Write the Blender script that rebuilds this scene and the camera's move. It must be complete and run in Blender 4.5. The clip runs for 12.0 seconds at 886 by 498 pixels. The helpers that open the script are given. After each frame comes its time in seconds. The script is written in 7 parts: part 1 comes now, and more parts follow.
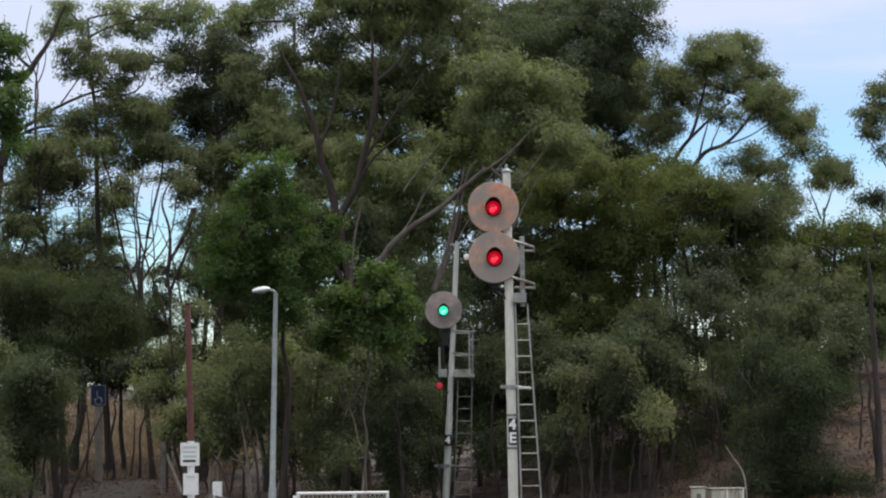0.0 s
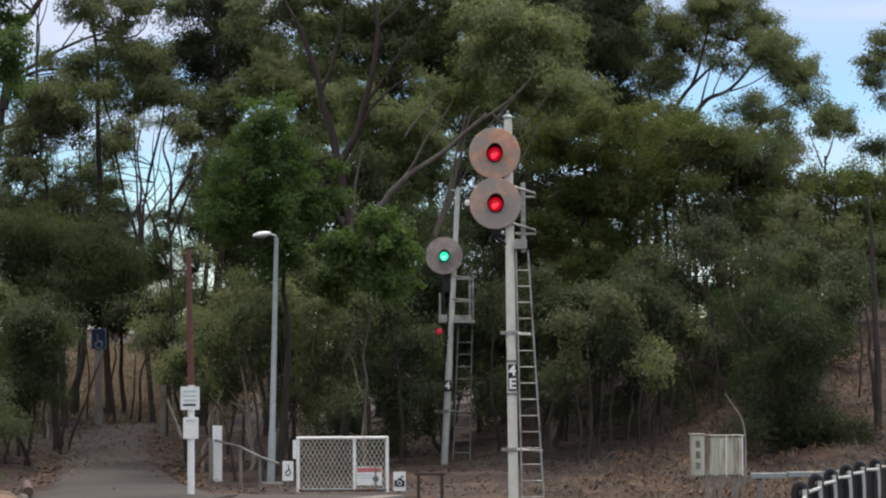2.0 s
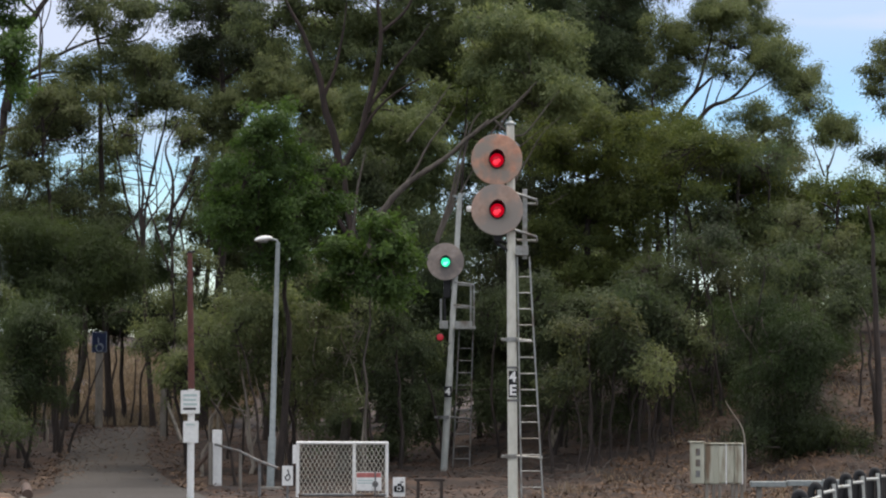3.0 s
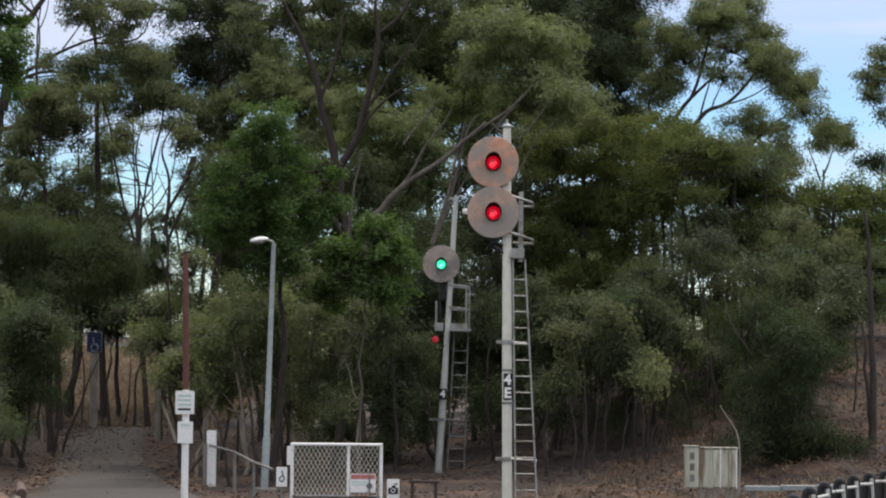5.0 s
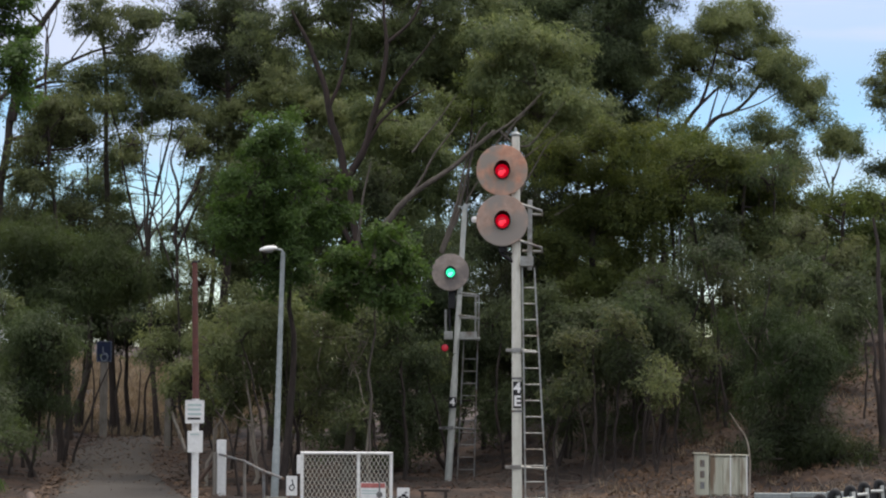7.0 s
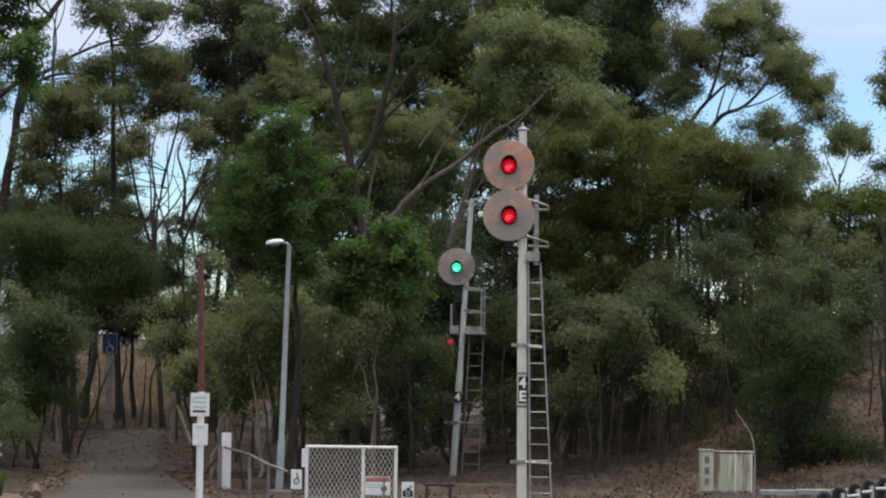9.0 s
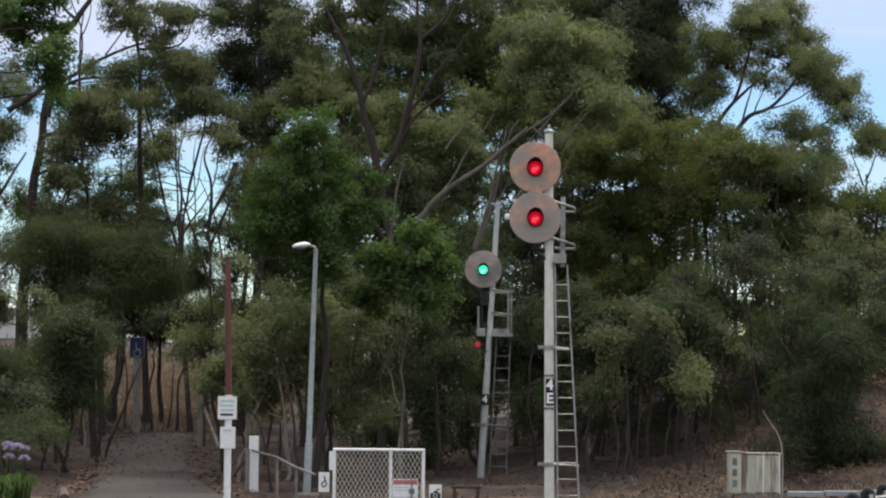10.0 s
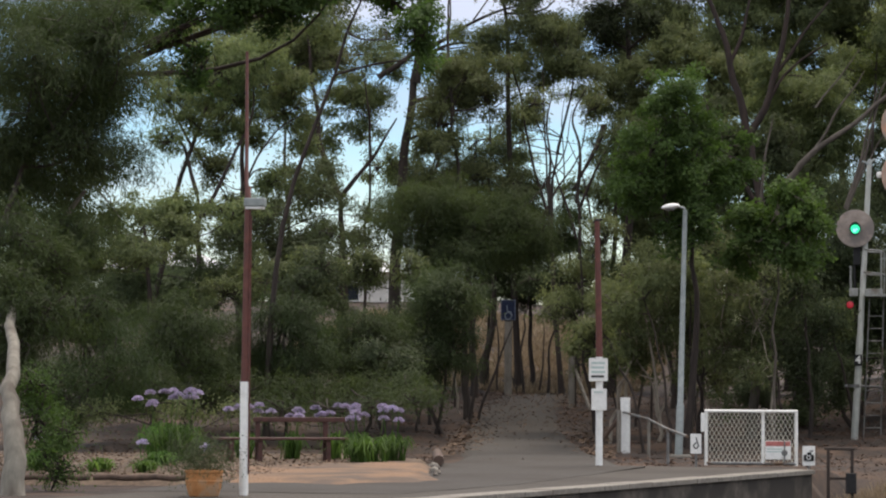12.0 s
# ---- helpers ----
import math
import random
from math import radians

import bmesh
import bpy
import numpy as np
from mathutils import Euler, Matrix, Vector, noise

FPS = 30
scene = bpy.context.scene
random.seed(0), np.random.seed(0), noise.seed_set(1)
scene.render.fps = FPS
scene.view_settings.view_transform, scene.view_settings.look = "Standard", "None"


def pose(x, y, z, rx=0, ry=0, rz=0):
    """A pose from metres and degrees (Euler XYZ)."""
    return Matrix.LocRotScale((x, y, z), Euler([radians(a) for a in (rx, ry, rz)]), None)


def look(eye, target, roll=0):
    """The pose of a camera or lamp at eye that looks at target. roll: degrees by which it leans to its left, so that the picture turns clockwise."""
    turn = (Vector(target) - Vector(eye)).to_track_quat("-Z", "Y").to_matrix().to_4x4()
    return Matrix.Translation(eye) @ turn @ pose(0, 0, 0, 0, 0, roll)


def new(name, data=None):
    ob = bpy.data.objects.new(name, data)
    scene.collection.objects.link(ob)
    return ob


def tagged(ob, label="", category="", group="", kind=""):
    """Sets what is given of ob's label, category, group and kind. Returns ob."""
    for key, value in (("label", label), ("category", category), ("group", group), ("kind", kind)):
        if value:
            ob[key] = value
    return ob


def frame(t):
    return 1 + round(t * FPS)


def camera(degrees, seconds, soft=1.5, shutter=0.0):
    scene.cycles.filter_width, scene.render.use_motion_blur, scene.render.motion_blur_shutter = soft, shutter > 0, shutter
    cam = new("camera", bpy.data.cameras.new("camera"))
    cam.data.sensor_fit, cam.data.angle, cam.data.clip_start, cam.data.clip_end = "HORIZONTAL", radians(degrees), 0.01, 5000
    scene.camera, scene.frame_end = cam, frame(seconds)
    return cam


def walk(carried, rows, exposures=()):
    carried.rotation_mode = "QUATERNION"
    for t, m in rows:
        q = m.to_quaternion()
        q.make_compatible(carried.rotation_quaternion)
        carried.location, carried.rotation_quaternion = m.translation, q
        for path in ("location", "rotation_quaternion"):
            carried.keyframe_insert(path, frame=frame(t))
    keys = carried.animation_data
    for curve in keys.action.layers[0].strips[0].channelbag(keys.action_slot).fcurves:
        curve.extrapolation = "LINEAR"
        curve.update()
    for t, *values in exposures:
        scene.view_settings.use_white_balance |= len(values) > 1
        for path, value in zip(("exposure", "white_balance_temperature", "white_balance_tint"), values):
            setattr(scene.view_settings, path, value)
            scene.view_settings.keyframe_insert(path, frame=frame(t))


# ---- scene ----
# ---- camera: stands on the near platform, tilts, then turns to its left ----
EYE = 1.6
cam = camera(19.0, 12.0, soft=2.1)
ROWS = [  # seconds, turn to the left, tilt up, lean
    (0.0, -0.021, 4.64, -0.671), (0.5, 0.09, 4.734, -0.748), (1.0, 0.211, 4.458, -0.669),
    (1.5, 0.088, 3.774, -0.585), (2.0, 0.007, 3.466, -0.326), (2.5, 0.0, 3.594, -0.001),
    (3.0, 0.038, 3.593, 0.14), (5.0, -0.053, 3.642, 0.53), (5.5, 0.052, 3.715, 0.51),
    (6.0, 0.072, 3.72, 0.39), (6.5, 0.077, 3.757, 0.344), (7.0, 0.147, 3.821, 0.329),
    (9.0, 0.281, 3.702, 0.732), (9.5, 0.439, 3.656, 0.735), (10.0, 0.859, 3.749, 0.541),
    (10.5, 1.259, 3.849, 0.305), (11.0, 2.144, 3.836, 0.383), (11.5, 4.406, 3.65, 0.622),
    (11.9, 7.765, 3.045, 0.39), (12.0, 8.845, 2.862, 0.335),
]
walk(cam, [(t, pose(0, 0, EYE, 0, 0, yaw) @ pose(0, 0, 0, 90 + tilt) @ pose(0, 0, 0, 0, 0, lean))
           for t, yaw, tilt, lean in ROWS], exposures=[(0.0, 0.12, 6750, 14), (10.8, 0.12, 6750, 14), (11.5, 0.04, 6800, 14), (12.0, 0.16, 7000, 14)])

# ---- world: bright sky with thin cloud, soft high sun from beyond the trees ----
world = bpy.data.worlds.new("sky")
scene.world = world
world.use_nodes = True
wn, wl = world.node_tree.nodes, world.node_tree.links
bg = wn["Background"]
sky = wn.new("ShaderNodeTexSky")
sky.sky_type, sky.sun_disc = "NISHITA", False
SUN_UP, SUN_TURN = 60.0, 25.0
sky.sun_elevation, sky.sun_rotation = radians(SUN_UP), radians(SUN_TURN)
sky.air_density, sky.dust_density, sky.ozone_density = 1.0, 0.3, 1.6
coord = wn.new("ShaderNodeTexCoord")
stretch = wn.new("ShaderNodeMapping")
stretch.inputs["Scale"].default_value = (4.0, 4.0, 26.0)
cloud = wn.new("ShaderNodeTexNoise")
cloud.inputs["Scale"].default_value, cloud.inputs["Detail"].default_value = 1.0, 6.0
ramp = wn.new("ShaderNodeValToRGB")
ramp.color_ramp.elements[0].position, ramp.color_ramp.elements[1].position = 0.46, 0.74
veil = wn.new("ShaderNodeMix")
veil.data_type = "RGBA"
veil.inputs["B"].default_value = (4.1, 4.8, 6.1, 1)
wl.new(coord.outputs["Generated"], stretch.inputs["Vector"])
wl.new(stretch.outputs["Vector"], cloud.inputs["Vector"])
wl.new(cloud.outputs["Fac"], ramp.inputs["Fac"])

deep = wn.new("ShaderNodeHueSaturation")
deep.inputs["Hue"].default_value, deep.inputs["Saturation"].default_value = 0.51, 1.7
deep.inputs["Value"].default_value = 0.86
wl.new(sky.outputs["Color"], deep.inputs["Color"])
wl.new(deep.outputs["Color"], veil.inputs["A"])
# thin high cloud, brighter towards the zenith as under any overcast sky
height = wn.new("ShaderNodeSeparateXYZ")
rise = wn.new("ShaderNodeMapRange")
rise.interpolation_type = "SMOOTHSTEP"
rise.inputs["From Min"].default_value, rise.inputs["From Max"].default_value = 0.16, 0.9
overhead = wn.new("ShaderNodeMix")
overhead.data_type = "RGBA"
overhead.inputs["B"].default_value = (9.9, 10.4, 11.0, 1)
wl.new(coord.outputs["Generated"], height.inputs["Vector"])
wl.new(height.outputs["Z"], rise.inputs["Value"])
layer = wn.new("ShaderNodeMapRange")
layer.interpolation_type = "SMOOTHSTEP"
layer.inputs["From Min"].default_value, layer.inputs["From Max"].default_value = 0.10, 0.16
layer.inputs["To Min"].default_value, layer.inputs["To Max"].default_value = 0.05, 0.75
thick = wn.new("ShaderNodeMath")
thick.operation, thick.use_clamp = "ADD", True
wl.new(height.outputs["Z"], layer.inputs["Value"])
wl.new(layer.outputs["Result"], thick.inputs[0])
wl.new(ramp.outputs["Color"], thick.inputs[1])
wl.new(thick.outputs[0], veil.inputs["Factor"])
wl.new(rise.outputs["Result"], overhead.inputs["Factor"])
wl.new(veil.outputs["Result"], overhead.inputs["A"])
wl.new(overhead.outputs["Result"], bg.inputs["Color"])
bg.inputs["Strength"].default_value = 0.155

sun = new("sun", bpy.data.lights.new("sun", "SUN"))
sun.data.energy, sun.data.angle, sun.data.color = 2.5, radians(26), (1.0, 0.92, 0.82)
az = radians(SUN_TURN)
sun.matrix_world = look((0, 0, 0), (-math.sin(az) * math.cos(radians(SUN_UP)), -math.cos(az) * math.cos(radians(SUN_UP)), -math.sin(radians(SUN_UP))))


# ---- materials ----
def shader(name):
    m = bpy.data.materials.new(name)
    m.use_nodes = True
    return m, m.node_tree.nodes, m.node_tree.links, m.node_tree.nodes["Principled BSDF"]


def surface(name, low, high, rough=0.8, size=4.0, metal=0.0, bump=0.2, spots=None, spot_size=1.2, spot_at=0.58, stretch_z=1.0):
    """A surface that varies between two colours at a fine scale, with larger stains in a third."""
    m, n, l, p = shader(name)
    co = n.new("ShaderNodeTexCoord")
    mp = n.new("ShaderNodeMapping")
    mp.inputs["Scale"].default_value = (1, 1, stretch_z)
    l.new(co.outputs["Object"], mp.inputs["Vector"])
    fine = n.new("ShaderNodeTexNoise")
    fine.inputs["Scale"].default_value, fine.inputs["Detail"].default_value, fine.inputs["Roughness"].default_value = size, 8.0, 0.65
    l.new(mp.outputs["Vector"], fine.inputs["Vector"])
    cr = n.new("ShaderNodeValToRGB")
    cr.color_ramp.elements[0].position, cr.color_ramp.elements[1].position = 0.32, 0.68
    cr.color_ramp.elements[0].color, cr.color_ramp.elements[1].color = (*low, 1), (*high, 1)
    l.new(fine.outputs["Fac"], cr.inputs["Fac"])
    out = cr.outputs["Color"]
    if spots:
        big = n.new("ShaderNodeTexNoise")
        big.inputs["Scale"].default_value, big.inputs["Detail"].default_value = spot_size, 5.0
        l.new(mp.outputs["Vector"], big.inputs["Vector"])
        cut = n.new("ShaderNodeValToRGB")
        cut.color_ramp.elements[0].position, cut.color_ramp.elements[1].position = spot_at - 0.08, spot_at + 0.08
        l.new(big.outputs["Fac"], cut.inputs["Fac"])
        mix = n.new("ShaderNodeMix")
        mix.data_type = "RGBA"
        mix.inputs["B"].default_value = (*spots, 1)
        l.new(cut.outputs["Color"], mix.inputs["Factor"])
        l.new(out, mix.inputs["A"])
        out = mix.outputs["Result"]
    l.new(out, p.inputs["Base Color"])
    p.inputs["Roughness"].default_value, p.inputs["Metallic"].default_value = rough, metal
    if bump:
        b = n.new("ShaderNodeBump")
        b.inputs["Strength"].default_value, b.inputs["Distance"].default_value = bump, 0.02
        l.new(fine.outputs["Fac"], b.inputs["Height"])
        l.new(b.outputs["Normal"], p.inputs["Normal"])
    return m


def foliage(name, dark, light, thin=0.52, rough=0.74):
    """Leaves: every leaf its own shade between two greens, every plant a little different, some light through them."""
    m, n, l, p = shader(name)
    geo, info = n.new("ShaderNodeNewGeometry"), n.new("ShaderNodeObjectInfo")
    co = n.new("ShaderNodeTexCoord")
    patch = n.new("ShaderNodeTexNoise")
    patch.inputs["Scale"].default_value, patch.inputs["Detail"].default_value = 0.55, 2.0
    l.new(co.outputs["Object"], patch.inputs["Vector"])
    add = n.new("ShaderNodeMath")
    add.operation = "MULTIPLY_ADD"
    l.new(geo.outputs["Random Per Island"], add.inputs[0])
    add.inputs[1].default_value = 0.42
    l.new(patch.outputs["Fac"], add.inputs[2])
    cr = n.new("ShaderNodeValToRGB")
    cr.color_ramp.elements[0].position, cr.color_ramp.elements[1].position = 0.38, 0.92
    cr.color_ramp.elements[0].color, cr.color_ramp.elements[1].color = (*dark, 1), (*light, 1)
    l.new(add.outputs[0], cr.inputs["Fac"])
    hue = n.new("ShaderNodeHueSaturation")
    vary = n.new("ShaderNodeMapRange")
    vary.inputs["To Min"].default_value, vary.inputs["To Max"].default_value = 0.72, 1.3
    l.new(info.outputs["Random"], vary.inputs["Value"])
    l.new(vary.outputs["Result"], hue.inputs["Value"])
    shift = n.new("ShaderNodeMapRange")
    shift.inputs["To Min"].default_value, shift.inputs["To Max"].default_value = 0.486, 0.508
    hue.inputs["Saturation"].default_value = 1.12
    swap = n.new("ShaderNodeMath")
    swap.operation, swap.inputs[1].default_value = "MULTIPLY", 7.31
    wrap = n.new("ShaderNodeMath")
    wrap.operation = "FRACT"
    l.new(info.outputs["Random"], swap.inputs[0])
    l.new(swap.outputs[0], wrap.inputs[0])
    l.new(wrap.outputs[0], shift.inputs["Value"])
    l.new(shift.outputs["Result"], hue.inputs["Hue"])
    l.new(cr.outputs["Color"], hue.inputs["Color"])
    l.new(hue.outputs["Color"], p.inputs["Base Color"])
    p.inputs["Roughness"].default_value = rough
    tr = n.new("ShaderNodeBsdfTranslucent")
    l.new(hue.outputs["Color"], tr.inputs["Color"])
    mix = n.new("ShaderNodeMixShader")
    mix.inputs["Fac"].default_value = thin
    l.new(p.outputs["BSDF"], mix.inputs[1])
    l.new(tr.outputs["BSDF"], mix.inputs[2])
    l.new(mix.outputs["Shader"], n["Material Output"].inputs["Surface"])
    return m


def glowing(name, colour, strength):
    m, n, l, p = shader(name)
    p.inputs["Base Color"].default_value = (*[c * 0.4 for c in colour], 1)
    p.inputs["Roughness"].default_value = 0.155
    p.inputs["Emission Color"].default_value, p.inputs["Emission Strength"].default_value = (*colour, 1), strength
    return m


LEAF = {
    "gum": foliage("gum_leaves", (0.064, 0.088, 0.042), (0.172, 0.200, 0.088)),
    "dark": foliage("dark_leaves", (0.040, 0.055, 0.027), (0.076, 0.098, 0.045)),
    "bright": foliage("broad_green_leaves", (0.034, 0.062, 0.018), (0.074, 0.124, 0.034)),
    "wattle": foliage("wattle_leaves", (0.043, 0.064, 0.021), (0.118, 0.142, 0.042)),
    "pale": foliage("pale_leaves", (0.066, 0.084, 0.038), (0.156, 0.176, 0.080)),
    "casuarina": foliage("casuarina_needles", (0.020, 0.033, 0.012), (0.052, 0.074, 0.026)),
    "agapanthus": foliage("strap_leaves", (0.034, 0.076, 0.016), (0.115, 0.20, 0.055)),
}
BARK_DARK = surface("dark_bark", (0.018, 0.013, 0.011), (0.058, 0.042, 0.034), 0.9, 9, bump=0.5, stretch_z=0.25)
BARK_RED = surface("red_brown_bark", (0.018, 0.012, 0.010), (0.046, 0.029, 0.023), 0.9, 8, bump=0.5, stretch_z=0.25)
BARK_PALE = surface("pale_bark", (0.17, 0.14, 0.11), (0.36, 0.31, 0.25), 0.85, 6, bump=0.35, stretch_z=0.3, spots=(0.12, 0.09, 0.07), spot_size=2.0)
BARK_GREY = surface("smooth_grey_bark", (0.115, 0.105, 0.085), (0.225, 0.205, 0.17), 0.85, 6, bump=0.3, stretch_z=0.3, spots=(0.08, 0.066, 0.052), spot_size=2.2)
BARK_MID = surface("brown_bark", (0.055, 0.044, 0.036), (0.135, 0.112, 0.092), 0.9, 7, bump=0.4, stretch_z=0.3)
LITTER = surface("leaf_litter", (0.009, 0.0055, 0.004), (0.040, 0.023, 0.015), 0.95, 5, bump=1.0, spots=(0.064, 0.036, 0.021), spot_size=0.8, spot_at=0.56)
STRAW = foliage("dry_grass", (0.17, 0.134, 0.088), (0.38, 0.31, 0.205), 0.2, 0.8)
TWIG = foliage("fallen_leaves", (0.026, 0.016, 0.011), (0.125, 0.080, 0.050), 0.0, 0.85)
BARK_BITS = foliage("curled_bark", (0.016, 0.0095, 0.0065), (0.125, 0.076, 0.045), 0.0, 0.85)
ASPHALT = surface("worn_asphalt", (0.030, 0.025, 0.020), (0.070, 0.058, 0.046), 0.93, 16, bump=0.3, spots=(0.036, 0.028, 0.021), spot_size=0.28, spot_at=0.56)
# the platform's asphalt again, darker: tree shade on the footpath put into the colour
SHADED_ASPHALT = surface("shaded_path_asphalt", (0.022, 0.0185, 0.0155), (0.056, 0.047, 0.038), 0.93, 16, bump=0.35, spots=(0.030, 0.023, 0.017), spot_size=0.4, spot_at=0.52)
GRAVEL = surface("orange_gravel", (0.12, 0.068, 0.038), (0.265, 0.158, 0.092), 0.95, 25, bump=0.5, spots=(0.095, 0.066, 0.048), spot_size=0.9, spot_at=0.52)
MULCH = surface("garden_mulch", (0.045, 0.030, 0.020), (0.135, 0.090, 0.060), 0.95, 14, bump=0.7, spots=(0.17, 0.125, 0.085), spot_size=0.9, spot_at=0.6)
CONCRETE = surface("stained_concrete", (0.050, 0.042, 0.034), (0.125, 0.105, 0.084), 0.9, 6, bump=0.35, spots=(0.030, 0.025, 0.020), spot_size=1.2, spot_at=0.5)
COPING = surface("worn_coping", (0.13, 0.118, 0.10), (0.24, 0.22, 0.19), 0.9, 10, bump=0.3, spots=(0.16, 0.14, 0.12), spot_size=1.0)
WHITE = surface("white_paint", (0.72, 0.71, 0.68), (0.86, 0.85, 0.82), 0.5, 12, bump=0.05, spots=(0.52, 0.50, 0.46), spot_size=2.5, spot_at=0.66)
RED_BROWN = surface("red_brown_paint", (0.080, 0.024, 0.018), (0.145, 0.044, 0.031), 0.55, 10, bump=0.08, spots=(0.09, 0.028, 0.022), spot_size=2.2)
MAST = surface("cream_mast_paint", (0.54, 0.52, 0.44), (0.70, 0.68, 0.59), 0.6, 10, bump=0.1, spots=(0.26, 0.22, 0.17), spot_size=1.5, spot_at=0.64, stretch_z=0.4)
MAST_GREY = surface("grey_mast_paint", (0.34, 0.35, 0.32), (0.50, 0.50, 0.46), 0.6, 10, bump=0.1, spots=(0.24, 0.21, 0.17), spot_size=1.5, spot_at=0.62, stretch_z=0.4)
STEEL = surface("galvanised_steel", (0.25, 0.25, 0.235), (0.40, 0.40, 0.375), 0.5, 14, 0.5, 0.08, spots=(0.20, 0.17, 0.14), spot_size=3)
DULL_STEEL = surface("weathered_steel", (0.13, 0.13, 0.13), (0.25, 0.25, 0.24), 0.65, 14, 0.35, 0.08, spots=(0.14, 0.09, 0.06), spot_size=3)
LAMP_GREY = surface("grey_lamp_paint", (0.20, 0.225, 0.22), (0.30, 0.325, 0.315), 0.5, 9, 0.2, 0.05)
DISC = surface("faded_disc_paint", (0.45, 0.215, 0.14), (0.64, 0.345, 0.23), 0.75, 7, bump=0.12, spots=(0.31, 0.26, 0.215), spot_size=2.6, spot_at=0.54)
DISC_WORN = surface("worn_disc_paint", (0.34, 0.225, 0.17), (0.50, 0.34, 0.265), 0.75, 7, bump=0.12, spots=(0.30, 0.26, 0.225), spot_size=2.6, spot_at=0.48)
DISC_GREY = surface("grey_disc_paint", (0.26, 0.205, 0.175), (0.40, 0.33, 0.285), 0.75, 7, bump=0.12, spots=(0.20, 0.17, 0.155), spot_size=2.4, spot_at=0.5)
BLACK = surface("black_paint", (0.006, 0.006, 0.007), (0.016, 0.016, 0.017), 0.8, 14, bump=0.05)
DIM_RED = glowing("dim_red_lens", (0.5, 0.03, 0.05), 0.4)
WIRE = surface("cream_wire", (0.44, 0.42, 0.35), (0.62, 0.60, 0.51), 0.6, 14, bump=0)
RED_GLASS = glowing("red_lens", (0.55, 0.002, 0.016), 0.75)
RED_CORE = glowing("red_lens_core", (1.0, 0.03, 0.06), 1.1)
GREEN_GLASS = glowing("green_lens", (0.01, 0.70, 0.36), 1.5)
GREEN_CORE = glowing("green_lens_core", (0.16, 1.0, 0.60), 1.8)
CABINET = surface("chalky_cabinet_paint", (0.34, 0.34, 0.26), (0.52, 0.51, 0.41), 0.7, 6, bump=0.12, spots=(0.17, 0.12, 0.075), spot_size=7.0, spot_at=0.58, stretch_z=0.12)
GREY_WOOD = surface("weathered_timber", (0.125, 0.108, 0.09), (0.26, 0.235, 0.20), 0.9, 8, bump=0.4, stretch_z=0.3)
DARK_WOOD = surface("dark_timber", (0.05, 0.032, 0.024), (0.12, 0.075, 0.055), 0.85, 8, bump=0.4, stretch_z=0.3)
BENCH = surface("red_brown_bench_paint", (0.045, 0.017, 0.013), (0.095, 0.034, 0.026), 0.6, 10, bump=0.1)
TERRACOTTA = surface("terracotta", (0.42, 0.17, 0.055), (0.56, 0.26, 0.10), 0.8, 8, bump=0.15, spots=(0.40, 0.27, 0.17), spot_size=4)
BLUE = surface("blue_sign_face", (0.005, 0.011, 0.040), (0.009, 0.019, 0.060), 0.4, 8, bump=0)
SIGN_GREY = surface("dulled_white_print", (0.15, 0.17, 0.20), (0.21, 0.235, 0.27), 0.6, 20, bump=0)
PRINT = surface("faint_green_print", (0.42, 0.52, 0.49), (0.50, 0.60, 0.57), 0.6, 20, bump=0)
PRINT_RED = surface("red_print", (0.40, 0.11, 0.10), (0.52, 0.17, 0.15), 0.5, 12, bump=0)
STONE = surface("grey_stone", (0.085, 0.072, 0.06), (0.19, 0.165, 0.14), 0.9, 10, bump=0.5)
ROOF = surface("pale_metal_roof", (0.55, 0.56, 0.56), (0.68, 0.69, 0.69), 0.5, 3, 0.1, 0.05)
WALL = surface("cream_wall", (0.60, 0.57, 0.53), (0.72, 0.69, 0.64), 0.85, 4, bump=0.1)
GLASS_DARK = surface("dark_window_glass", (0.02, 0.025, 0.03), (0.035, 0.04, 0.05), 0.08, 2, bump=0)
LAVENDER = foliage("lavender_petals", (0.30, 0.26, 0.38), (0.52, 0.46, 0.60), 0.3, 0.6)


# ---- mesh helpers ----
def mesh_object(name, bm, material, parent=None, label=""):
    me = bpy.data.meshes.new(name)
    bm.normal_update()
    bm.to_mesh(me)
    bm.free()
    me.materials.append(material)
    ob = new(name, me)
    if parent is not None:
        ob.parent = parent
    if label:
        ob["label"] = label
    return ob


part = mesh_object


def empty(name, x, y, z, turn=0.0):
    ob = new(name)
    ob.empty_display_size = 0.2
    ob.matrix_basis = pose(x, y, z, 0, 0, turn)
    return ob


def box(bm, x0, y0, z0, x1, y1, z1, bevel=0.0, turn=None):
    made = bmesh.ops.create_cube(bm, size=1.0)["verts"]
    m = Matrix.Translation(((x0 + x1) / 2, (y0 + y1) / 2, (z0 + z1) / 2)) @ Matrix.Diagonal((x1 - x0, y1 - y0, z1 - z0, 1))
    bmesh.ops.transform(bm, matrix=(turn @ m) if turn else m, verts=made)
    if bevel:
        edges = {e for v in made for e in v.link_edges}
        bmesh.ops.bevel(bm, geom=list(edges), offset=bevel, segments=2, profile=0.5, affect="EDGES")
    return bm


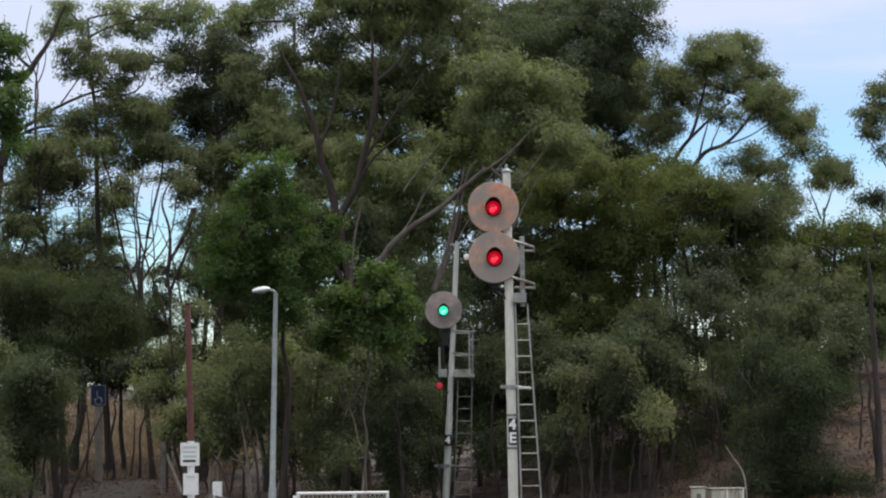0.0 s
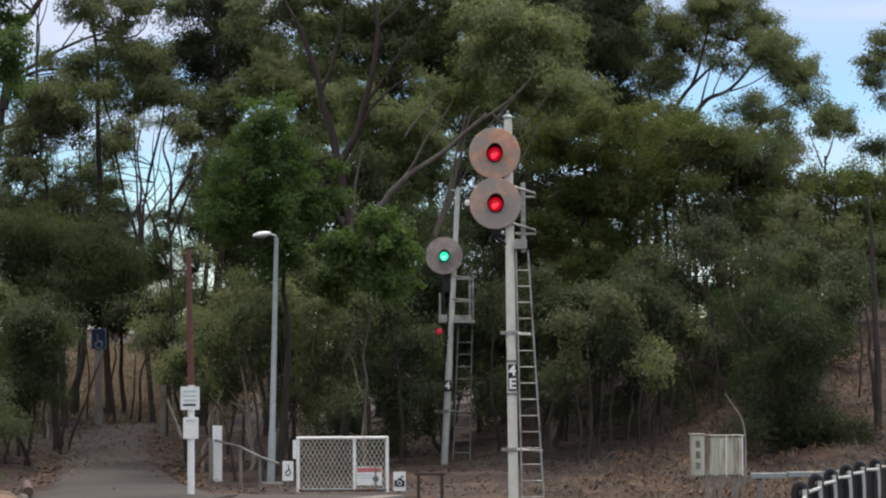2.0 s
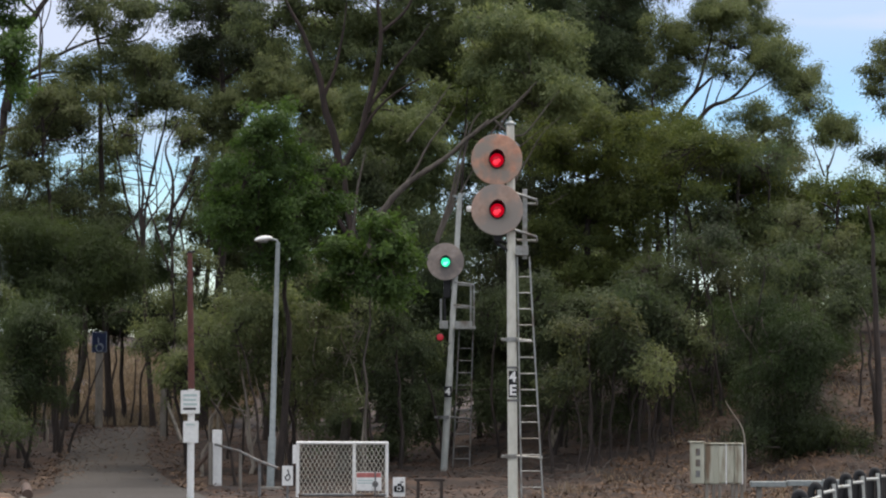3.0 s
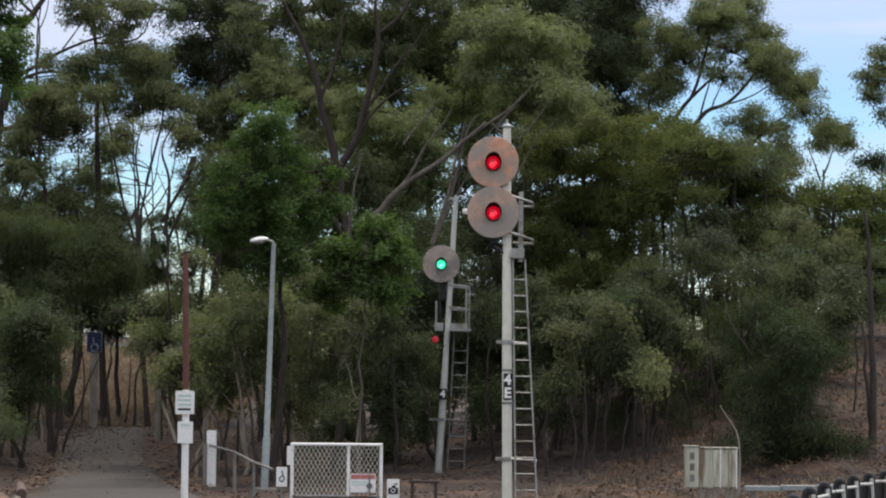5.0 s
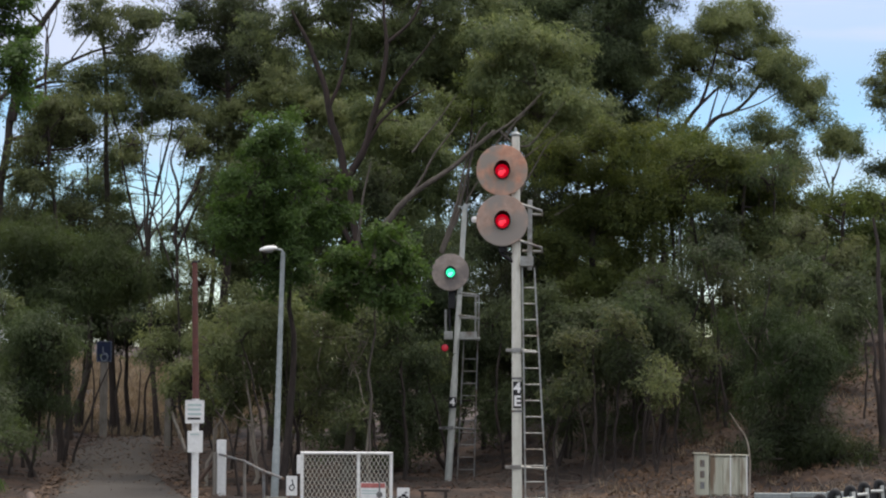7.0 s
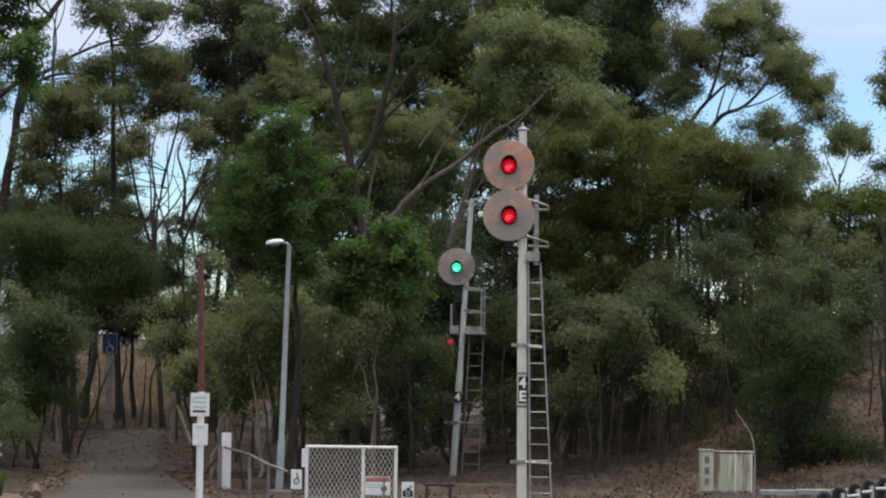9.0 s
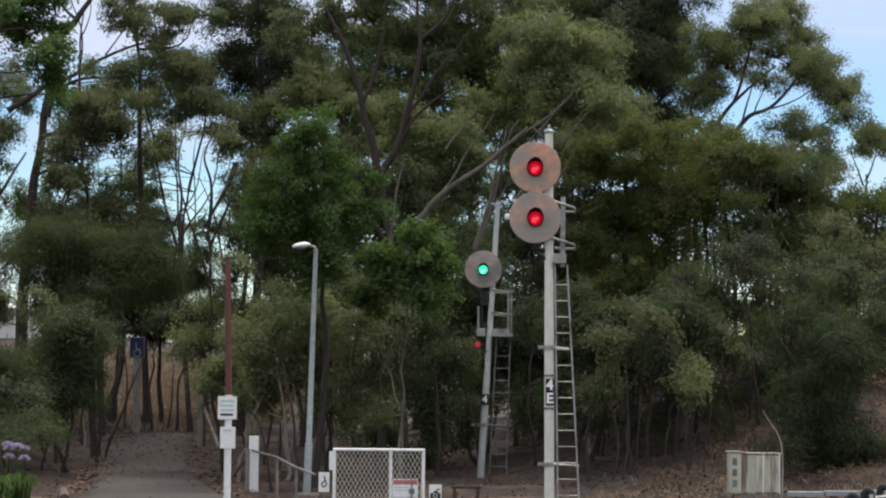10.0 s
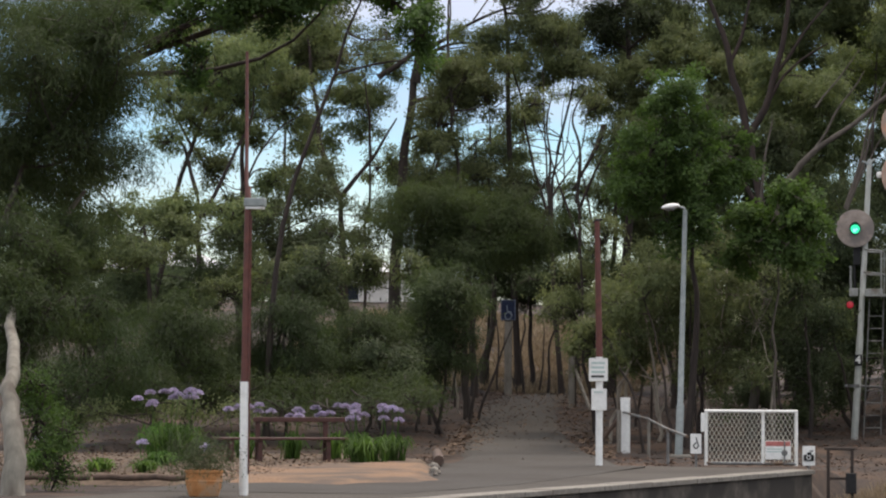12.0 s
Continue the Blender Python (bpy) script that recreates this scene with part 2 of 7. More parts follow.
def tube(bm, points, radii, sides=8, caps=True, smooth=True):
    """A round bar through points, with a radius at each."""
    points = [Vector(p) for p in points]
    if not hasattr(radii, "__len__"):
        radii = [radii] * len(points)
    rings, side = [], None
    for i, p in enumerate(points):
        way = (points[min(i + 1, len(points) - 1)] - points[max(i - 1, 0)]).normalized()
        if side is None:
            side = way.orthogonal().normalized()
        side = (side - way * side.dot(way)).normalized()
        up = way.cross(side)
        rings.append([bm.verts.new(p + radii[i] * (math.cos(a) * side + math.sin(a) * up)) for a in (2 * math.pi * k / sides for k in range(sides))])
    for a, b in zip(rings, rings[1:]):
        for k in range(sides):
            f = bm.faces.new((a[k], a[(k + 1) % sides], b[(k + 1) % sides], b[k]))
            f.smooth = smooth
    if caps:
        bm.faces.new([bm.verts.new(v.co) for v in rings[0][::-1]])
        bm.faces.new([bm.verts.new(v.co) for v in rings[-1]])
    return bm


def lathe(bm, profile, sides=32, m=None):
    """Turns (radius, height) pairs round z, closed at both ends where the radius is 0."""
    rings = []
    for r, z in profile:
        if r < 1e-6:
            rings.append([bm.verts.new((0, 0, z))])
        else:
            rings.append([bm.verts.new((r * math.cos(2 * math.pi * k / sides), r * math.sin(2 * math.pi * k / sides), z)) for k in range(sides)])
    for a, b in zip(rings, rings[1:]):
        for k in range(sides):
            j = (k + 1) % sides
            if len(a) == 1 and len(b) > 1:
                bm.faces.new((a[0], b[k], b[j]))
            elif len(b) == 1 and len(a) > 1:
                bm.faces.new((a[k], a[j], b[0]))
            elif len(a) > 1:
                bm.faces.new((a[k], a[j], b[j], b[k]))
    if m:
        bmesh.ops.transform(bm, matrix=m, verts=[v for r in rings for v in r])
    bmesh.ops.recalc_face_normals(bm, faces=bm.faces[:])
    return bm


def writing(text, size, material, parent, m, name="lettering"):
    """Raised letters as a mesh, centred, facing -y."""
    curve = bpy.data.curves.new("text", "FONT")
    curve.body, curve.size, curve.extrude, curve.offset = text, size, 0.004, 0.009
    curve.align_x, curve.align_y = "CENTER", "CENTER"
    tmp = bpy.data.objects.new("text", curve)
    scene.collection.objects.link(tmp)
    me = bpy.data.meshes.new_from_object(tmp.evaluated_get(bpy.context.evaluated_depsgraph_get()))
    bpy.data.objects.remove(tmp)
    me.materials.clear()
    me.materials.append(material)
    ob = new(name, me)
    ob.parent, ob.matrix_basis = parent, m @ pose(0, 0, 0, 90)
    return ob


def step(a, b, v):
    t = min(1.0, max(0.0, (v - a) / (b - a)))
    return t * t * (3 - 2 * t)


# ---- the lie of the land ----
EDGE_A, EDGE_B = Vector((-5.49, 36.24)), Vector((-0.75, 49.68))   # the far platform's edge
EDGE_WAY = (EDGE_B - EDGE_A).normalized()


def beside(x, y):
    """Metres to the right of the far platform's edge line."""
    d = Vector((x, y)) - EDGE_A
    return d.x * EDGE_WAY.y - d.y * EDGE_WAY.x


def ground_height(x, y):
    s = beside(x, y)
    bank = -1.05 + 1.05 * step(44, 60, y)
    flat = -0.06
    if y < 51.6:
        z = flat if s < -0.3 else bank
        if s > -0.3:
            z = bank
    else:
        z = flat + (bank - flat) * step(-1.5, 1.0, s) * (1 - step(54, 62, y))
    z += 0.25 * step(58, 66, y) + 0.9 * step(64, 82, y) + 0.02 * max(0.0, y - 82)
    z += 3.6 * step(55, 80, y) * step(-1.0, 10.5, x)
    z += 0.6 * step(-9, -16, x) * step(52, 66, y) if x < -9 else 0.0
    z += 0.095 * max(0.0, min(y, 114) - 85) * step(-5, -9, x) if x < -5 else 0.0
    rough = 0.10 * step(52, 60, y) + (0.06 if s > 0.2 and y > 45 else 0.0)
    mid = -6.3 - max(0.0, y - 50) * 0.105
    rough *= step(1.2, 2.4, abs(x - mid))
    z += rough * noise.noise((x * 0.6, y * 0.6, 0.0)) * 2
    if y < 32 and s > 1.0 and x > 1.2:
        z = min(z, -0.2)
    return z

# ---- ground: one sheet that reaches the horizon ----
def build_ground():
    xs = [-1500, -600, -250, -120, -70, -45] + [-32 + 0.5 * i for i in range(105)] + [26, 40, 70, 120, 250, 600, 1500]
    ys = [-1500, -500, -150, -60, -20, 0, 15, 28] + [33 + 0.5 * i for i in range(110)] + [92, 100, 115, 140, 180, 250, 400, 800, 1500, 3000]
    bm = bmesh.new()
    grid = [[bm.verts.new((x, y, ground_height(x, y))) for x in xs] for y in ys]
    for a, b in zip(grid, grid[1:]):
        for k in range(len(xs) - 1):
            bm.faces.new((a[k], a[k + 1], b[k + 1], b[k])).smooth = True
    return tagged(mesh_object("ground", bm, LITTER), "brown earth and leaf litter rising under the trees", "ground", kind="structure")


ground = build_ground()


def far_platform():
    """Slab with a dark concrete face, a worn coping along its edge and an asphalt top."""
    root = tagged(empty("platform", 0, 0, 0), "low asphalt station platform with a stained concrete face", "platform", kind="structure")
    back = Vector((-EDGE_WAY.y, EDGE_WAY.x))
    start, end = EDGE_A - EDGE_WAY * 30, EDGE_B
    length = (end - start).length
    turn = Matrix.Translation((start.x, start.y, 0)) @ Matrix.Rotation(math.atan2(EDGE_WAY.y, EDGE_WAY.x), 4, "Z")
    bm = bmesh.new()
    box(bm, 0, 0.02, -1.3, length - 0.03, 0.45, -0.084, 0.012, turn)
    box(bm, length - 0.48, 0.46, -1.3, length - 0.04, 2.2, -0.084, 0.012, turn)
    part("face", bm, CONCRETE, root, "dark stained concrete face")
    k, x = 0, 0.0
    while x < length - 0.05:
        w = min(0.92, length - x)
        bm = bmesh.new()
        box(bm, x + 0.006, -0.03, -0.08, x + w - 0.006, 0.42, 0.004 + 0.004 * math.sin(k * 2.3), 0.01, turn)
        part("coping_slab", bm, COPING, root)
        x, k = x + w, k + 1
    bm = bmesh.new()
    rows = []
    for i in range(0, 60):
        u = length * i / 59
        row = []
        for v in (0.42, 1.5, 2.6, 3.6, 4.4):
            p = turn @ Vector((u, v, 0))
            row.append(bm.verts.new((p.x, p.y, 0.003 * math.sin(u * 3 + v))))
        rows.append(row)
    for a, b in zip(rows, rows[1:]):
        for j in range(4):
            bm.faces.new((a[j], b[j], b[j + 1], a[j + 1]))
    part("surface", bm, ASPHALT, root, "worn grey asphalt")
    return root


far_platform()


def path():
    """Asphalt walk from the platform's end up between the trees, its colour darkened for their shade."""
    bm = bmesh.new()
    mids = [(-8.4, 37.0, 2.0), (-7.6, 41.0, 2.4), (-6.3, 46.5, 1.9), (-6.0, 50.0, 2.1), (-6.6, 55.0, 1.75), (-7.6, 61.0, 1.55), (-8.7, 68.0, 1.35), (-9.5, 75.0, 1.25), (-9.7, 81.0, 1.2), (-8.6, 86.0, 1.2)]
    rows = []
    for (x0, y0, w0), (x1, y1, w1) in zip(mids, mids[1:]):
        for i in range(8):
            f = i / 8
            x, y, w = x0 + (x1 - x0) * f, y0 + (y1 - y0) * f, w0 + (w1 - w0) * f
            row = []
            for j in range(9):
                s = -1 + j / 4
                xx = x + s * w + (0.12 * noise.noise((y * 1.3, s * 5, 2)) if abs(s) > 0.9 else 0)
                row.append(bm.verts.new((xx, y, 0.0 + 0.25 * step(56, 67, y) + 0.9 * step(63, 82, y) + 0.02 * max(0.0, y - 82) + 0.005 + 0.045 * step(46, 54, y) - 0.25 * (abs(s) > 0.95 and y > 50))))
            rows.append(row)
    for a, b in zip(rows, rows[1:]):
        for j in range(8):
            bm.faces.new((a[j], a[j + 1], b[j + 1], b[j])).smooth = True
    return tagged(mesh_object("footpath", bm, SHADED_ASPHALT), "grey asphalt footpath leading up into the trees", "path", kind="structure")


path()


def garden_bed():
    bm = bmesh.new()
    outline = [(-19, 40.2), (-13, 40.0), (-10.3, 40.45), (-8.6, 41.6), (-7.3, 43.6), (-7.6, 47.5), (-8.5, 53), (-10.5, 56), (-19, 56)]
    lower, upper = [], []
    for x, y in outline:
        lower.append(bm.verts.new((x, y, -0.1)))
    centre = bm.verts.new((-12.5, 49, 0.06))
    for (x, y) in outline:
        upper.append(bm.verts.new((x + (-12.5 - x) * 0.04, y + (49 - y) * 0.04, 0.035)))
    for k in range(len(outline)):
        j = (k + 1) % len(outline)
        bm.faces.new((lower[k], lower[j], upper[j], upper[k]))
        bm.faces.new((upper[k], upper[j], centre)).smooth = True
    return tagged(mesh_object("garden_bed", bm, MULCH), "garden bed of brown earth and mulch beside the platform", "garden bed", kind="structure")


garden_bed()


def sandy_strip():
    """Orange-brown grit trodden bare before the bench, feathering out over the asphalt."""
    outline = [(-11.3, 44.3), (-10.4, 48.0), (-9.2, 50.4), (-8.2, 50.8), (-7.3, 46.3), (-6.95, 42.8), (-7.7, 40.3), (-9.3, 40.4)]
    centre = Vector((-8.9, 45.2, 0))
    ring = [p for a, b in zip(outline, outline[1:] + outline[:1]) for p in (Vector((*a, 0)).lerp(Vector((*b, 0)), k / 7) for k in range(7))]
    bm = bmesh.new()
    rings = []
    for f, z in ((1.0, 0.0), (0.9, 0.062), (0.45, 0.075)):
        rings.append([bm.verts.new((centre.x + (p.x - centre.x) * f * w, centre.y + (p.y - centre.y) * f * w, z)) for p in ring for w in (1 + 0.30 * noise.noise(p * 0.9) + 0.12 * noise.noise(p * 2.7),)])
    for a, b in zip(rings, rings[1:]):
        for k in range(len(ring)):
            j = (k + 1) % len(ring)
            bm.faces.new((a[k], a[j], b[j], b[k])).smooth = True
    bm.faces.new(rings[-1])
    bmesh.ops.recalc_face_normals(bm, faces=bm.faces[:])
    return tagged(mesh_object("sandy_strip", bm, GRAVEL), "strip of trodden orange-brown grit before the bench", "ground", kind="structure")


sandy_strip()


def near_platform():
    """The platform that the camera stands on."""
    root = tagged(empty("platform_near", 0, 0, 0), "asphalt platform with a concrete edge and a balustrade", "platform", kind="structure")
    part("slab", box(bmesh.new(), -3.4, -14, -1.2, 8.0, 31, -0.01, 0.02), CONCRETE, root)
    part("surface", box(bmesh.new(), -2.9, -13.9, -0.008, 7.9, 30.9, 0.0), ASPHALT, root)
    part("coping", box(bmesh.new(), -3.5, -14, -0.06, -2.91, 31, 0.004, 0.01), COPING, root)
    return root


near_platform()

# ---- trees ----
FORM = {  # leaf length, leaf width, leaves to a spray, spray radius, droop, sprays to a square metre, clump size
    "gum": (0.15, 0.044, 70, 0.19, 0.85, 3.7, 0.40),
    "dark": (0.145, 0.040, 74, 0.25, 0.75, 3.6, 0.40),
    "bright": (0.125, 0.070, 66, 0.17, 0.35, 3.7, 0.34),
    "wattle": (0.115, 0.042, 76, 0.20, 0.30, 3.7, 0.36),
    "casuarina": (0.17, 0.018, 120, 0.26, 0.9, 3.6, 0.5),
    "pale": (0.125, 0.042, 66, 0.22, 0.65, 3.3, 0.36),
}


def leaf_mesh(name, centres, axes, sides, material):
    """Slender leaves, three corners each: one for each centre, along its axis, as wide as twice its side vector."""
    n = len(centres)
    co = np.empty((n, 3, 3), np.float32)
    co[:, 0] = centres - sides * 0.5
    co[:, 1] = centres + axes * 0.42 + sides * 1.5
    co[:, 2] = centres + axes
    me = bpy.data.meshes.new(name)
    me.vertices.add(3 * n)
    me.vertices.foreach_set("co", co.ravel())
    me.loops.add(3 * n)
    me.loops.foreach_set("vertex_index", np.arange(3 * n, dtype=np.int32))
    me.polygons.add(n)
    me.polygons.foreach_set("loop_start", np.arange(0, 3 * n, 3, dtype=np.int32))
    me.update(calc_edges=True)
    me.materials.append(material)
    return me


def unit(v):
    return v / np.maximum(np.linalg.norm(v, axis=1, keepdims=True), 1e-6)


def sprays_in(rng, lobe, spacing, clump):
    """Places of leaf sprays in a lobe: they gather in rounded clumps over its skin, with gaps between. Also the way out of each clump."""
    x, y, z, rx, ry, rz = lobe
    size = np.array([rx, ry, rz])
    mean = (rx * ry * rz) ** (1 / 3)
    count = max(8, int(spacing * (rx * ry + rx * rz + ry * rz) * 6.2))
    k = max(7, int(12 + 6.0 * mean * mean))
    d = unit(rng.normal(size=(k, 3)) + np.array([0, -0.25, 0.25]))
    hubs = d * size * rng.uniform(0.35, 1.05, (k, 1))
    radius = rng.uniform(0.5, 1.35, k) * clump * (mean * 0.55 + 0.35)
    pick = rng.choice(k, count, p=radius ** 2 / np.sum(radius ** 2))
    out = unit(rng.normal(size=(count, 3)) + np.array([0, 0, 0.35]))
    r = rng.uniform(0.25, 1.0, count) ** 0.5
    spots = hubs[pick] + out * (r * radius[pick])[:, None] * np.array([1.15, 1.15, 0.72])
    return spots + np.array([x, y, z]), unit(out + 0.5 * d[pick] + np.array([0, 0, 0.35]))


def crown_mesh(rng, lobes, form, material, thin=1.0, grow=1.0):
    length, width, per, radius, droop, dense, clump = FORM[form]
    both = [sprays_in(rng, l, dense * thin, clump) for l in lobes]
    spots, ways = np.vstack([b[0] for b in both]), np.vstack([b[1] for b in both])
    n = len(spots)
    centres = np.repeat(spots, per, axis=0) + rng.normal(size=(n * per, 3)) * radius * np.array([0.75, 0.75, 0.5])
    face = unit(np.repeat(ways, per, axis=0) + 0.5 * rng.normal(size=(n * per, 3)))
    axes = rng.normal(size=(n * per, 3))
    axes[:, 2] -= droop * 1.6
    axes = unit(axes - face * np.sum(axes * face, axis=1, keepdims=True)) * (length * grow * rng.uniform(0.7, 1.35, (n * per, 1)))
    sides = unit(np.cross(axes, face)) * (width * grow * 0.5 * rng.uniform(0.75, 1.3, (n * per, 1)))
    return leaf_mesh("crown", centres, axes, sides, material), spots


def bent(rng, a, b, bend, steps=6, sag=0.0):
    a, b = Vector(a), Vector(b)
    off = Vector(rng.normal(size=3) * bend)
    return [a.lerp(b, i / steps) + off * math.sin(math.pi * i / steps) + Vector((0, 0, -sag * math.sin(math.pi * i / steps))) for i in range(steps + 1)]


def along(points, f):
    f = f * (len(points) - 1)
    i = min(int(f), len(points) - 2)
    return points[i].lerp(points[i + 1], f - i)


def smooth_line(points, steps=5):
    """Rounds a line through points."""
    p = [Vector(q) for q in points]
    if len(p) < 3:
        return [p[0].lerp(p[-1], i / steps) for i in range(steps + 1)]
    out = []
    for i in range(len(p) - 1):
        a, b, c, d = p[max(i - 1, 0)], p[i], p[i + 1], p[min(i + 2, len(p) - 1)]
        for k in range(steps):
            t = k / steps
            out.append(0.5 * ((2 * b) + (c - a) * t + (2 * a - 5 * b + 4 * c - d) * t * t + (3 * b - a - 3 * c + d) * t ** 3))
    return out + [p[-1]]


def tree(name, label, form, seed, lobes, trunk, girth, bark, limbs=(), thin=1.0, reach=True, grow=1.0, group="trees behind the platform"):
    """A tree. lobes: (x, y, z, rx, ry, rz) of the crown's masses. trunk: points from the foot up. limbs: further lines of points."""
    rng = np.random.default_rng(seed)
    fx, fy = trunk[0][0], trunk[0][1]
    foot = Vector((fx, fy, ground_height(fx, fy) - 0.12))
    root = tagged(empty(name, *foot), label, "tree", group)
    local = lambda p: Vector(p) - foot
    line = smooth_line([(0, 0, 0)] + [local(p) for p in trunk[1:]])
    wob = [Vector((rng.normal() * 0.03 + min(0.11, 0.008 / girth) * noise.noise(p * 0.55 + Vector((seed, 0, 0))) * min(1.0, p.z / 2), rng.normal() * 0.03, 0)) if 0 < i < len(line) - 1 else Vector() for i, p in enumerate(line)]
    line = [p + w for p, w in zip(line, wob)]
    n = len(line)
    radii = [girth * (1.0 - 0.72 * i / (n - 1)) * (1.35 if i == 0 else 1.0) for i in range(n)]
    part("trunk", tube(bmesh.new(), line, radii, 9), bark, root)
    for pts, r in limbs:
        l = smooth_line([local(p) for p in pts])
        l = [p + Vector((noise.noise(p * 0.9 + Vector((seed, 0, 0))), 0, noise.noise(p * 0.9 + Vector((0, seed, 5))))) * (0.10 if 0 < i else 0.0) for i, p in enumerate(l)]
        part("limb", tube(bmesh.new(), l, [r * (1 - 0.75 * i / (len(l) - 1)) for i in range(len(l))], 7), bark, root)
    own = [(x - foot.x, y - foot.y, z - foot.z, rx, ry, rz) for x, y, z, rx, ry, rz in lobes]
    twigs = bmesh.new()
    me, spots = crown_mesh(rng, own, form, LEAF[form], thin, grow)
    for l in own:
        goal = Vector(l[:3])
        if reach:
            best = min((along(line, f / 10) for f in range(4, 11)), key=lambda p: (p - goal).length + max(0, p.z - goal.z) * 1.5)
            b = bent(rng, best, goal, 0.12 * (goal - best).length, 6)
            r = max(0.02, girth * 0.36 * min(1, (goal - best).length / 3 + 0.3))
            part("limb", tube(bmesh.new(), b, [r * (1 - 0.7 * i / 6) for i in range(7)], 6), bark, root)
        near = [s for s in spots if (Vector(s) - goal).length < max(l[3:]) * 1.2]
        for s in near[:: max(1, len(near) // 14)]:
            tube(twigs, bent(rng, goal, s, 0.14, 3), [0.022, 0.017, 0.012, 0.006], 3, False)
    tagged(part("branchwork", twigs, bark, root), kind="stuff")
    crown = new("crown", me)
    crown.parent = root
    return root


def far_woods():
    """Distant undergrowth and trees behind the nearer ones, too far to tell apart."""
    rng = np.random.default_rng(5)
    lobes = []
    for i in range(70):
        x = -30 + 56 * (i + rng.uniform()) / 70
        y = rng.uniform(94, 112)
        if -21 < x < -9 or 0.066 < x / y < 0.13:
            continue
        base = ground_height(x, y)
        tall = rng.uniform(2.0, 3.6) + 3.0 * step(-8, 4, x) * rng.uniform(0.3, 1.0)
        lobes.append((x, y, base + tall * 0.5, rng.uniform(0.9, 1.7), 1.0, tall * 0.55))
    me, spots = crown_mesh(rng, lobes, "dark", LEAF["dark"], 0.2, 2.3)
    return tagged(new("far_woods", me), "distant dark undergrowth behind the nearer trees", "woods", kind="stuff")


far_woods()


def sapling(x, y, tall, lean, seed, form, bark, leafy):
    """A slim stem with a light crown, in the shade of the larger trees."""
    z = ground_height(x, y)
    rng = np.random.default_rng(seed)
    top = (x + lean, y + rng.normal() * 0.3, z + tall)
    mid = (x + lean * 0.35 + rng.normal() * 0.08, y, z + tall * 0.5)
    lobes = [(top[0] + rng.normal() * 0.35, top[1] + rng.normal() * 0.3, top[2] - 0.3 * k * tall * 0.4, 0.5, 0.45, 0.4) for k in range(leafy)]
    return tree("sapling", "slim dark sapling stem in the shade of taller trees" if bark is BARK_DARK else "slim pale sapling stem in the shade of taller trees",
                form, seed, lobes, [(x, y, z), mid, top], rng.uniform(0.03, 0.055), bark, group="saplings under the trees")


def on_path(x, y):
    """Whether a place lies on or close to the footpath."""
    mid = -6.3 - max(0.0, y - 50) * 0.105
    return y < 88 and abs(x - mid) < 1.9


rng = np.random.default_rng(8)
made = 0
while made < 76:
    x, y = rng.uniform(-15.5, 10.5), rng.uniform(61, 80)
    if on_path(x, y) or (x < -11 and y < 64) or abs(x / y + 0.130) < 0.007 or abs(x / y + 0.1915) < 0.009 or -0.7 < x < 2.0 and y < 67:
        continue
    tall = rng.uniform(2.2, 4.6)
    if abs(x / y + 0.187) < 0.022 or abs(x / y - 0.089) < 0.010:
        tall = min(tall, 2.0)
    sapling(x, y, tall, rng.normal() * 0.6, 1000 + made, ("dark", "pale", "gum")[made % 3], BARK_PALE if made % 7 == 0 else BARK_DARK, 2)
    made += 1

made = 0
while made < 13:
    x, y = rng.uniform(2.2, 9.0), rng.uniform(61.5, 69)
    sapling(x, y, rng.uniform(3.0, 4.6), rng.normal() * 0.75, 2000 + made, "dark", BARK_DARK, 1)
    made += 1

def bank_trunk(x, y, tall, seed):
    """A slim dark gum on the crest of the bank: a long bare stem and a small high crown."""
    rng = np.random.default_rng(seed)
    z = ground_height(x, y)
    lean = rng.normal() * 0.25
    top = (x + lean, y, z + tall)
    lobes = [(top[0] + rng.normal() * 0.3, y + rng.normal() * 0.3, top[2] - 0.5 * k, 0.55, 0.55, 0.42) for k in range(2)]
    tree("slim_gum_tree", "slim dark gum with a bare stem on the bank", "dark", seed, lobes,
         [(x, y, z), (x + lean * 0.3 + rng.normal() * 0.1, y, z + tall * 0.5), top], rng.uniform(0.05, 0.09), BARK_DARK, group="slim gums on the bank", thin=0.6)


rng = np.random.default_rng(31)
for i in range(13):
    y = rng.uniform(73, 82)
    bank_trunk(y * (0.076 + 0.050 * (i + rng.uniform()) / 13), y, rng.uniform(4.2, 6.0), 3000 + i)

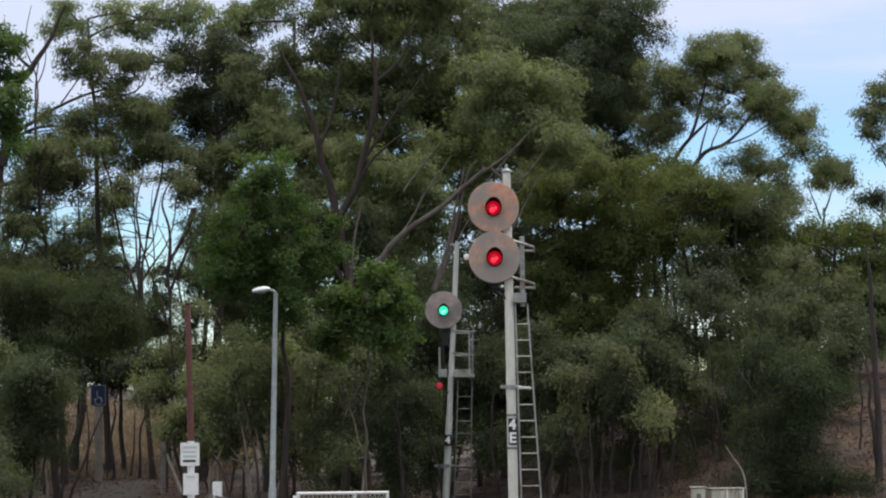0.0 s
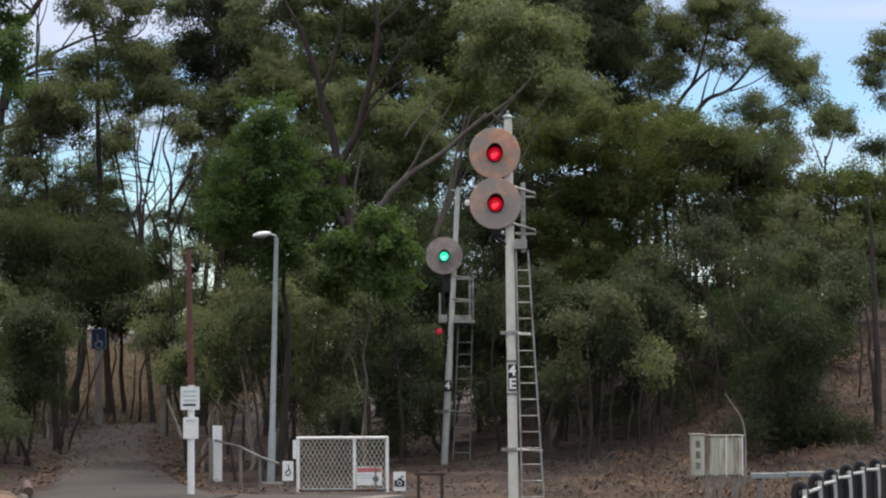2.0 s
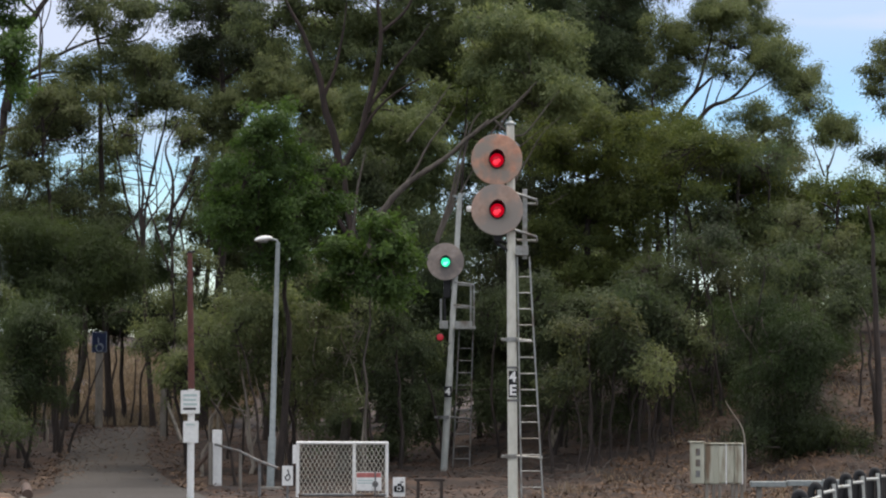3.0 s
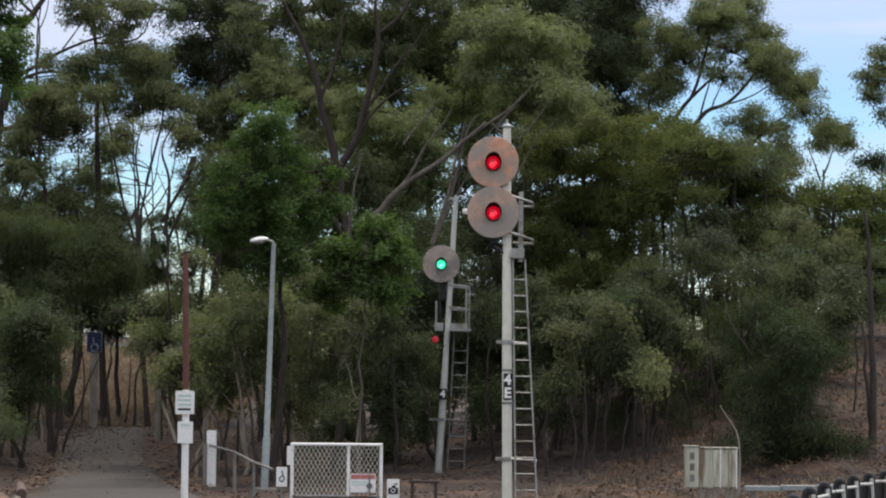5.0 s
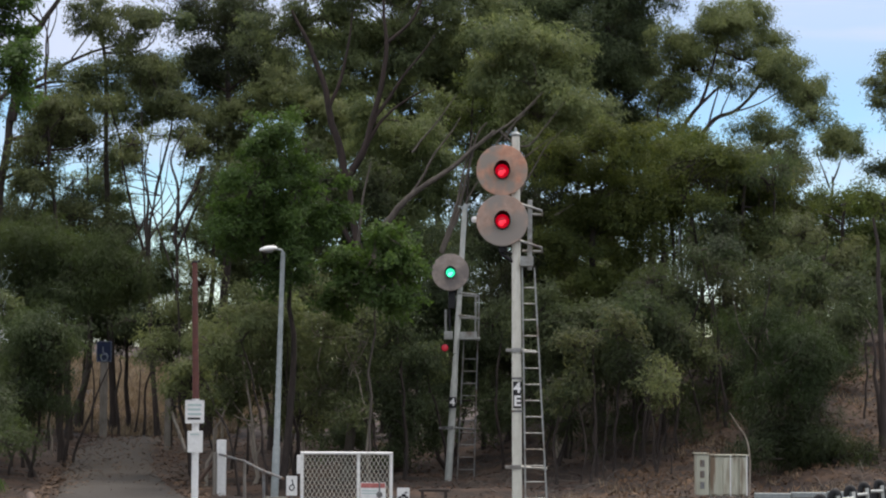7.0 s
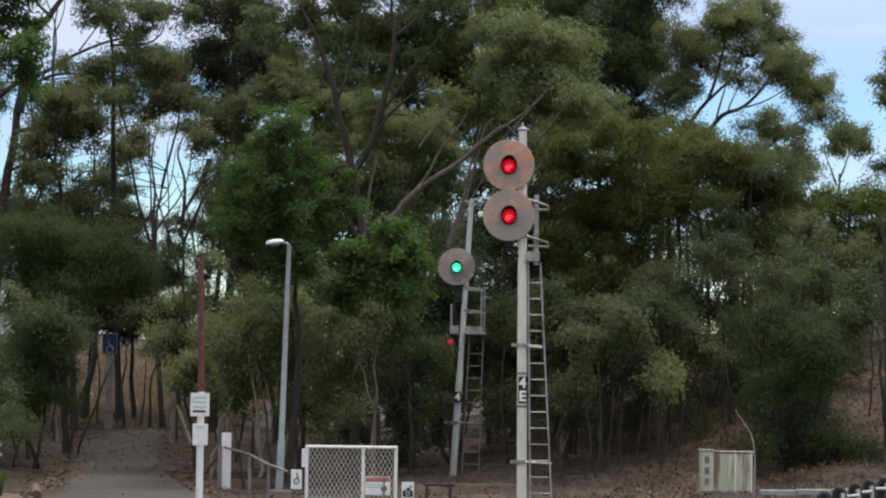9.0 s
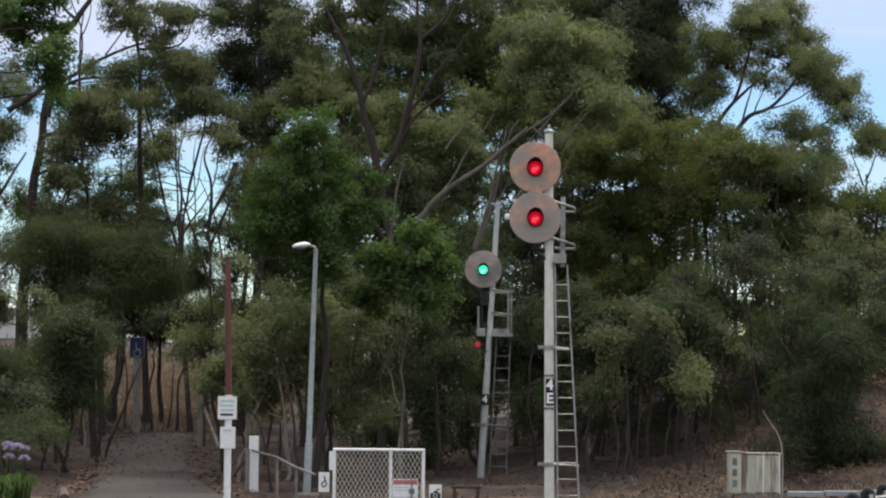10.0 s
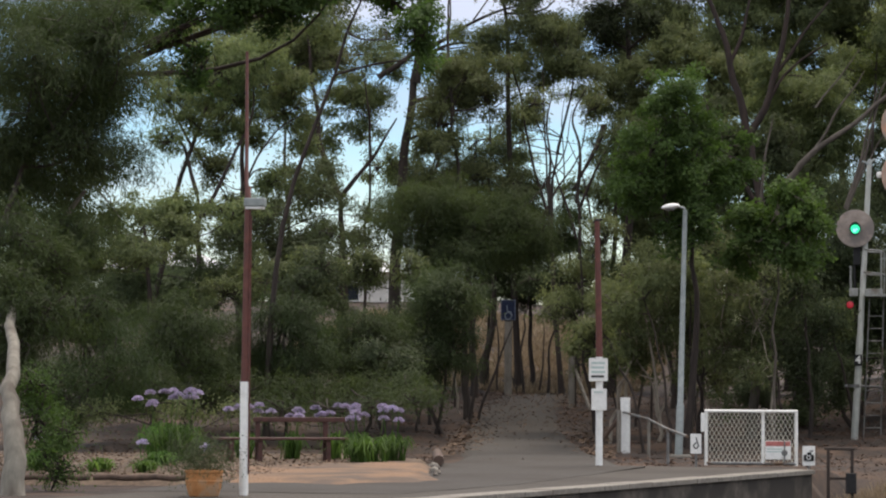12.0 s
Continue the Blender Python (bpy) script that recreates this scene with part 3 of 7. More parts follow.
# each tree: masses of its crown, its trunk and its main limbs, in metres
tree("gum_tree", "tall gum with forked red-brown trunk and olive crown", "gum", 11,
     [(-3.54, 73.49, 13.04, 1.49, 1.32, 1.02), (-1.65, 73.74, 12.6, 1.73, 1.4, 0.94), (-4.88, 74.62, 12.57, 1.27, 1.09, 0.8), (-2.91, 73.52, 14.16, 2.35, 1.73, 0.94), (0.1, 73.62, 13.06, 1.73, 1.4, 0.94), (-0.38, 73.81, 14.37, 1.89, 1.49, 0.95), (-3.04, 72.84, 11.36, 1.09, 0.94, 0.7), (-1.33, 73.63, 11.47, 1.1, 0.99, 0.79)],
     [(-2.18, 71, 1.22), (-2.41, 71, 5.46), (-2.77, 71, 8.2)], 0.2, BARK_RED,
     limbs=[([(-2.77, 71, 8.2), (-3.26, 71, 10.19), (-3.88, 71, 11.88), (-4.34, 71, 12.8)], 0.12), ([(-2.77, 71, 8.2), (-2.07, 71, 9.73), (-1.77, 71, 11.88), (-1.9, 71, 13.42)], 0.115), ([(-2.07, 71, 9.73), (-1.28, 71, 10.96), (-0.37, 71, 12.19)], 0.06), ([(-2.49, 71, 6.38), (-3.41, 71, 7.75), (-4.02, 71, 9.27)], 0.07), ([(-1.77, 71, 11.88), (-0.98, 71, 12.65), (-0.67, 71, 13.73)], 0.055), ([(-3.26, 71, 10.19), (-2.81, 71, 11.42), (-2.66, 71, 12.8)], 0.06), ([(-2.19, 71, 9.27), (-1.43, 71, 10.19), (-0.67, 71, 10.65)], 0.055)], reach=False)
tree("gum_tree", "leaning gum with a long pale bare limb", "gum", 12,
     [(2.31, 69.14, 9.67, 1.18, 0.97, 0.66), (1.29, 69.58, 10.92, 1.34, 1.17, 0.89), (2.93, 69.6, 11.23, 1.04, 0.97, 0.82), (2.14, 68.34, 10.31, 1.02, 0.84, 0.58), (3.15, 68.03, 9.69, 0.73, 0.84, 0.87), (1.27, 68.9, 11.73, 1.32, 1.08, 0.74)],
     [(-2.62, 67, 0.67), (-1.99, 67, 5.53), (-1.32, 67, 7.11), (-0.06, 67, 8.09), (1.12, 67, 9.1)], 0.13, BARK_MID,
     limbs=[([(-0.23, 67, 5.99), (0.18, 67, 7.23), (0.39, 67, 8.39), (0.58, 67, 9.06)], 0.05), ([(-0.18, 67, 6.05), (0.49, 67, 7.41), (0.78, 67, 7.9)], 0.03), ([(1.15, 67, 8.73), (1.68, 67, 9.33), (2.01, 67, 9.6)], 0.02), ([(1.8, 67, 8.79), (2.13, 67, 9.08)], 0.014), ([(1.87, 67, 8.42), (2.26, 67, 8.71), (2.65, 67, 8.97)], 0.018), ([(2.65, 67, 6.95), (3.08, 67, 7.25)], 0.013), ([(-0.97, 67, 8.53), (-0.33, 67, 9.34), (0.17, 67, 10)], 0.03), ([(0.52, 67, 8.63), (1.52, 67, 9.28), (2.32, 67, 10.07)], 0.045), ([(-0.2, 67, 5.96), (0.23, 67, 7.11), (0.59, 67, 8.77), (0.95, 67, 9.28)], 0.055), ([(1.24, 67, 9.13), (1.95, 67, 8.7), (2.89, 67, 9.85)], 0.04), ([(1.74, 67, 7.4), (2.31, 67, 8.55), (2.96, 67, 9.2)], 0.025), ([(1.38, 67, 8.84), (1.74, 67, 9.42), (2.17, 67, 9.85)], 0.03), ([(-2.35, 67, 5.96), (-2.18, 67, 7.11), (-2.07, 67, 8.27)], 0.05), ([(-1.21, 67, 7.18), (-0.34, 67, 8.55), (0.23, 67, 9.42)], 0.04)], reach=False)
tree("gum_tree", "young gum with a yellow-green crown", "wattle", 13,
     [(0.6, 73.42, 10.96, 0.6, 0.63, 0.6), (1.05, 74.44, 10.61, 0.48, 0.5, 0.48), (0.26, 74.44, 10.29, 0.64, 0.58, 0.48)],
     [(0.99, 74, 0), (0.45, 74, 5.48), (0.64, 74, 10.96)], 0.07, BARK_DARK)
tree("dark_gum_tree", "very dark dense tall gum", "dark", 14,
     [(4.42, 87.06, 14.77, 1.67, 1.66, 1.49), (5.63, 88.49, 13.84, 1.42, 1.64, 1.7), (5.25, 88.36, 16.12, 2.26, 1.78, 1.13), (6.04, 89.06, 12.57, 1.24, 1.35, 1.33), (3.31, 87.45, 15.78, 1.68, 1.47, 1.12), (4.24, 87.41, 13.12, 1.12, 1.18, 1.12), (6.5, 88.56, 16.73, 0.85, 0.99, 1.04), (6.48, 88.38, 14.59, 0.66, 0.94, 1.13)],
     [(5.04, 88, 0), (5.34, 88, 8.37), (5.23, 88, 16.73)], 0.25, BARK_DARK)
tree("dark_gum_tree", "very dark dense gum with fine foliage", "dark", 15,
     [(-7.39, 85.12, 13.56, 1.09, 1.24, 1.27), (-6.12, 82.83, 12.7, 1.24, 1.21, 1.06), (-7.88, 84.57, 12.75, 0.9, 1.04, 1.08), (-6.51, 83.18, 14.37, 1.24, 1.12, 0.89), (-8.32, 85.17, 14.67, 1.09, 0.95, 0.73)],
     [(-7.73, 84, 0), (-7.02, 84, 7.33), (-7.24, 84, 14.67)], 0.2, BARK_DARK)
tree("gum_tree", "olive gum standing among darker trees", "gum", 16,
     [(-5.51, 81.67, 11.84, 1.22, 1.19, 1.05), (-4.47, 81.95, 10.99, 1.05, 1.1, 1.05), (-6.21, 81.8, 11.15, 1.05, 1.01, 0.87), (-3.93, 81.87, 10.1, 1.05, 1.01, 0.87)],
     [(-5.12, 82, 0), (-4.94, 82, 5.92), (-5.03, 82, 11.84)], 0.16, BARK_DARK)
tree("gum_tree", "open-crowned gum with bare pale branches against the sky", "gum", 17,
     [(8.63, 86.09, 14.81, 1.19, 1.06, 0.83), (9.67, 87.23, 13.76, 1.49, 1.19, 0.78), (10.5, 87.84, 14.7, 0.9, 1.06, 1.12), (10.76, 85.16, 12.97, 1.05, 0.92, 0.69), (11.61, 87.06, 12.51, 0.93, 0.9, 0.78), (8.04, 86.82, 13.33, 0.83, 0.71, 0.52), (7.09, 86.65, 12.46, 0.83, 0.83, 0.74), (11.61, 84.44, 11.42, 0.58, 0.53, 0.43), (9.67, 84.11, 11.15, 1.08, 0.81, 0.47), (7.1, 85.54, 14.17, 0.73, 0.81, 0.82), (12.25, 86.99, 12.88, 0.41, 0.39, 0.33), (9.06, 85.01, 12.62, 0.73, 0.59, 0.4), (7.81, 86, 13.84, 0.92, 0.84, 0.77), (7.35, 86, 12.63, 0.7, 0.64, 0.59), (9.2, 86, 14.78, 1.1, 0.94, 0.77), (10.86, 86, 13.49, 0.83, 0.67, 0.51), (11.69, 86, 12.38, 0.62, 0.59, 0.55), (12.8, 86, 10.9, 0.73, 0.57, 0.4), (10.86, 86, 11.02, 0.83, 0.56, 0.29)],
     [(6.34, 86, 2.24), (6.64, 86, 7.38), (7.3, 86, 10.9)], 0.2, BARK_DARK,
     limbs=[([(7.3, 86, 10.9), (8.14, 86, 12.1), (9.53, 86, 13.31)], 0.09), ([(6.93, 86, 9.23), (8.41, 86, 11.42), (9.34, 86, 11.92), (10.18, 86, 12.94), (10.46, 86, 13.87)], 0.09), ([(8.41, 86, 11.42), (8.88, 86, 11.73), (9.89, 86, 12.1), (11.01, 86, 12.75)], 0.05), ([(8.41, 86, 11.42), (8.7, 86, 12.38), (8.83, 86, 12.94)], 0.04), ([(9.32, 86, 9.23), (9.88, 86, 10.34), (10.81, 86, 11.17), (11.55, 86, 11.82)], 0.06), ([(7.3, 86, 10.9), (6.76, 86, 11.82), (7.04, 86, 12.75)], 0.05), ([(8.14, 86, 12.1), (8.61, 86, 13.5), (8.71, 86, 14.8)], 0.06), ([(8.82, 86, 11.73), (9.35, 86, 12.94)], 0.03)], thin=1.5, reach=False, grow=0.78)
tree("gum_tree", "small gum with a rounded clumped crown", "gum", 18,
     [(13.62, 91.24, 11.56, 0.82, 0.65, 0.43), (13.2, 92.39, 11.49, 0.59, 0.57, 0.49), (14.06, 91.6, 11.21, 0.49, 0.44, 0.35), (11.08, 91.28, 11.07, 0.97, 0.76, 0.47), (12.05, 91.97, 10.75, 0.59, 0.52, 0.39)],
     [(12.88, 92, 4.25), (13.11, 92, 8.18), (13.33, 92, 10.36)], 0.1, BARK_DARK,
     limbs=[([(13.33, 92, 10.16), (13.73, 92, 11.35)], 0.04), ([(13.23, 92, 9.96), (12.74, 92, 11.15)], 0.04)], thin=0.9, reach=False)
tree("gum_tree", "tall gum with wispy hanging foliage", "gum", 19,
     [(14.84, 90.43, 13.42, 0.62, 0.65, 0.62), (15.66, 90.68, 13.95, 0.87, 0.86, 0.77), (15.87, 90.05, 12.5, 0.77, 1.01, 1.15), (14.71, 90.03, 12.59, 0.42, 0.42, 0.38)],
     [(16.44, 90, 4.19), (16.31, 90, 9.97), (15.77, 90, 12.88)], 0.14, BARK_DARK,
     limbs=[([(16.22, 90, 9.97), (14.98, 90, 11.91), (14.42, 90, 12.88)], 0.03)], reach=False)
tree("dark_gum_tree", "dark palm-like tuft over the wattles", "dark", 20,
     [(14.64, 88.97, 10.16, 0.61, 0.5, 0.34), (14.71, 88.45, 10.4, 0.38, 0.34, 0.26)],
     [(14.94, 88, 0), (14.92, 88, 5.2), (14.68, 88, 10.4)], 0.08, BARK_DARK)
tree("wattle_tree", "broad olive wattle with a dense domed crown", "wattle", 21,
     [(4.52, 71.2, 8.76, 1.44, 1.36, 1.14), (3.51, 72.46, 8.18, 1.08, 1.3, 1.39), (4.66, 72.32, 7.24, 1.47, 1.5, 1.39), (3.63, 71.95, 6.28, 1.23, 1.45, 1.54), (2.69, 71.32, 8.85, 0.61, 0.8, 0.91)],
     [(4.09, 72, 0), (3.99, 72, 4.42), (3.8, 72, 8.85)], 0.16, BARK_DARK, thin=1.2)
tree("wattle_tree", "broad olive wattle with a dense domed crown", "wattle", 22,
     [(5.97, 74.1, 8.97, 1.42, 1.29, 1.03), (6.9, 72.14, 8.9, 1.23, 1.05, 0.77), (6.4, 71.86, 7.82, 1.69, 1.33, 0.84), (5.25, 74.2, 6.27, 1.11, 1.25, 1.27), (4.26, 72.24, 4.91, 1.39, 1.21, 0.93)],
     [(5.38, 73, 0), (5.85, 73, 4.49), (5.76, 73, 8.97)], 0.16, BARK_DARK)
tree("wattle_tree", "broad olive wattle with a dense domed crown", "wattle", 23,
     [(8.45, 75.02, 8.42, 1.12, 0.97, 0.72), (8.21, 75.08, 7.62, 0.99, 1.11, 1.12), (8.51, 74.94, 6.48, 1.15, 1.28, 1.28), (6.58, 75, 9.6, 1.2, 1, 0.8), (7.78, 75, 8.8, 1.04, 0.88, 0.72), (8.91, 75, 8.08, 0.96, 0.84, 0.72)],
     [(8.36, 74, 0), (8.22, 74, 4.21), (8.27, 74, 8.42)], 0.14, BARK_DARK)
tree("wattle_tree", "yellowing wattle with a rounded crown", "wattle", 24,
     [(10.01, 76.51, 7.9, 0.98, 0.9, 0.73), (11.45, 76.82, 8, 1.23, 0.99, 0.66), (12.34, 75.24, 8.03, 0.96, 0.89, 0.72), (10.84, 77.2, 7.12, 1.48, 1.3, 0.99), (12.17, 75.27, 6.82, 1.29, 1.27, 1.12)],
     [(11.53, 76, 0), (11.12, 76, 4.01), (11.36, 76, 8.03)], 0.14, BARK_DARK)
tree("wattle_tree", "dark olive wattle on the slope", "gum", 25,
     [(9.4, 73.7, 6.4, 0.94, 0.99, 0.94), (11, 75.02, 5.84, 1.28, 1.18, 0.96), (12.41, 74.82, 5.67, 0.96, 1.26, 1.44), (9.18, 73.31, 5.27, 0.94, 0.99, 0.94), (10.33, 74.89, 4.87, 1.12, 0.92, 0.64)],
     [(10.6, 74, 0), (10.19, 74, 3.2), (10.46, 74, 6.4)], 0.14, BARK_DARK)
tree("gum_tree", "shaded gum standing on the brown bank", "casuarina", 26,
     [(7.41, 63.59, 3.84, 0.81, 0.86, 0.81), (8.19, 62.29, 3.39, 0.8, 0.77, 0.66), (8.18, 62.29, 2.33, 0.4, 0.49, 0.53), (7.36, 63.24, 2.21, 0.4, 0.5, 0.54), (8.53, 61.94, 2.85, 0.66, 0.76, 0.79)],
     [(7.79, 63, 0.06), (7.97, 63, 1.27), (7.87, 63, 2.61), (7.55, 63, 3.95)], 0.065, BARK_MID,
     limbs=[([(7.98, 63, 2.07), (7.61, 63, 2.87), (6.94, 63, 3.95), (6.74, 63, 4.76)], 0.025)])
tree("wattle_tree", "dark sapling on the bank", "dark", 27,
     [(9.39, 64.1, 4.26, 0.82, 0.79, 0.68)],
     [(10.24, 63, 0.06), (10.22, 63, 2.07), (10.04, 63, 3.95)], 0.085, BARK_DARK,
     limbs=[([(10.26, 63, 0.47), (10.31, 63, 2.42), (10.25, 63, 4.7), (10.11, 63, 6.59)], 0.12)])
tree("understorey_tree", "small shaded tree with grey-green leaves", "dark", 28,
     [(3.56, 65.07, 4.03, 0.97, 0.91, 0.76), (2.72, 65.11, 3.33, 0.83, 0.88, 0.83), (3.9, 66.23, 2.94, 1.13, 0.96, 0.71), (2.17, 65.23, 4.31, 0.7, 0.8, 0.84)],
     [(2.72, 66, 0), (3.07, 66, 2.15), (3.09, 66, 4.31)], 0.07, BARK_DARK,
     limbs=[([(3.27, 62, -0.04), (3.41, 62, 1.04), (3.46, 62, 2.36)], 0.045), ([(3.07, 62, -0.04), (3.19, 62, 1.1), (3.04, 62, 2.35)], 0.038), ([(3.65, 62, -0.01), (3.6, 62, 1.04), (3.79, 62, 2.23)], 0.03), ([(4.65, 62, 0.02), (4.99, 62, 1.05), (5.2, 62, 1.78)], 0.034), ([(5.15, 62, 0.13), (5.21, 62, 0.92), (5.44, 62, 1.97)], 0.026)])
tree("understorey_tree", "small shaded tree with grey-green leaves", "dark", 29,
     [(4.81, 65.12, 4.03, 0.83, 0.8, 0.69), (4.36, 64.63, 3.18, 0.83, 0.76, 0.62), (5.5, 65, 3.65, 0.55, 0.54, 0.53), (4.95, 66, 2.84, 0.54, 0.51, 0.48)],
     [(4.65, 65, 0), (4.87, 65, 2.02), (4.86, 65, 4.03)], 0.07, BARK_DARK)
tree("understorey_tree", "small shaded tree with grey-green leaves", "dark", 30,
     [(5.25, 68.09, 4.65, 0.55, 0.6, 0.58), (5.29, 66.87, 3.38, 0.51, 0.61, 0.64)],
     [(6.1, 68, 0), (5.77, 68, 2.6), (5.95, 68, 5.2)], 0.06, BARK_DARK)
tree("broadleaf_tree", "bright green broadleaf tree with a full crown", "bright", 31,
     [(-4.1, 60.83, 8.04, 0.97, 0.89, 0.71), (-4.63, 61.07, 7.02, 0.98, 0.89, 0.72), (-3.49, 61.74, 7.21, 1.05, 0.97, 0.79), (-3.06, 62.44, 6.2, 1, 0.91, 0.73), (-4.37, 61.13, 5.97, 1.11, 0.99, 0.78), (-5.02, 61.07, 6.1, 0.52, 0.68, 0.78), (-3.73, 61.36, 5.07, 0.92, 0.76, 0.52)],
     [(-3.88, 62, -0.04), (-3.69, 62, 3.12), (-3.77, 62, 5.77)], 0.11, BARK_DARK, thin=1.35, grow=0.8)
tree("broadleaf_tree", "bright green young broadleaf tree", "bright", 32,
     [(-2.1, 59.99, 4.99, 0.83, 0.74, 0.58), (-1.34, 60.31, 5.27, 0.77, 0.68, 0.51), (-1.6, 60.53, 4.57, 0.78, 0.64, 0.45), (-1.27, 61.96, 5.61, 0.42, 0.42, 0.37), (-2.53, 60.99, 4.53, 0.65, 0.58, 0.46), (-1.42, 61.53, 4.84, 0.34, 0.34, 0.32), (-1.49, 60.04, 5.83, 0.41, 0.39, 0.33)],
     [(-1.87, 61, 0.11), (-1.77, 61, 2.83), (-1.75, 61, 4.66)], 0.04, BARK_MID)
tree("understorey_tree", "slender grey-green tree at the edge of the wood", "pale", 33,
     [(-3.02, 63.17, 3.69, 0.74, 0.74, 0.67), (-2.28, 63.32, 3.02, 0.68, 0.75, 0.74), (-3.05, 63.76, 2.48, 0.75, 0.75, 0.68), (-2.45, 62.47, 1.8, 0.53, 0.56, 0.53)],
     [(-1.93, 63, 0.06), (-1.93, 63, 1.8), (-2.47, 63, 3.68)], 0.035, BARK_PALE)
tree("understorey_tree", "slender grey-green tree at the edge of the wood", "pale", 34,
     [(-4.84, 64.07, 3.99, 0.82, 0.86, 0.82), (-5.54, 64.21, 3.45, 0.82, 0.86, 0.82), (-4.76, 64.82, 2.77, 0.83, 0.8, 0.69), (-5.32, 64.96, 2.08, 0.76, 0.69, 0.55)],
     [(-4.68, 64, -0.23), (-4.69, 64, 1.26), (-5.11, 64, 3.44)], 0.06, BARK_PALE,
     limbs=[([(-4.66, 64, 0.72), (-4.89, 64, 1.53), (-5.24, 64, 2.21)], 0.03), ([(-4.66, 64, 0.72), (-4.44, 64, 1.53), (-4.56, 64, 2.62)], 0.03)])
tree("understorey_tree", "slender grey-green tree at the edge of the wood", "pale", 35,
     [(-6.27, 66.12, 5.06, 0.56, 0.67, 0.71), (-6.88, 66.6, 4.08, 0.71, 0.75, 0.71), (-7.02, 66.59, 3.23, 0.71, 0.71, 0.64), (-6.47, 66.88, 2.38, 0.64, 0.64, 0.57), (-7.32, 65.49, 3.48, 0.49, 0.55, 0.56)],
     [(-6.33, 66, 0), (-6.75, 66, 2.53), (-6.79, 66, 5.06)], 0.06, BARK_DARK)
tree("understorey_tree", "small shaded tree with grey-green leaves", "dark", 36,
     [(-1.3, 64.59, 3.87, 0.69, 0.72, 0.69), (-1.75, 66.16, 2.66, 0.64, 0.78, 0.85), (-0.9, 66.1, 2.94, 0.56, 0.74, 0.85), (-1.32, 66, 1.67, 0.63, 0.7, 0.7)],
     [(-1.03, 65, 0), (-1.09, 65, 1.94), (-1.32, 65, 3.87)], 0.06, BARK_DARK)
tree("understorey_tree", "small shaded tree with grey-green leaves", "pale", 37,
     [(-3.61, 66.44, 4.93, 0.85, 0.74, 0.57), (-4.22, 65.02, 4.02, 0.69, 0.73, 0.69), (-4.02, 66.28, 2.94, 0.64, 0.71, 0.71), (-3.76, 66.82, 1.81, 0.64, 0.64, 0.57)],
     [(-3.57, 66, 0), (-3.89, 66, 2.46), (-3.9, 66, 4.93)], 0.06, BARK_DARK)
tree("dark_gum_tree", "dark slender gum deep in the wood", "gum", 38,
     [(-0.73, 77.33, 8.46, 1.16, 1.3, 1.32), (-1.05, 76.83, 9.74, 1.31, 1.21, 0.98), (-2.06, 77.54, 8.81, 0.99, 1.22, 1.32), (-1.37, 75.96, 7.03, 0.97, 1.02, 0.97), (-2.39, 77.47, 10.48, 0.99, 1.04, 0.99)],
     [(-1.65, 77, 0), (-1.46, 77, 5.24), (-1.52, 77, 10.48)], 0.14, BARK_DARK)
tree("dark_gum_tree", "dark slender gum deep in the wood", "dark", 39,
     [(0.09, 71.3, 5.63, 0.91, 1.2, 1.37), (-0.67, 71.72, 4.58, 0.77, 1.04, 1.22), (0.55, 71.27, 3.65, 0.91, 1.04, 1.06), (-0.06, 71.75, 2.29, 0.77, 0.88, 0.92)],
     [(0.04, 72, 0), (0.06, 72, 2.81), (-0.02, 72, 5.63)], 0.12, BARK_DARK)
tree("dark_gum_tree", "dark slender gum deep in the wood", "dark", 40,
     [(1.52, 73.9, 4.67, 0.95, 1.41, 1.74), (2.66, 74.91, 6.32, 1.12, 1.34, 1.44), (1.34, 72.88, 6.97, 0.78, 1.14, 1.4), (2.3, 73.48, 7.8, 0.94, 1.07, 1.1), (1.86, 75.11, 3.12, 0.96, 1.01, 0.96), (2.79, 74.39, 3.74, 0.79, 1, 1.11)],
     [(1.71, 74, 0), (1.99, 74, 3.9), (2.08, 74, 7.8)], 0.13, BARK_DARK)
tree("dark_gum_tree", "dark slender gum deep in the wood", "pale", 41,
     [(-2.73, 77.71, 7.16, 1, 1.13, 1.16), (-3.54, 77.35, 5.97, 1.16, 1.21, 1.16), (-2.37, 77.2, 4.48, 0.99, 1.04, 0.99), (-0.74, 78.99, 6.57, 1.01, 1.06, 1.01), (-5.41, 78.19, 5.18, 1.34, 1.23, 1), (-3.77, 78.46, 8.73, 1, 1.06, 1)],
     [(-3.04, 78, 0), (-3.16, 78, 4.37), (-3.09, 78, 8.73)], 0.13, BARK_DARK)
tree("dark_gum_tree", "dark slender gum deep in the wood", "gum", 42,
     [(1.34, 82.33, 11.03, 1.41, 1.29, 1.05), (-0.24, 80.86, 10.86, 1.04, 1.09, 1.04), (3.07, 81.46, 10.23, 1.04, 1.1, 1.04), (4.29, 81.34, 10.92, 1.04, 1.09, 1.04), (4.21, 82.57, 7.68, 0.79, 1.11, 1.32)],
     [(2.71, 82, 0), (2.77, 82, 5.51), (2.53, 82, 11.03)], 0.14, BARK_DARK)
tree("dark_gum_tree", "dark slender gum deep in the wood", "dark", 43,
     [(-0.65, 68.89, 1.67, 0.74, 0.85, 0.88), (1.14, 70.47, 1.82, 0.9, 0.95, 0.9), (2.3, 69.15, 2.26, 0.74, 0.85, 0.89), (-2.74, 69.91, 1.23, 0.9, 0.78, 0.6), (-1.56, 70.41, 0.93, 0.6, 0.63, 0.6)],
     [(-0.01, 70, 0), (-0.33, 70, 1.13), (-0.3, 70, 2.26)], 0.08, BARK_DARK, thin=0.8)
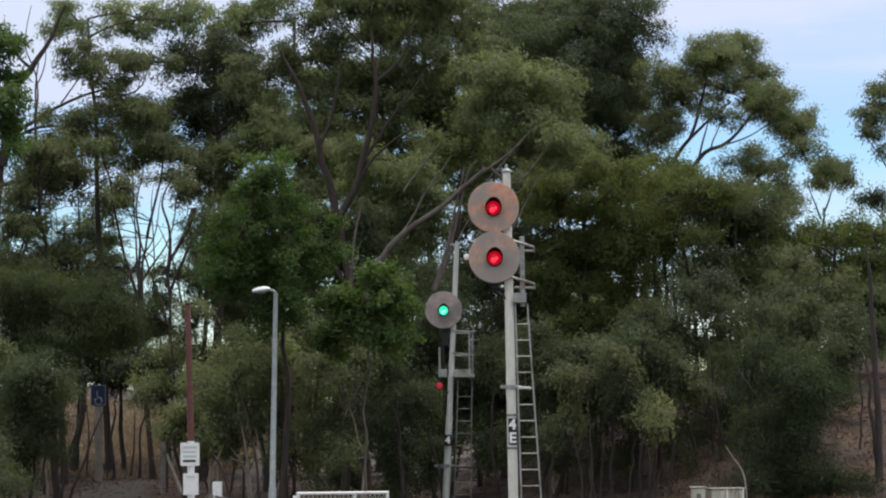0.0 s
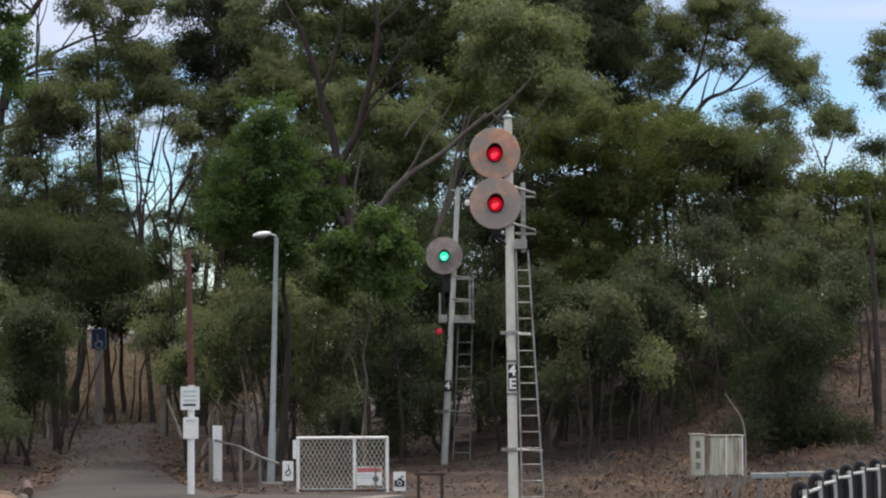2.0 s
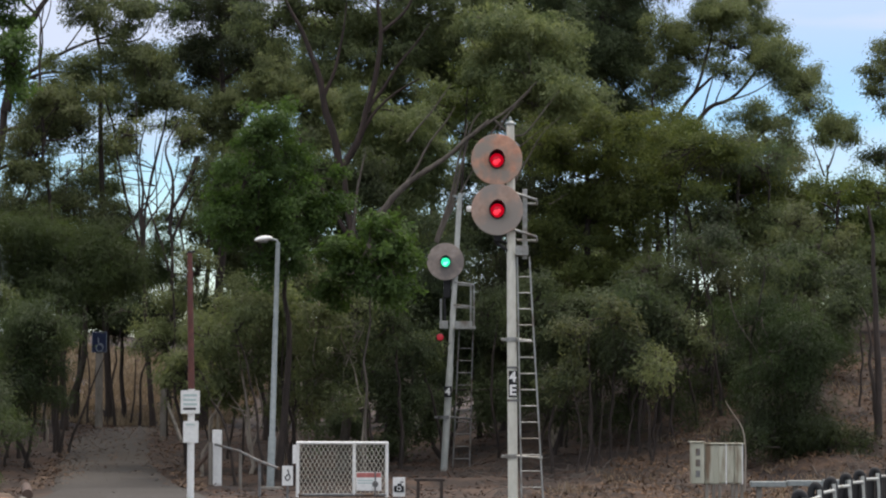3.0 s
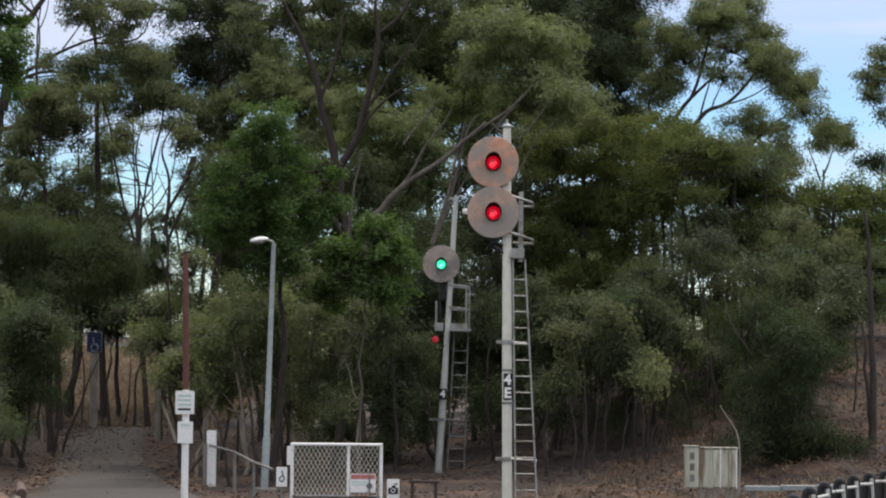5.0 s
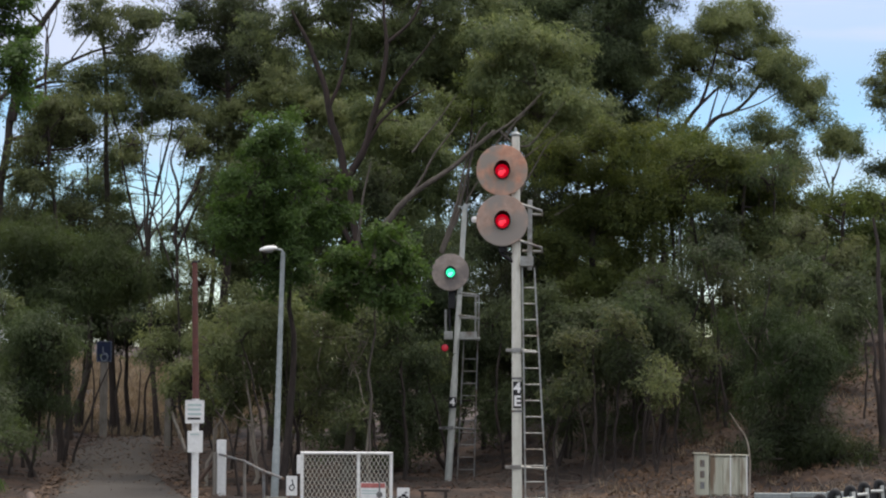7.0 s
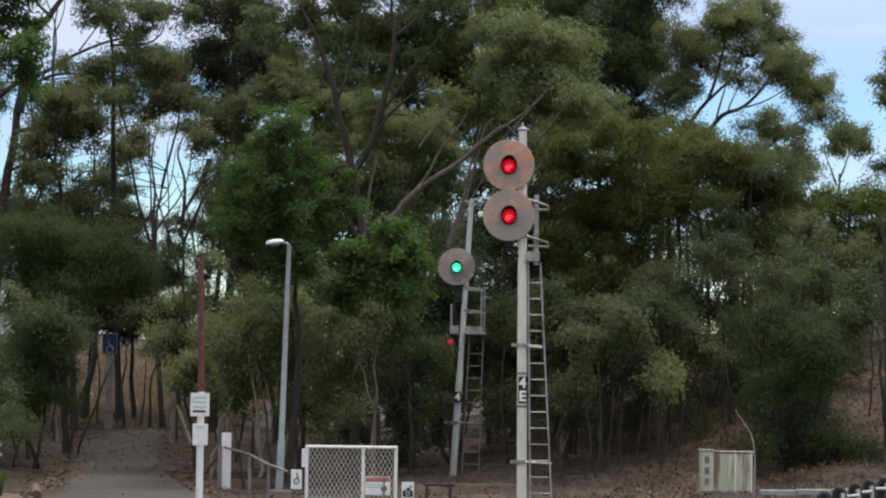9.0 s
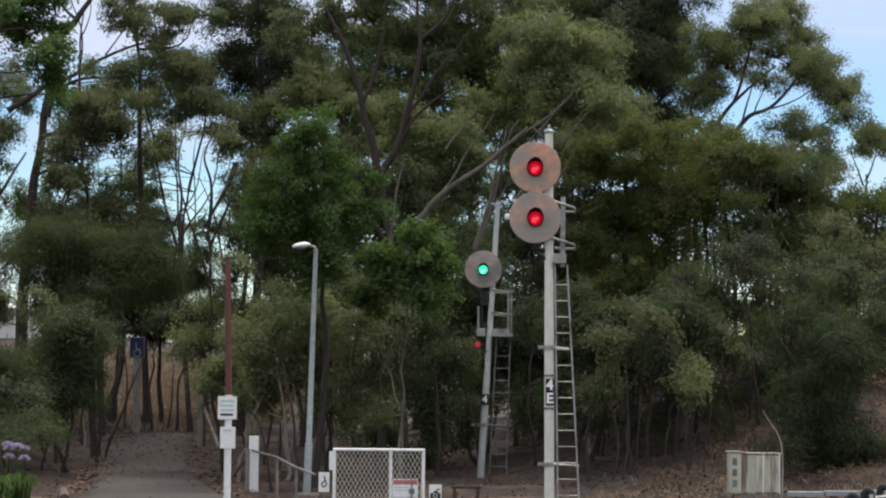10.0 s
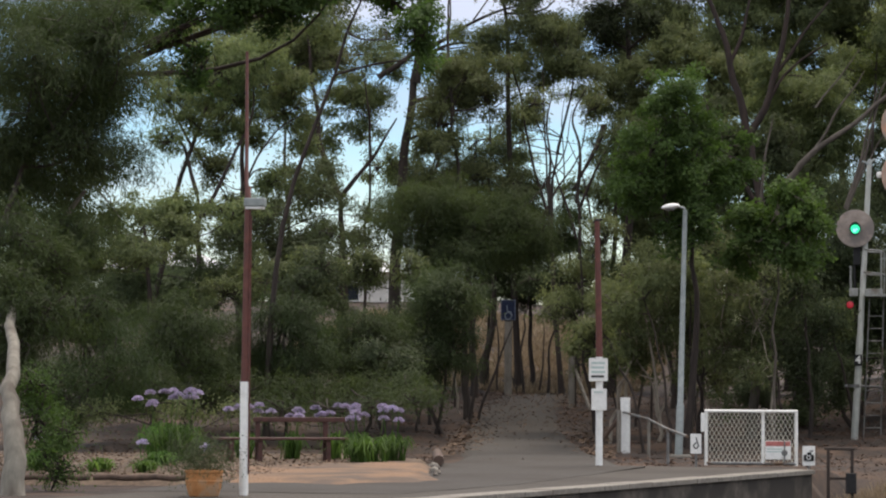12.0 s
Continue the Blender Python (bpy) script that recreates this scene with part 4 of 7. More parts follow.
tree("gum_tree", "gum with sparse sunlit foliage over the footpath", "gum", 44,
     [(-11.42, 77.78, 10.76, 1.33, 1.06, 0.7), (-12.13, 78.1, 9.87, 1, 0.96, 0.83), (-10.89, 78.87, 10.13, 0.84, 0.75, 0.59), (-12.31, 77.22, 8.45, 0.99, 0.87, 0.66)],
     [(-11.19, 78, 0.03), (-11.4, 78, 5.18), (-11.91, 78, 9.7)], 0.12, BARK_DARK,
     limbs=[([(-11.86, 78, 9.53), (-12.03, 78, 11.88), (-11.95, 78, 13.91)], 0.06)], thin=0.8)
tree("gum_tree", "gum with sparse sunlit foliage over the footpath", "gum", 45,
     [(-9.52, 81.45, 12.6, 1.56, 1.14, 0.61), (-10.29, 81.97, 13.83, 1.57, 1.19, 0.7), (-11.04, 81, 14.03, 1.04, 0.91, 0.69), (-8.93, 80.97, 11.58, 1.04, 0.86, 0.6), (-8.05, 80.83, 11.03, 0.86, 0.82, 0.69), (-7.23, 81.48, 10.41, 0.7, 0.78, 0.78)],
     [(-8.98, 82, 1.16), (-9.36, 82, 6.06), (-9.17, 82, 8.7)], 0.1, BARK_DARK,
     limbs=[([(-9.17, 82, 8.7), (-8.78, 82, 10.46), (-8.52, 82, 11.88)], 0.05), ([(-9.36, 82, 6.06), (-9.99, 82, 8.7), (-10.45, 82, 10.99), (-10.81, 82, 12.41)], 0.05), ([(-14.85, 82, 11.17), (-13.8, 82, 11.88), (-12.58, 82, 12.5), (-11.35, 82, 13.12), (-10.21, 82, 13.44)], 0.1)], thin=0.75, reach=False)
tree("bare_gum_tree", "slim dark gums crossing against the sky", "gum", 46,
     [(-7.49, 76.93, 9.58, 0.57, 0.6, 0.57), (-9.16, 75.76, 9.63, 0.49, 0.51, 0.49)],
     [(-7.99, 76, 0.87), (-7.86, 76, 5.73), (-7.8, 76, 8.18)], 0.07, BARK_DARK,
     limbs=[([(-7.15, 76, 9.04), (-7.5, 76, 8.22), (-8.01, 76, 7.16)], 0.1), ([(-6.63, 76, 8.8), (-7.08, 76, 7.57)], 0.07), ([(-8.68, 76, 6.5), (-8.68, 76, 7.97), (-8.81, 76, 8.95), (-8.66, 76, 10.01)], 0.05), ([(-7.92, 76, 6.75), (-7.86, 76, 8.3), (-8.02, 76, 9.28), (-7.72, 76, 10.02)], 0.055), ([(-9.51, 76, 6.66), (-8.6, 76, 7.48), (-7.99, 76, 8.3)], 0.03), ([(-7.93, 76, 5.73), (-8.53, 76, 7.69), (-9.19, 76, 9.32)], 0.04), ([(-7.87, 76, 6.55), (-7.23, 76, 8.02), (-6.58, 76, 9.16)], 0.05), ([(-8.67, 76, 5.41), (-8.72, 76, 7.04), (-8.86, 76, 8.67), (-8.95, 76, 10.63)], 0.045), ([(-9.24, 76, 5.73), (-8.52, 76, 7.04), (-7.88, 76, 8.18), (-7.56, 76, 9.65)], 0.04), ([(-7.38, 76, 5.9), (-7.71, 76, 7.36), (-8.21, 76, 8.67)], 0.035), ([(-8.93, 76, 7.2), (-8.29, 76, 8.18), (-8.05, 76, 9.49)], 0.03)], thin=0.5, reach=False)
tree("understorey_tree", "dark tree beside the footpath", "casuarina", 47,
     [(-11.1, 71.64, 6.42, 1.22, 1.08, 0.84), (-9.59, 71.83, 6.12, 1.23, 1.05, 0.77), (-10.35, 71.89, 5.2, 1.38, 1.21, 0.92), (-8.94, 71.62, 5.65, 0.76, 0.72, 0.61), (-11.61, 72.03, 5.21, 0.92, 1.05, 1.08), (-11.85, 72, 5.75, 1.23, 1.08, 0.92), (-8.69, 72, 5.62, 0.85, 0.77, 0.69)],
     [(-10.43, 72, 0), (-10.59, 72, 3.21), (-10.32, 72, 6.42)], 0.12, BARK_DARK)
tree("understorey_tree", "dark low tree beside the footpath", "dark", 48,
     [(-10.36, 66.12, 3.5, 0.85, 0.89, 0.85), (-9.78, 65.12, 3.61, 0.63, 0.66, 0.63), (-10.83, 66.51, 2.38, 0.85, 0.89, 0.85), (-11.65, 65.53, 2.58, 0.7, 0.7, 0.63)],
     [(-10.22, 66, 0), (-10.84, 66, 1.8), (-10.65, 66, 3.61)], 0.07, BARK_DARK)
tree("understorey_tree", "feathery tree with light showing through", "pale", 49,
     [(-11.56, 78.96, 7.76, 1.18, 0.97, 0.67), (-10.32, 79.79, 7.65, 0.85, 0.8, 0.68), (-12.76, 79.07, 7.6, 0.84, 0.8, 0.68)],
     [(-11.43, 80, 0), (-11.71, 80, 4.55), (-11.44, 80, 9.1)], 0.045, BARK_DARK, thin=0.6)
tree("shade_tree", "large shady tree with dark leaves and pale leaning stems", "casuarina", 50,
     [(-14.9, 45.99, 7.83, 1.37, 1.19, 0.88), (-13.32, 45.3, 7.72, 1.06, 0.96, 0.77), (-14.48, 46.41, 6.43, 1.39, 1.2, 0.89), (-12.77, 45.23, 6.6, 0.77, 0.71, 0.58), (-14.83, 45.92, 5.05, 1.08, 1.08, 0.98), (-14.01, 47.41, 5.27, 0.81, 0.85, 0.81), (-13.72, 44.76, 3.87, 0.96, 0.8, 0.57)],
     [(-11.88, 36.5, -0.16), (-12.01, 36.9, 0.87), (-12.36, 38, 1.86), (-13.29, 41, 3.15)], 0.19, BARK_GREY,
     limbs=[([(-14.56, 45, 2.89), (-14.36, 45.5, 3.51), (-14.21, 46, 4.24), (-13.7, 46, 5.05)], 0.12)], thin=1.35, reach=False)
tree("shade_tree", "spreading tree with overhanging green branches", "bright", 51,
     [(-12.43, 51.38, 9.08, 1.21, 0.95, 0.6), (-13.63, 52.01, 8.49, 0.67, 0.64, 0.56), (-11.23, 51.19, 9.14, 0.98, 0.77, 0.49), (-14.44, 52.77, 9.3, 1.01, 0.89, 0.68), (-13.18, 52.13, 7.81, 0.45, 0.47, 0.45), (-10.04, 51, 9.42, 0.93, 0.66, 0.39), (-11.41, 51, 9.19, 0.76, 0.58, 0.39)],
     [(-19.1, 52, -0.39), (-17.98, 52, 4.47), (-15.16, 52, 7.81)], 0.16, BARK_DARK,
     limbs=[([(-15.16, 52, 7.81), (-12.81, 52, 8.71), (-10.25, 52, 9.24)], 0.07)], thin=0.9)
tree("broadleaf_tree", "bright leafy branch hanging over the path", "bright", 52,
     [(-9.78, 58.93, 9.46, 0.45, 0.63, 0.75), (-9.75, 60.54, 9.01, 0.21, 0.31, 0.39), (-10.68, 61.06, 11.23, 1.43, 1.09, 0.65), (-11.92, 59.78, 10.85, 1.02, 0.84, 0.57), (-10.05, 61, 10.21, 0.42, 0.43, 0.44), (-10.77, 61, 10.56, 0.76, 0.6, 0.44)],
     [(-13.45, 60, -0.85), (-13.11, 60, 5.17), (-11.29, 60, 10.41)], 0.09, BARK_DARK, thin=1.4, grow=0.85)
tree("gum_tree", "pale gum forking high beside the path", "gum", 53,
     [(-18.39, 82.28, 10.28, 1.41, 1.2, 0.88), (-15.95, 82.94, 10.51, 0.97, 0.98, 0.89), (-16.83, 81.9, 9.33, 0.96, 0.92, 0.79), (-14.69, 83.05, 11.42, 0.8, 0.88, 0.89), (-16.88, 82.05, 11.69, 1.05, 0.97, 0.79), (-18.09, 82.56, 11.76, 1.06, 1.02, 0.88), (-15.31, 82.55, 9.56, 0.62, 0.56, 0.44), (-15.76, 82, 10.23, 0.88, 0.83, 0.79), (-17.24, 82, 12.05, 1.23, 1.14, 1.05)],
     [(-15.54, 80, 2.18), (-15.58, 80, 4.96), (-15.66, 80, 7.22)], 0.2, BARK_RED,
     limbs=[([(-15.66, 80, 7.22), (-16.25, 80, 8.63), (-16.54, 80, 10.73), (-16.74, 80, 12.32)], 0.12), ([(-15.66, 80, 7.22), (-14.74, 80, 8.35), (-13.96, 80, 9.66)], 0.09), ([(-14.74, 80, 8.35), (-14.76, 80, 9.67), (-15.03, 80, 11.24)], 0.05)], thin=0.75, reach=False)
tree("gum_tree", "straight dark gum beside the footpath", "gum", 54,
     [(-12.12, 82.99, 11.2, 1.42, 1.3, 1.06), (-11.32, 81.13, 12.04, 1.21, 1.18, 1.04), (-12.7, 82.13, 9.68, 0.88, 0.83, 0.7)],
     [(-14.42, 82, 1.84), (-14.22, 82, 6.11), (-13.94, 82, 9.14), (-13.6, 82, 12.18), (-13.53, 82, 14.15)], 0.22, BARK_DARK,
     limbs=[([(-13.67, 82, 11), (-13.34, 82, 13.31), (-12.78, 82, 14.06), (-12.27, 82, 14.79), (-11.63, 82, 16.08)], 0.16), ([(-12.78, 82, 14.06), (-13.29, 82, 14.55), (-13.92, 82, 15.71)], 0.06), ([(-12.62, 82, 11.72), (-12.6, 82, 13.58), (-12.9, 82, 14.82), (-12.78, 82, 16.07)], 0.035), ([(-12.6, 82, 13.58), (-12.31, 82, 14.38), (-12.42, 82, 15.72)], 0.025), ([(-11.85, 82, 12.96), (-11.33, 82, 13.68), (-11.08, 82, 14.84)], 0.03), ([(-13.21, 82, 7.71), (-12.5, 82, 9.67), (-11.97, 82, 11.09)], 0.06), ([(-14.28, 82, 6.11), (-13.21, 82, 8.07), (-12.68, 82, 9.67)], 0.06)], thin=0.8)
tree("gum_tree", "twisted gum with thin foliage", "gum", 55,
     [(-19.28, 73.02, 9.58, 0.78, 0.74, 0.62), (-18.46, 75.08, 8.71, 0.8, 0.76, 0.64), (-19.01, 74.57, 9.16, 0.72, 0.63, 0.48), (-16.7, 74.82, 7.36, 0.64, 0.63, 0.56), (-17.67, 74.59, 9.65, 0.96, 0.92, 0.8), (-18.04, 74, 10.4, 1.11, 1.03, 0.95), (-16.72, 74, 11.04, 0.95, 0.95, 0.95), (-19.52, 74, 8.45, 0.63, 0.55, 0.47)],
     [(-18.45, 74, 2.11), (-18.61, 74, 4.7), (-18.67, 74, 6.9)], 0.13, BARK_DARK,
     limbs=[([(-18.67, 74, 6.9), (-19.1, 74, 8.29), (-19.61, 74, 8.78)], 0.07), ([(-18.66, 74, 6), (-17.84, 74, 7.63), (-17.19, 74, 8.93), (-17.04, 74, 10.07)], 0.07), ([(-17.34, 74, 7.14), (-16.53, 74, 8.6), (-15.54, 74, 9.24)], 0.04)], thin=0.7, reach=False)
tree("understorey_tree", "small shaded tree with grey-green leaves", "gum", 56,
     [(-18.57, 71.12, 5.52, 0.91, 0.84, 0.68), (-19.28, 70.14, 5.93, 0.75, 0.75, 0.67), (-19.88, 70.06, 5.15, 0.75, 0.79, 0.75), (-17.97, 70, 6.38, 0.82, 0.71, 0.6), (-16.55, 70, 6.22, 0.67, 0.6, 0.52)],
     [(-18.89, 70, 0), (-18.86, 70, 2.96), (-19.16, 70, 5.93)], 0.07, BARK_DARK, thin=0.8)
tree("understorey_tree", "small shaded tree with grey-green leaves", "dark", 57,
     [(-17.23, 72.9, 5.62, 0.7, 0.78, 0.78), (-15.71, 74.22, 5.2, 0.79, 0.83, 0.79), (-16.25, 72.85, 6.25, 0.62, 0.65, 0.62), (-15.19, 74.03, 6, 0.55, 0.62, 0.63), (-17.24, 75.14, 4.42, 0.96, 0.76, 0.48), (-15.19, 74, 6.97, 0.79, 0.87, 0.95), (-16.16, 74, 5.35, 0.95, 0.87, 0.79), (-14.19, 74, 5.67, 0.55, 0.51, 0.47), (-13.22, 74, 6.15, 0.71, 0.63, 0.55)],
     [(-16.53, 74, 0), (-16.04, 74, 3.12), (-16.32, 74, 6.25)], 0.06, BARK_DARK, thin=0.75)
tree("dark_gum_tree", "dark dense tree beside the footpath", "casuarina", 58,
     [(-11.9, 84.19, 6.59, 1.53, 1.37, 1.08), (-12.69, 83.29, 7.8, 1.24, 1.12, 0.89), (-11.17, 84.34, 5.14, 1.26, 1.09, 0.81), (-13.5, 85.07, 5.36, 0.91, 0.95, 0.91), (-11.54, 82.9, 8.31, 0.97, 0.88, 0.71), (-10.21, 83.88, 6.21, 0.9, 0.99, 0.98), (-10.37, 83.65, 7.46, 0.71, 0.75, 0.71), (-13.84, 84, 7.53, 1.26, 1.17, 1.08), (-12.49, 84, 7.18, 1.34, 1.17, 0.99), (-11.32, 84, 7.27, 1.08, 0.99, 0.9), (-10.23, 84, 6.56, 0.99, 0.9, 0.81)],
     [(-11.84, 84, 0), (-11.4, 84, 4.16), (-11.63, 84, 8.31)], 0.14, BARK_DARK)
tree("bush", "low dark wattle bush", "casuarina", 59,
     [(-15.6, 59.34, 2.78, 1.27, 1.06, 0.76), (-14.94, 61.04, 2.29, 1.04, 0.96, 0.78), (-16.74, 61.07, 2.01, 0.91, 0.82, 0.65), (-14.93, 58.85, 1.75, 0.88, 0.73, 0.5)],
     [(-15.21, 60, 0), (-15.42, 60, 1.39), (-15.55, 60, 2.78)], 0.05, BARK_DARK)
tree("bush", "low dark wattle bush", "casuarina", 60,
     [(-13.2, 60.54, 2.82, 1.16, 1.05, 0.84), (-13.75, 61.19, 2.03, 1.04, 0.96, 0.78), (-12.37, 60.44, 2.03, 0.9, 0.85, 0.71), (-13.18, 61.74, 1.37, 0.79, 0.62, 0.4)],
     [(-13.16, 61, 0), (-13.23, 61, 1.41), (-13.12, 61, 2.82)], 0.05, BARK_DARK)
tree("bush", "low dark wattle bush", "casuarina", 61,
     [(-11.78, 62.99, 2.74, 0.94, 0.81, 0.6), (-12.08, 63.14, 1.92, 0.94, 0.85, 0.67), (-11.08, 63.74, 2.34, 0.82, 0.86, 0.82), (-11.14, 62.57, 1.51, 0.67, 0.63, 0.53)],
     [(-11.7, 63, 0), (-11.4, 63, 1.37), (-11.52, 63, 2.74)], 0.05, BARK_DARK)
tree("bush", "low dark wattle bush", "casuarina", 62,
     [(-10.77, 67.03, 3.11, 1, 0.98, 0.86), (-9.91, 65.22, 2.37, 0.7, 0.73, 0.7), (-10.93, 67.13, 1.95, 0.72, 0.75, 0.72), (-9.94, 65.37, 3.64, 0.7, 0.73, 0.7)],
     [(-10.42, 66, 0), (-10.15, 66, 1.82), (-10.39, 66, 3.64)], 0.05, BARK_DARK)
tree("bush", "low dark wattle bush", "casuarina", 63,
     [(-16.59, 55.87, 2.46, 1.07, 1, 0.83), (-15.84, 55.51, 1.73, 0.95, 0.87, 0.71), (-17.69, 56.98, 1.47, 0.85, 0.83, 0.73), (-16.85, 55.96, 0.98, 0.72, 0.63, 0.48)],
     [(-17.16, 56, 0), (-16.59, 56, 1.23), (-16.74, 56, 2.46)], 0.05, BARK_DARK)
tree("bush", "leafy green shrub beside the pale trunk", "bright", 64,
     [(-11.82, 38, 0.55, 0.34, 0.34, 0.34), (-11.98, 38, 1.05, 0.28, 0.3, 0.32), (-11.64, 38, 0.22, 0.28, 0.23, 0.18), (-12.07, 38, 1.51, 0.23, 0.25, 0.28), (-11.52, 38, 0.76, 0.18, 0.2, 0.23)],
     [(-11.82, 38, 0), (-11.87, 38, 0.5), (-12, 38, 1.2)], 0.012, BARK_DARK, thin=3.5, grow=0.42)
tree("understorey_tree", "dark shrubby tree on the brown bank", "casuarina", 65,
     [(7.54, 68.49, 2.69, 0.66, 0.73, 0.73), (8.13, 69.83, 3.01, 0.67, 0.7, 0.67), (8.85, 69, 3.21, 1.1, 1.07, 1.03)],
     [(7.62, 69, 0), (7.69, 69, 1.82), (7.68, 69, 3.65)], 0.06, BARK_DARK)
tree("understorey_tree", "dark shrubby tree on the brown bank", "dark", 66,
     [(10.09, 69.97, 3.61, 0.9, 0.86, 0.75), (9.84, 70.39, 1.53, 0.75, 0.71, 0.6)],
     [(10.3, 71, 0), (10.76, 71, 1.8), (10.54, 71, 3.61)], 0.07, BARK_DARK)
tree("bush", "low dark bush on the bank", "casuarina", 67,
     [(7.01, 60.99, 0.95, 0.42, 0.44, 0.42), (7.7, 61.82, 1.08, 0.55, 0.57, 0.53), (8.32, 62.07, 0.75, 0.45, 0.43, 0.37)],
     [(7.59, 61.5, 0), (7.94, 61.5, 0.54), (7.68, 61.5, 1.08)], 0.03, BARK_DARK, thin=0.9)
tree("understorey_tree", "small shaded tree with grey-green leaves", "dark", 68,
     [(5.64, 78.58, 5.54, 1.01, 1.06, 1.01), (6.01, 79.06, 4.46, 0.71, 0.86, 0.93), (4.99, 78.98, 3.87, 1.01, 1.06, 1.01), (8.18, 84, 6.6, 0.99, 0.94, 0.9), (8.54, 84, 4.98, 0.99, 0.81, 0.63), (7.01, 84, 4.97, 0.72, 0.76, 0.81), (9.52, 84, 6.96, 0.9, 0.99, 1.08), (9.7, 84, 4.9, 0.9, 0.76, 0.63), (7.82, 84, 7.76, 0.45, 0.58, 0.72)],
     [(5.9, 78, 0), (6.34, 78, 2.77), (6.29, 78, 5.54)], 0.08, BARK_DARK)
tree("understorey_tree", "small shaded tree with grey-green leaves", "gum", 69,
     [(-17.87, 68.44, 5.37, 0.88, 0.77, 0.58), (-18.26, 67.03, 4.85, 0.72, 0.68, 0.57), (-19.53, 68.25, 5.67, 0.87, 0.8, 0.66), (-20.1, 67.59, 4.88, 0.87, 0.83, 0.72)],
     [(-18.19, 68, 0), (-18.43, 68, 2.83), (-18.6, 68, 5.67)], 0.07, BARK_DARK)
tree("understorey_tree", "small shaded tree with grey-green leaves", "gum", 70,
     [(-16.22, 69.98, 4.69, 0.75, 0.75, 0.67), (-14.95, 68.51, 4.17, 0.88, 0.77, 0.58), (-14.12, 68.9, 4.49, 0.74, 0.69, 0.59), (-16.39, 68.13, 3.86, 0.87, 0.76, 0.58), (-14.14, 69, 3.89, 1.03, 0.96, 0.88)],
     [(-14.92, 69, 0), (-15.63, 69, 2.35), (-15.42, 69, 4.69)], 0.07, BARK_DARK, thin=0.8)
tree("gum_tree", "dense dark tree behind the garden", "dark", 71,
     [(-22.75, 71.58, 4.6, 1.22, 1.12, 0.92), (-21.32, 72.29, 3.99, 1.23, 1.05, 0.77), (-19.6, 70.82, 3.94, 0.91, 0.79, 0.6), (-23.95, 73.16, 5.97, 0.94, 0.98, 0.94), (-22.32, 72.77, 5.94, 0.93, 0.9, 0.78), (-17.65, 72, 4.3, 1.08, 0.92, 0.77)],
     [(-21.49, 72, 0), (-22.13, 72, 2.98), (-21.99, 72, 5.97)], 0.1, BARK_DARK)
tree("gum_tree", "tall gum with thin foliage behind the garden", "gum", 72,
     [(-19.5, 82.98, 12.75, 1.42, 1.21, 0.89), (-18.09, 84.23, 13.08, 1.08, 0.99, 0.81), (-20.96, 85.17, 11.74, 1.09, 1, 0.82), (-19.26, 83.63, 11.17, 1.07, 0.98, 0.8), (-9.95, 84.45, 12.81, 1.08, 1.14, 1.08)],
     [(-19.81, 84, 2.18), (-19.7, 84, 6.23), (-19.71, 84, 10.29), (-19.55, 84, 12.88)], 0.12, BARK_DARK, thin=0.8)
tree("shade_tree", "shady casuarina with fine dark foliage", "casuarina", 73,
     [(-13.83, 43.34, 6.79, 1.02, 0.92, 0.74), (-13.11, 44.01, 5.59, 0.85, 0.84, 0.75), (-14.39, 44.19, 5.71, 0.75, 0.84, 0.85), (-12.5, 43.88, 7.43, 0.84, 0.79, 0.66), (-13.96, 44.26, 3.06, 0.66, 0.64, 0.57), (-13.16, 43.96, 2.67, 0.56, 0.54, 0.47), (-14.49, 44.05, 2.27, 0.56, 0.69, 0.75), (-13.02, 40, 2.03, 0.51, 0.45, 0.38), (-12.57, 40, 2.57, 0.51, 0.49, 0.47), (-13.12, 40, 2.92, 0.51, 0.51, 0.51), (-12.66, 41, 3.41, 0.53, 0.5, 0.48), (-13.32, 41, 3.86, 0.61, 0.57, 0.53)],
     [(-15.45, 44, -0.27), (-14.99, 44, 2.66), (-14.12, 44, 5.69)], 0.12, BARK_DARK, thin=1.2)
tree("dark_gum_tree", "tall dark gum standing behind the others", "gum", 74,
     [(-7.32, 93.44, 17.16, 1.79, 1.57, 1.2), (-3.38, 90.45, 14.7, 1.54, 1.52, 1.35), (-5.91, 90.48, 13.33, 1.35, 1.32, 1.16), (-3.6, 91.24, 12.64, 1.36, 1.33, 1.17)],
     [(-4.71, 92, 0), (-4.83, 92, 8.58), (-5.09, 92, 17.16)], 0.16, BARK_DARK, thin=0.7, grow=1.3)
tree("dark_gum_tree", "tall dark gum standing behind the others", "gum", 75,
     [(-1.66, 91.8, 16.88, 1.96, 1.65, 1.18), (-1.26, 91.75, 14.49, 1.57, 1.54, 1.37), (0.31, 90.17, 14.46, 1.54, 1.52, 1.35), (1.52, 93.07, 17.5, 1.99, 1.56, 0.99), (-2.07, 92.69, 12.82, 1.38, 1.35, 1.19), (-0.28, 92.68, 13.22, 1.38, 1.35, 1.19)],
     [(-0.6, 92, 0), (-0.47, 92, 8.75), (-0.57, 92, 17.5)], 0.16, BARK_DARK, thin=0.7, grow=1.3)
tree("dark_gum_tree", "tall dark gum standing behind the others", "gum", 76,
     [(1.89, 91.48, 16.04, 1.56, 1.54, 1.37), (2.94, 93.8, 14.57, 1.6, 1.68, 1.6), (2.26, 90.8, 12.2, 1.36, 1.32, 1.16), (3.83, 91.19, 12.05, 1.36, 1.43, 1.36), (1.1, 91.67, 10.92, 1.37, 1.23, 0.98)],
     [(2.14, 92, 0), (2.28, 92, 8.02), (2.4, 92, 16.04)], 0.16, BARK_DARK, thin=0.7, grow=1.3)
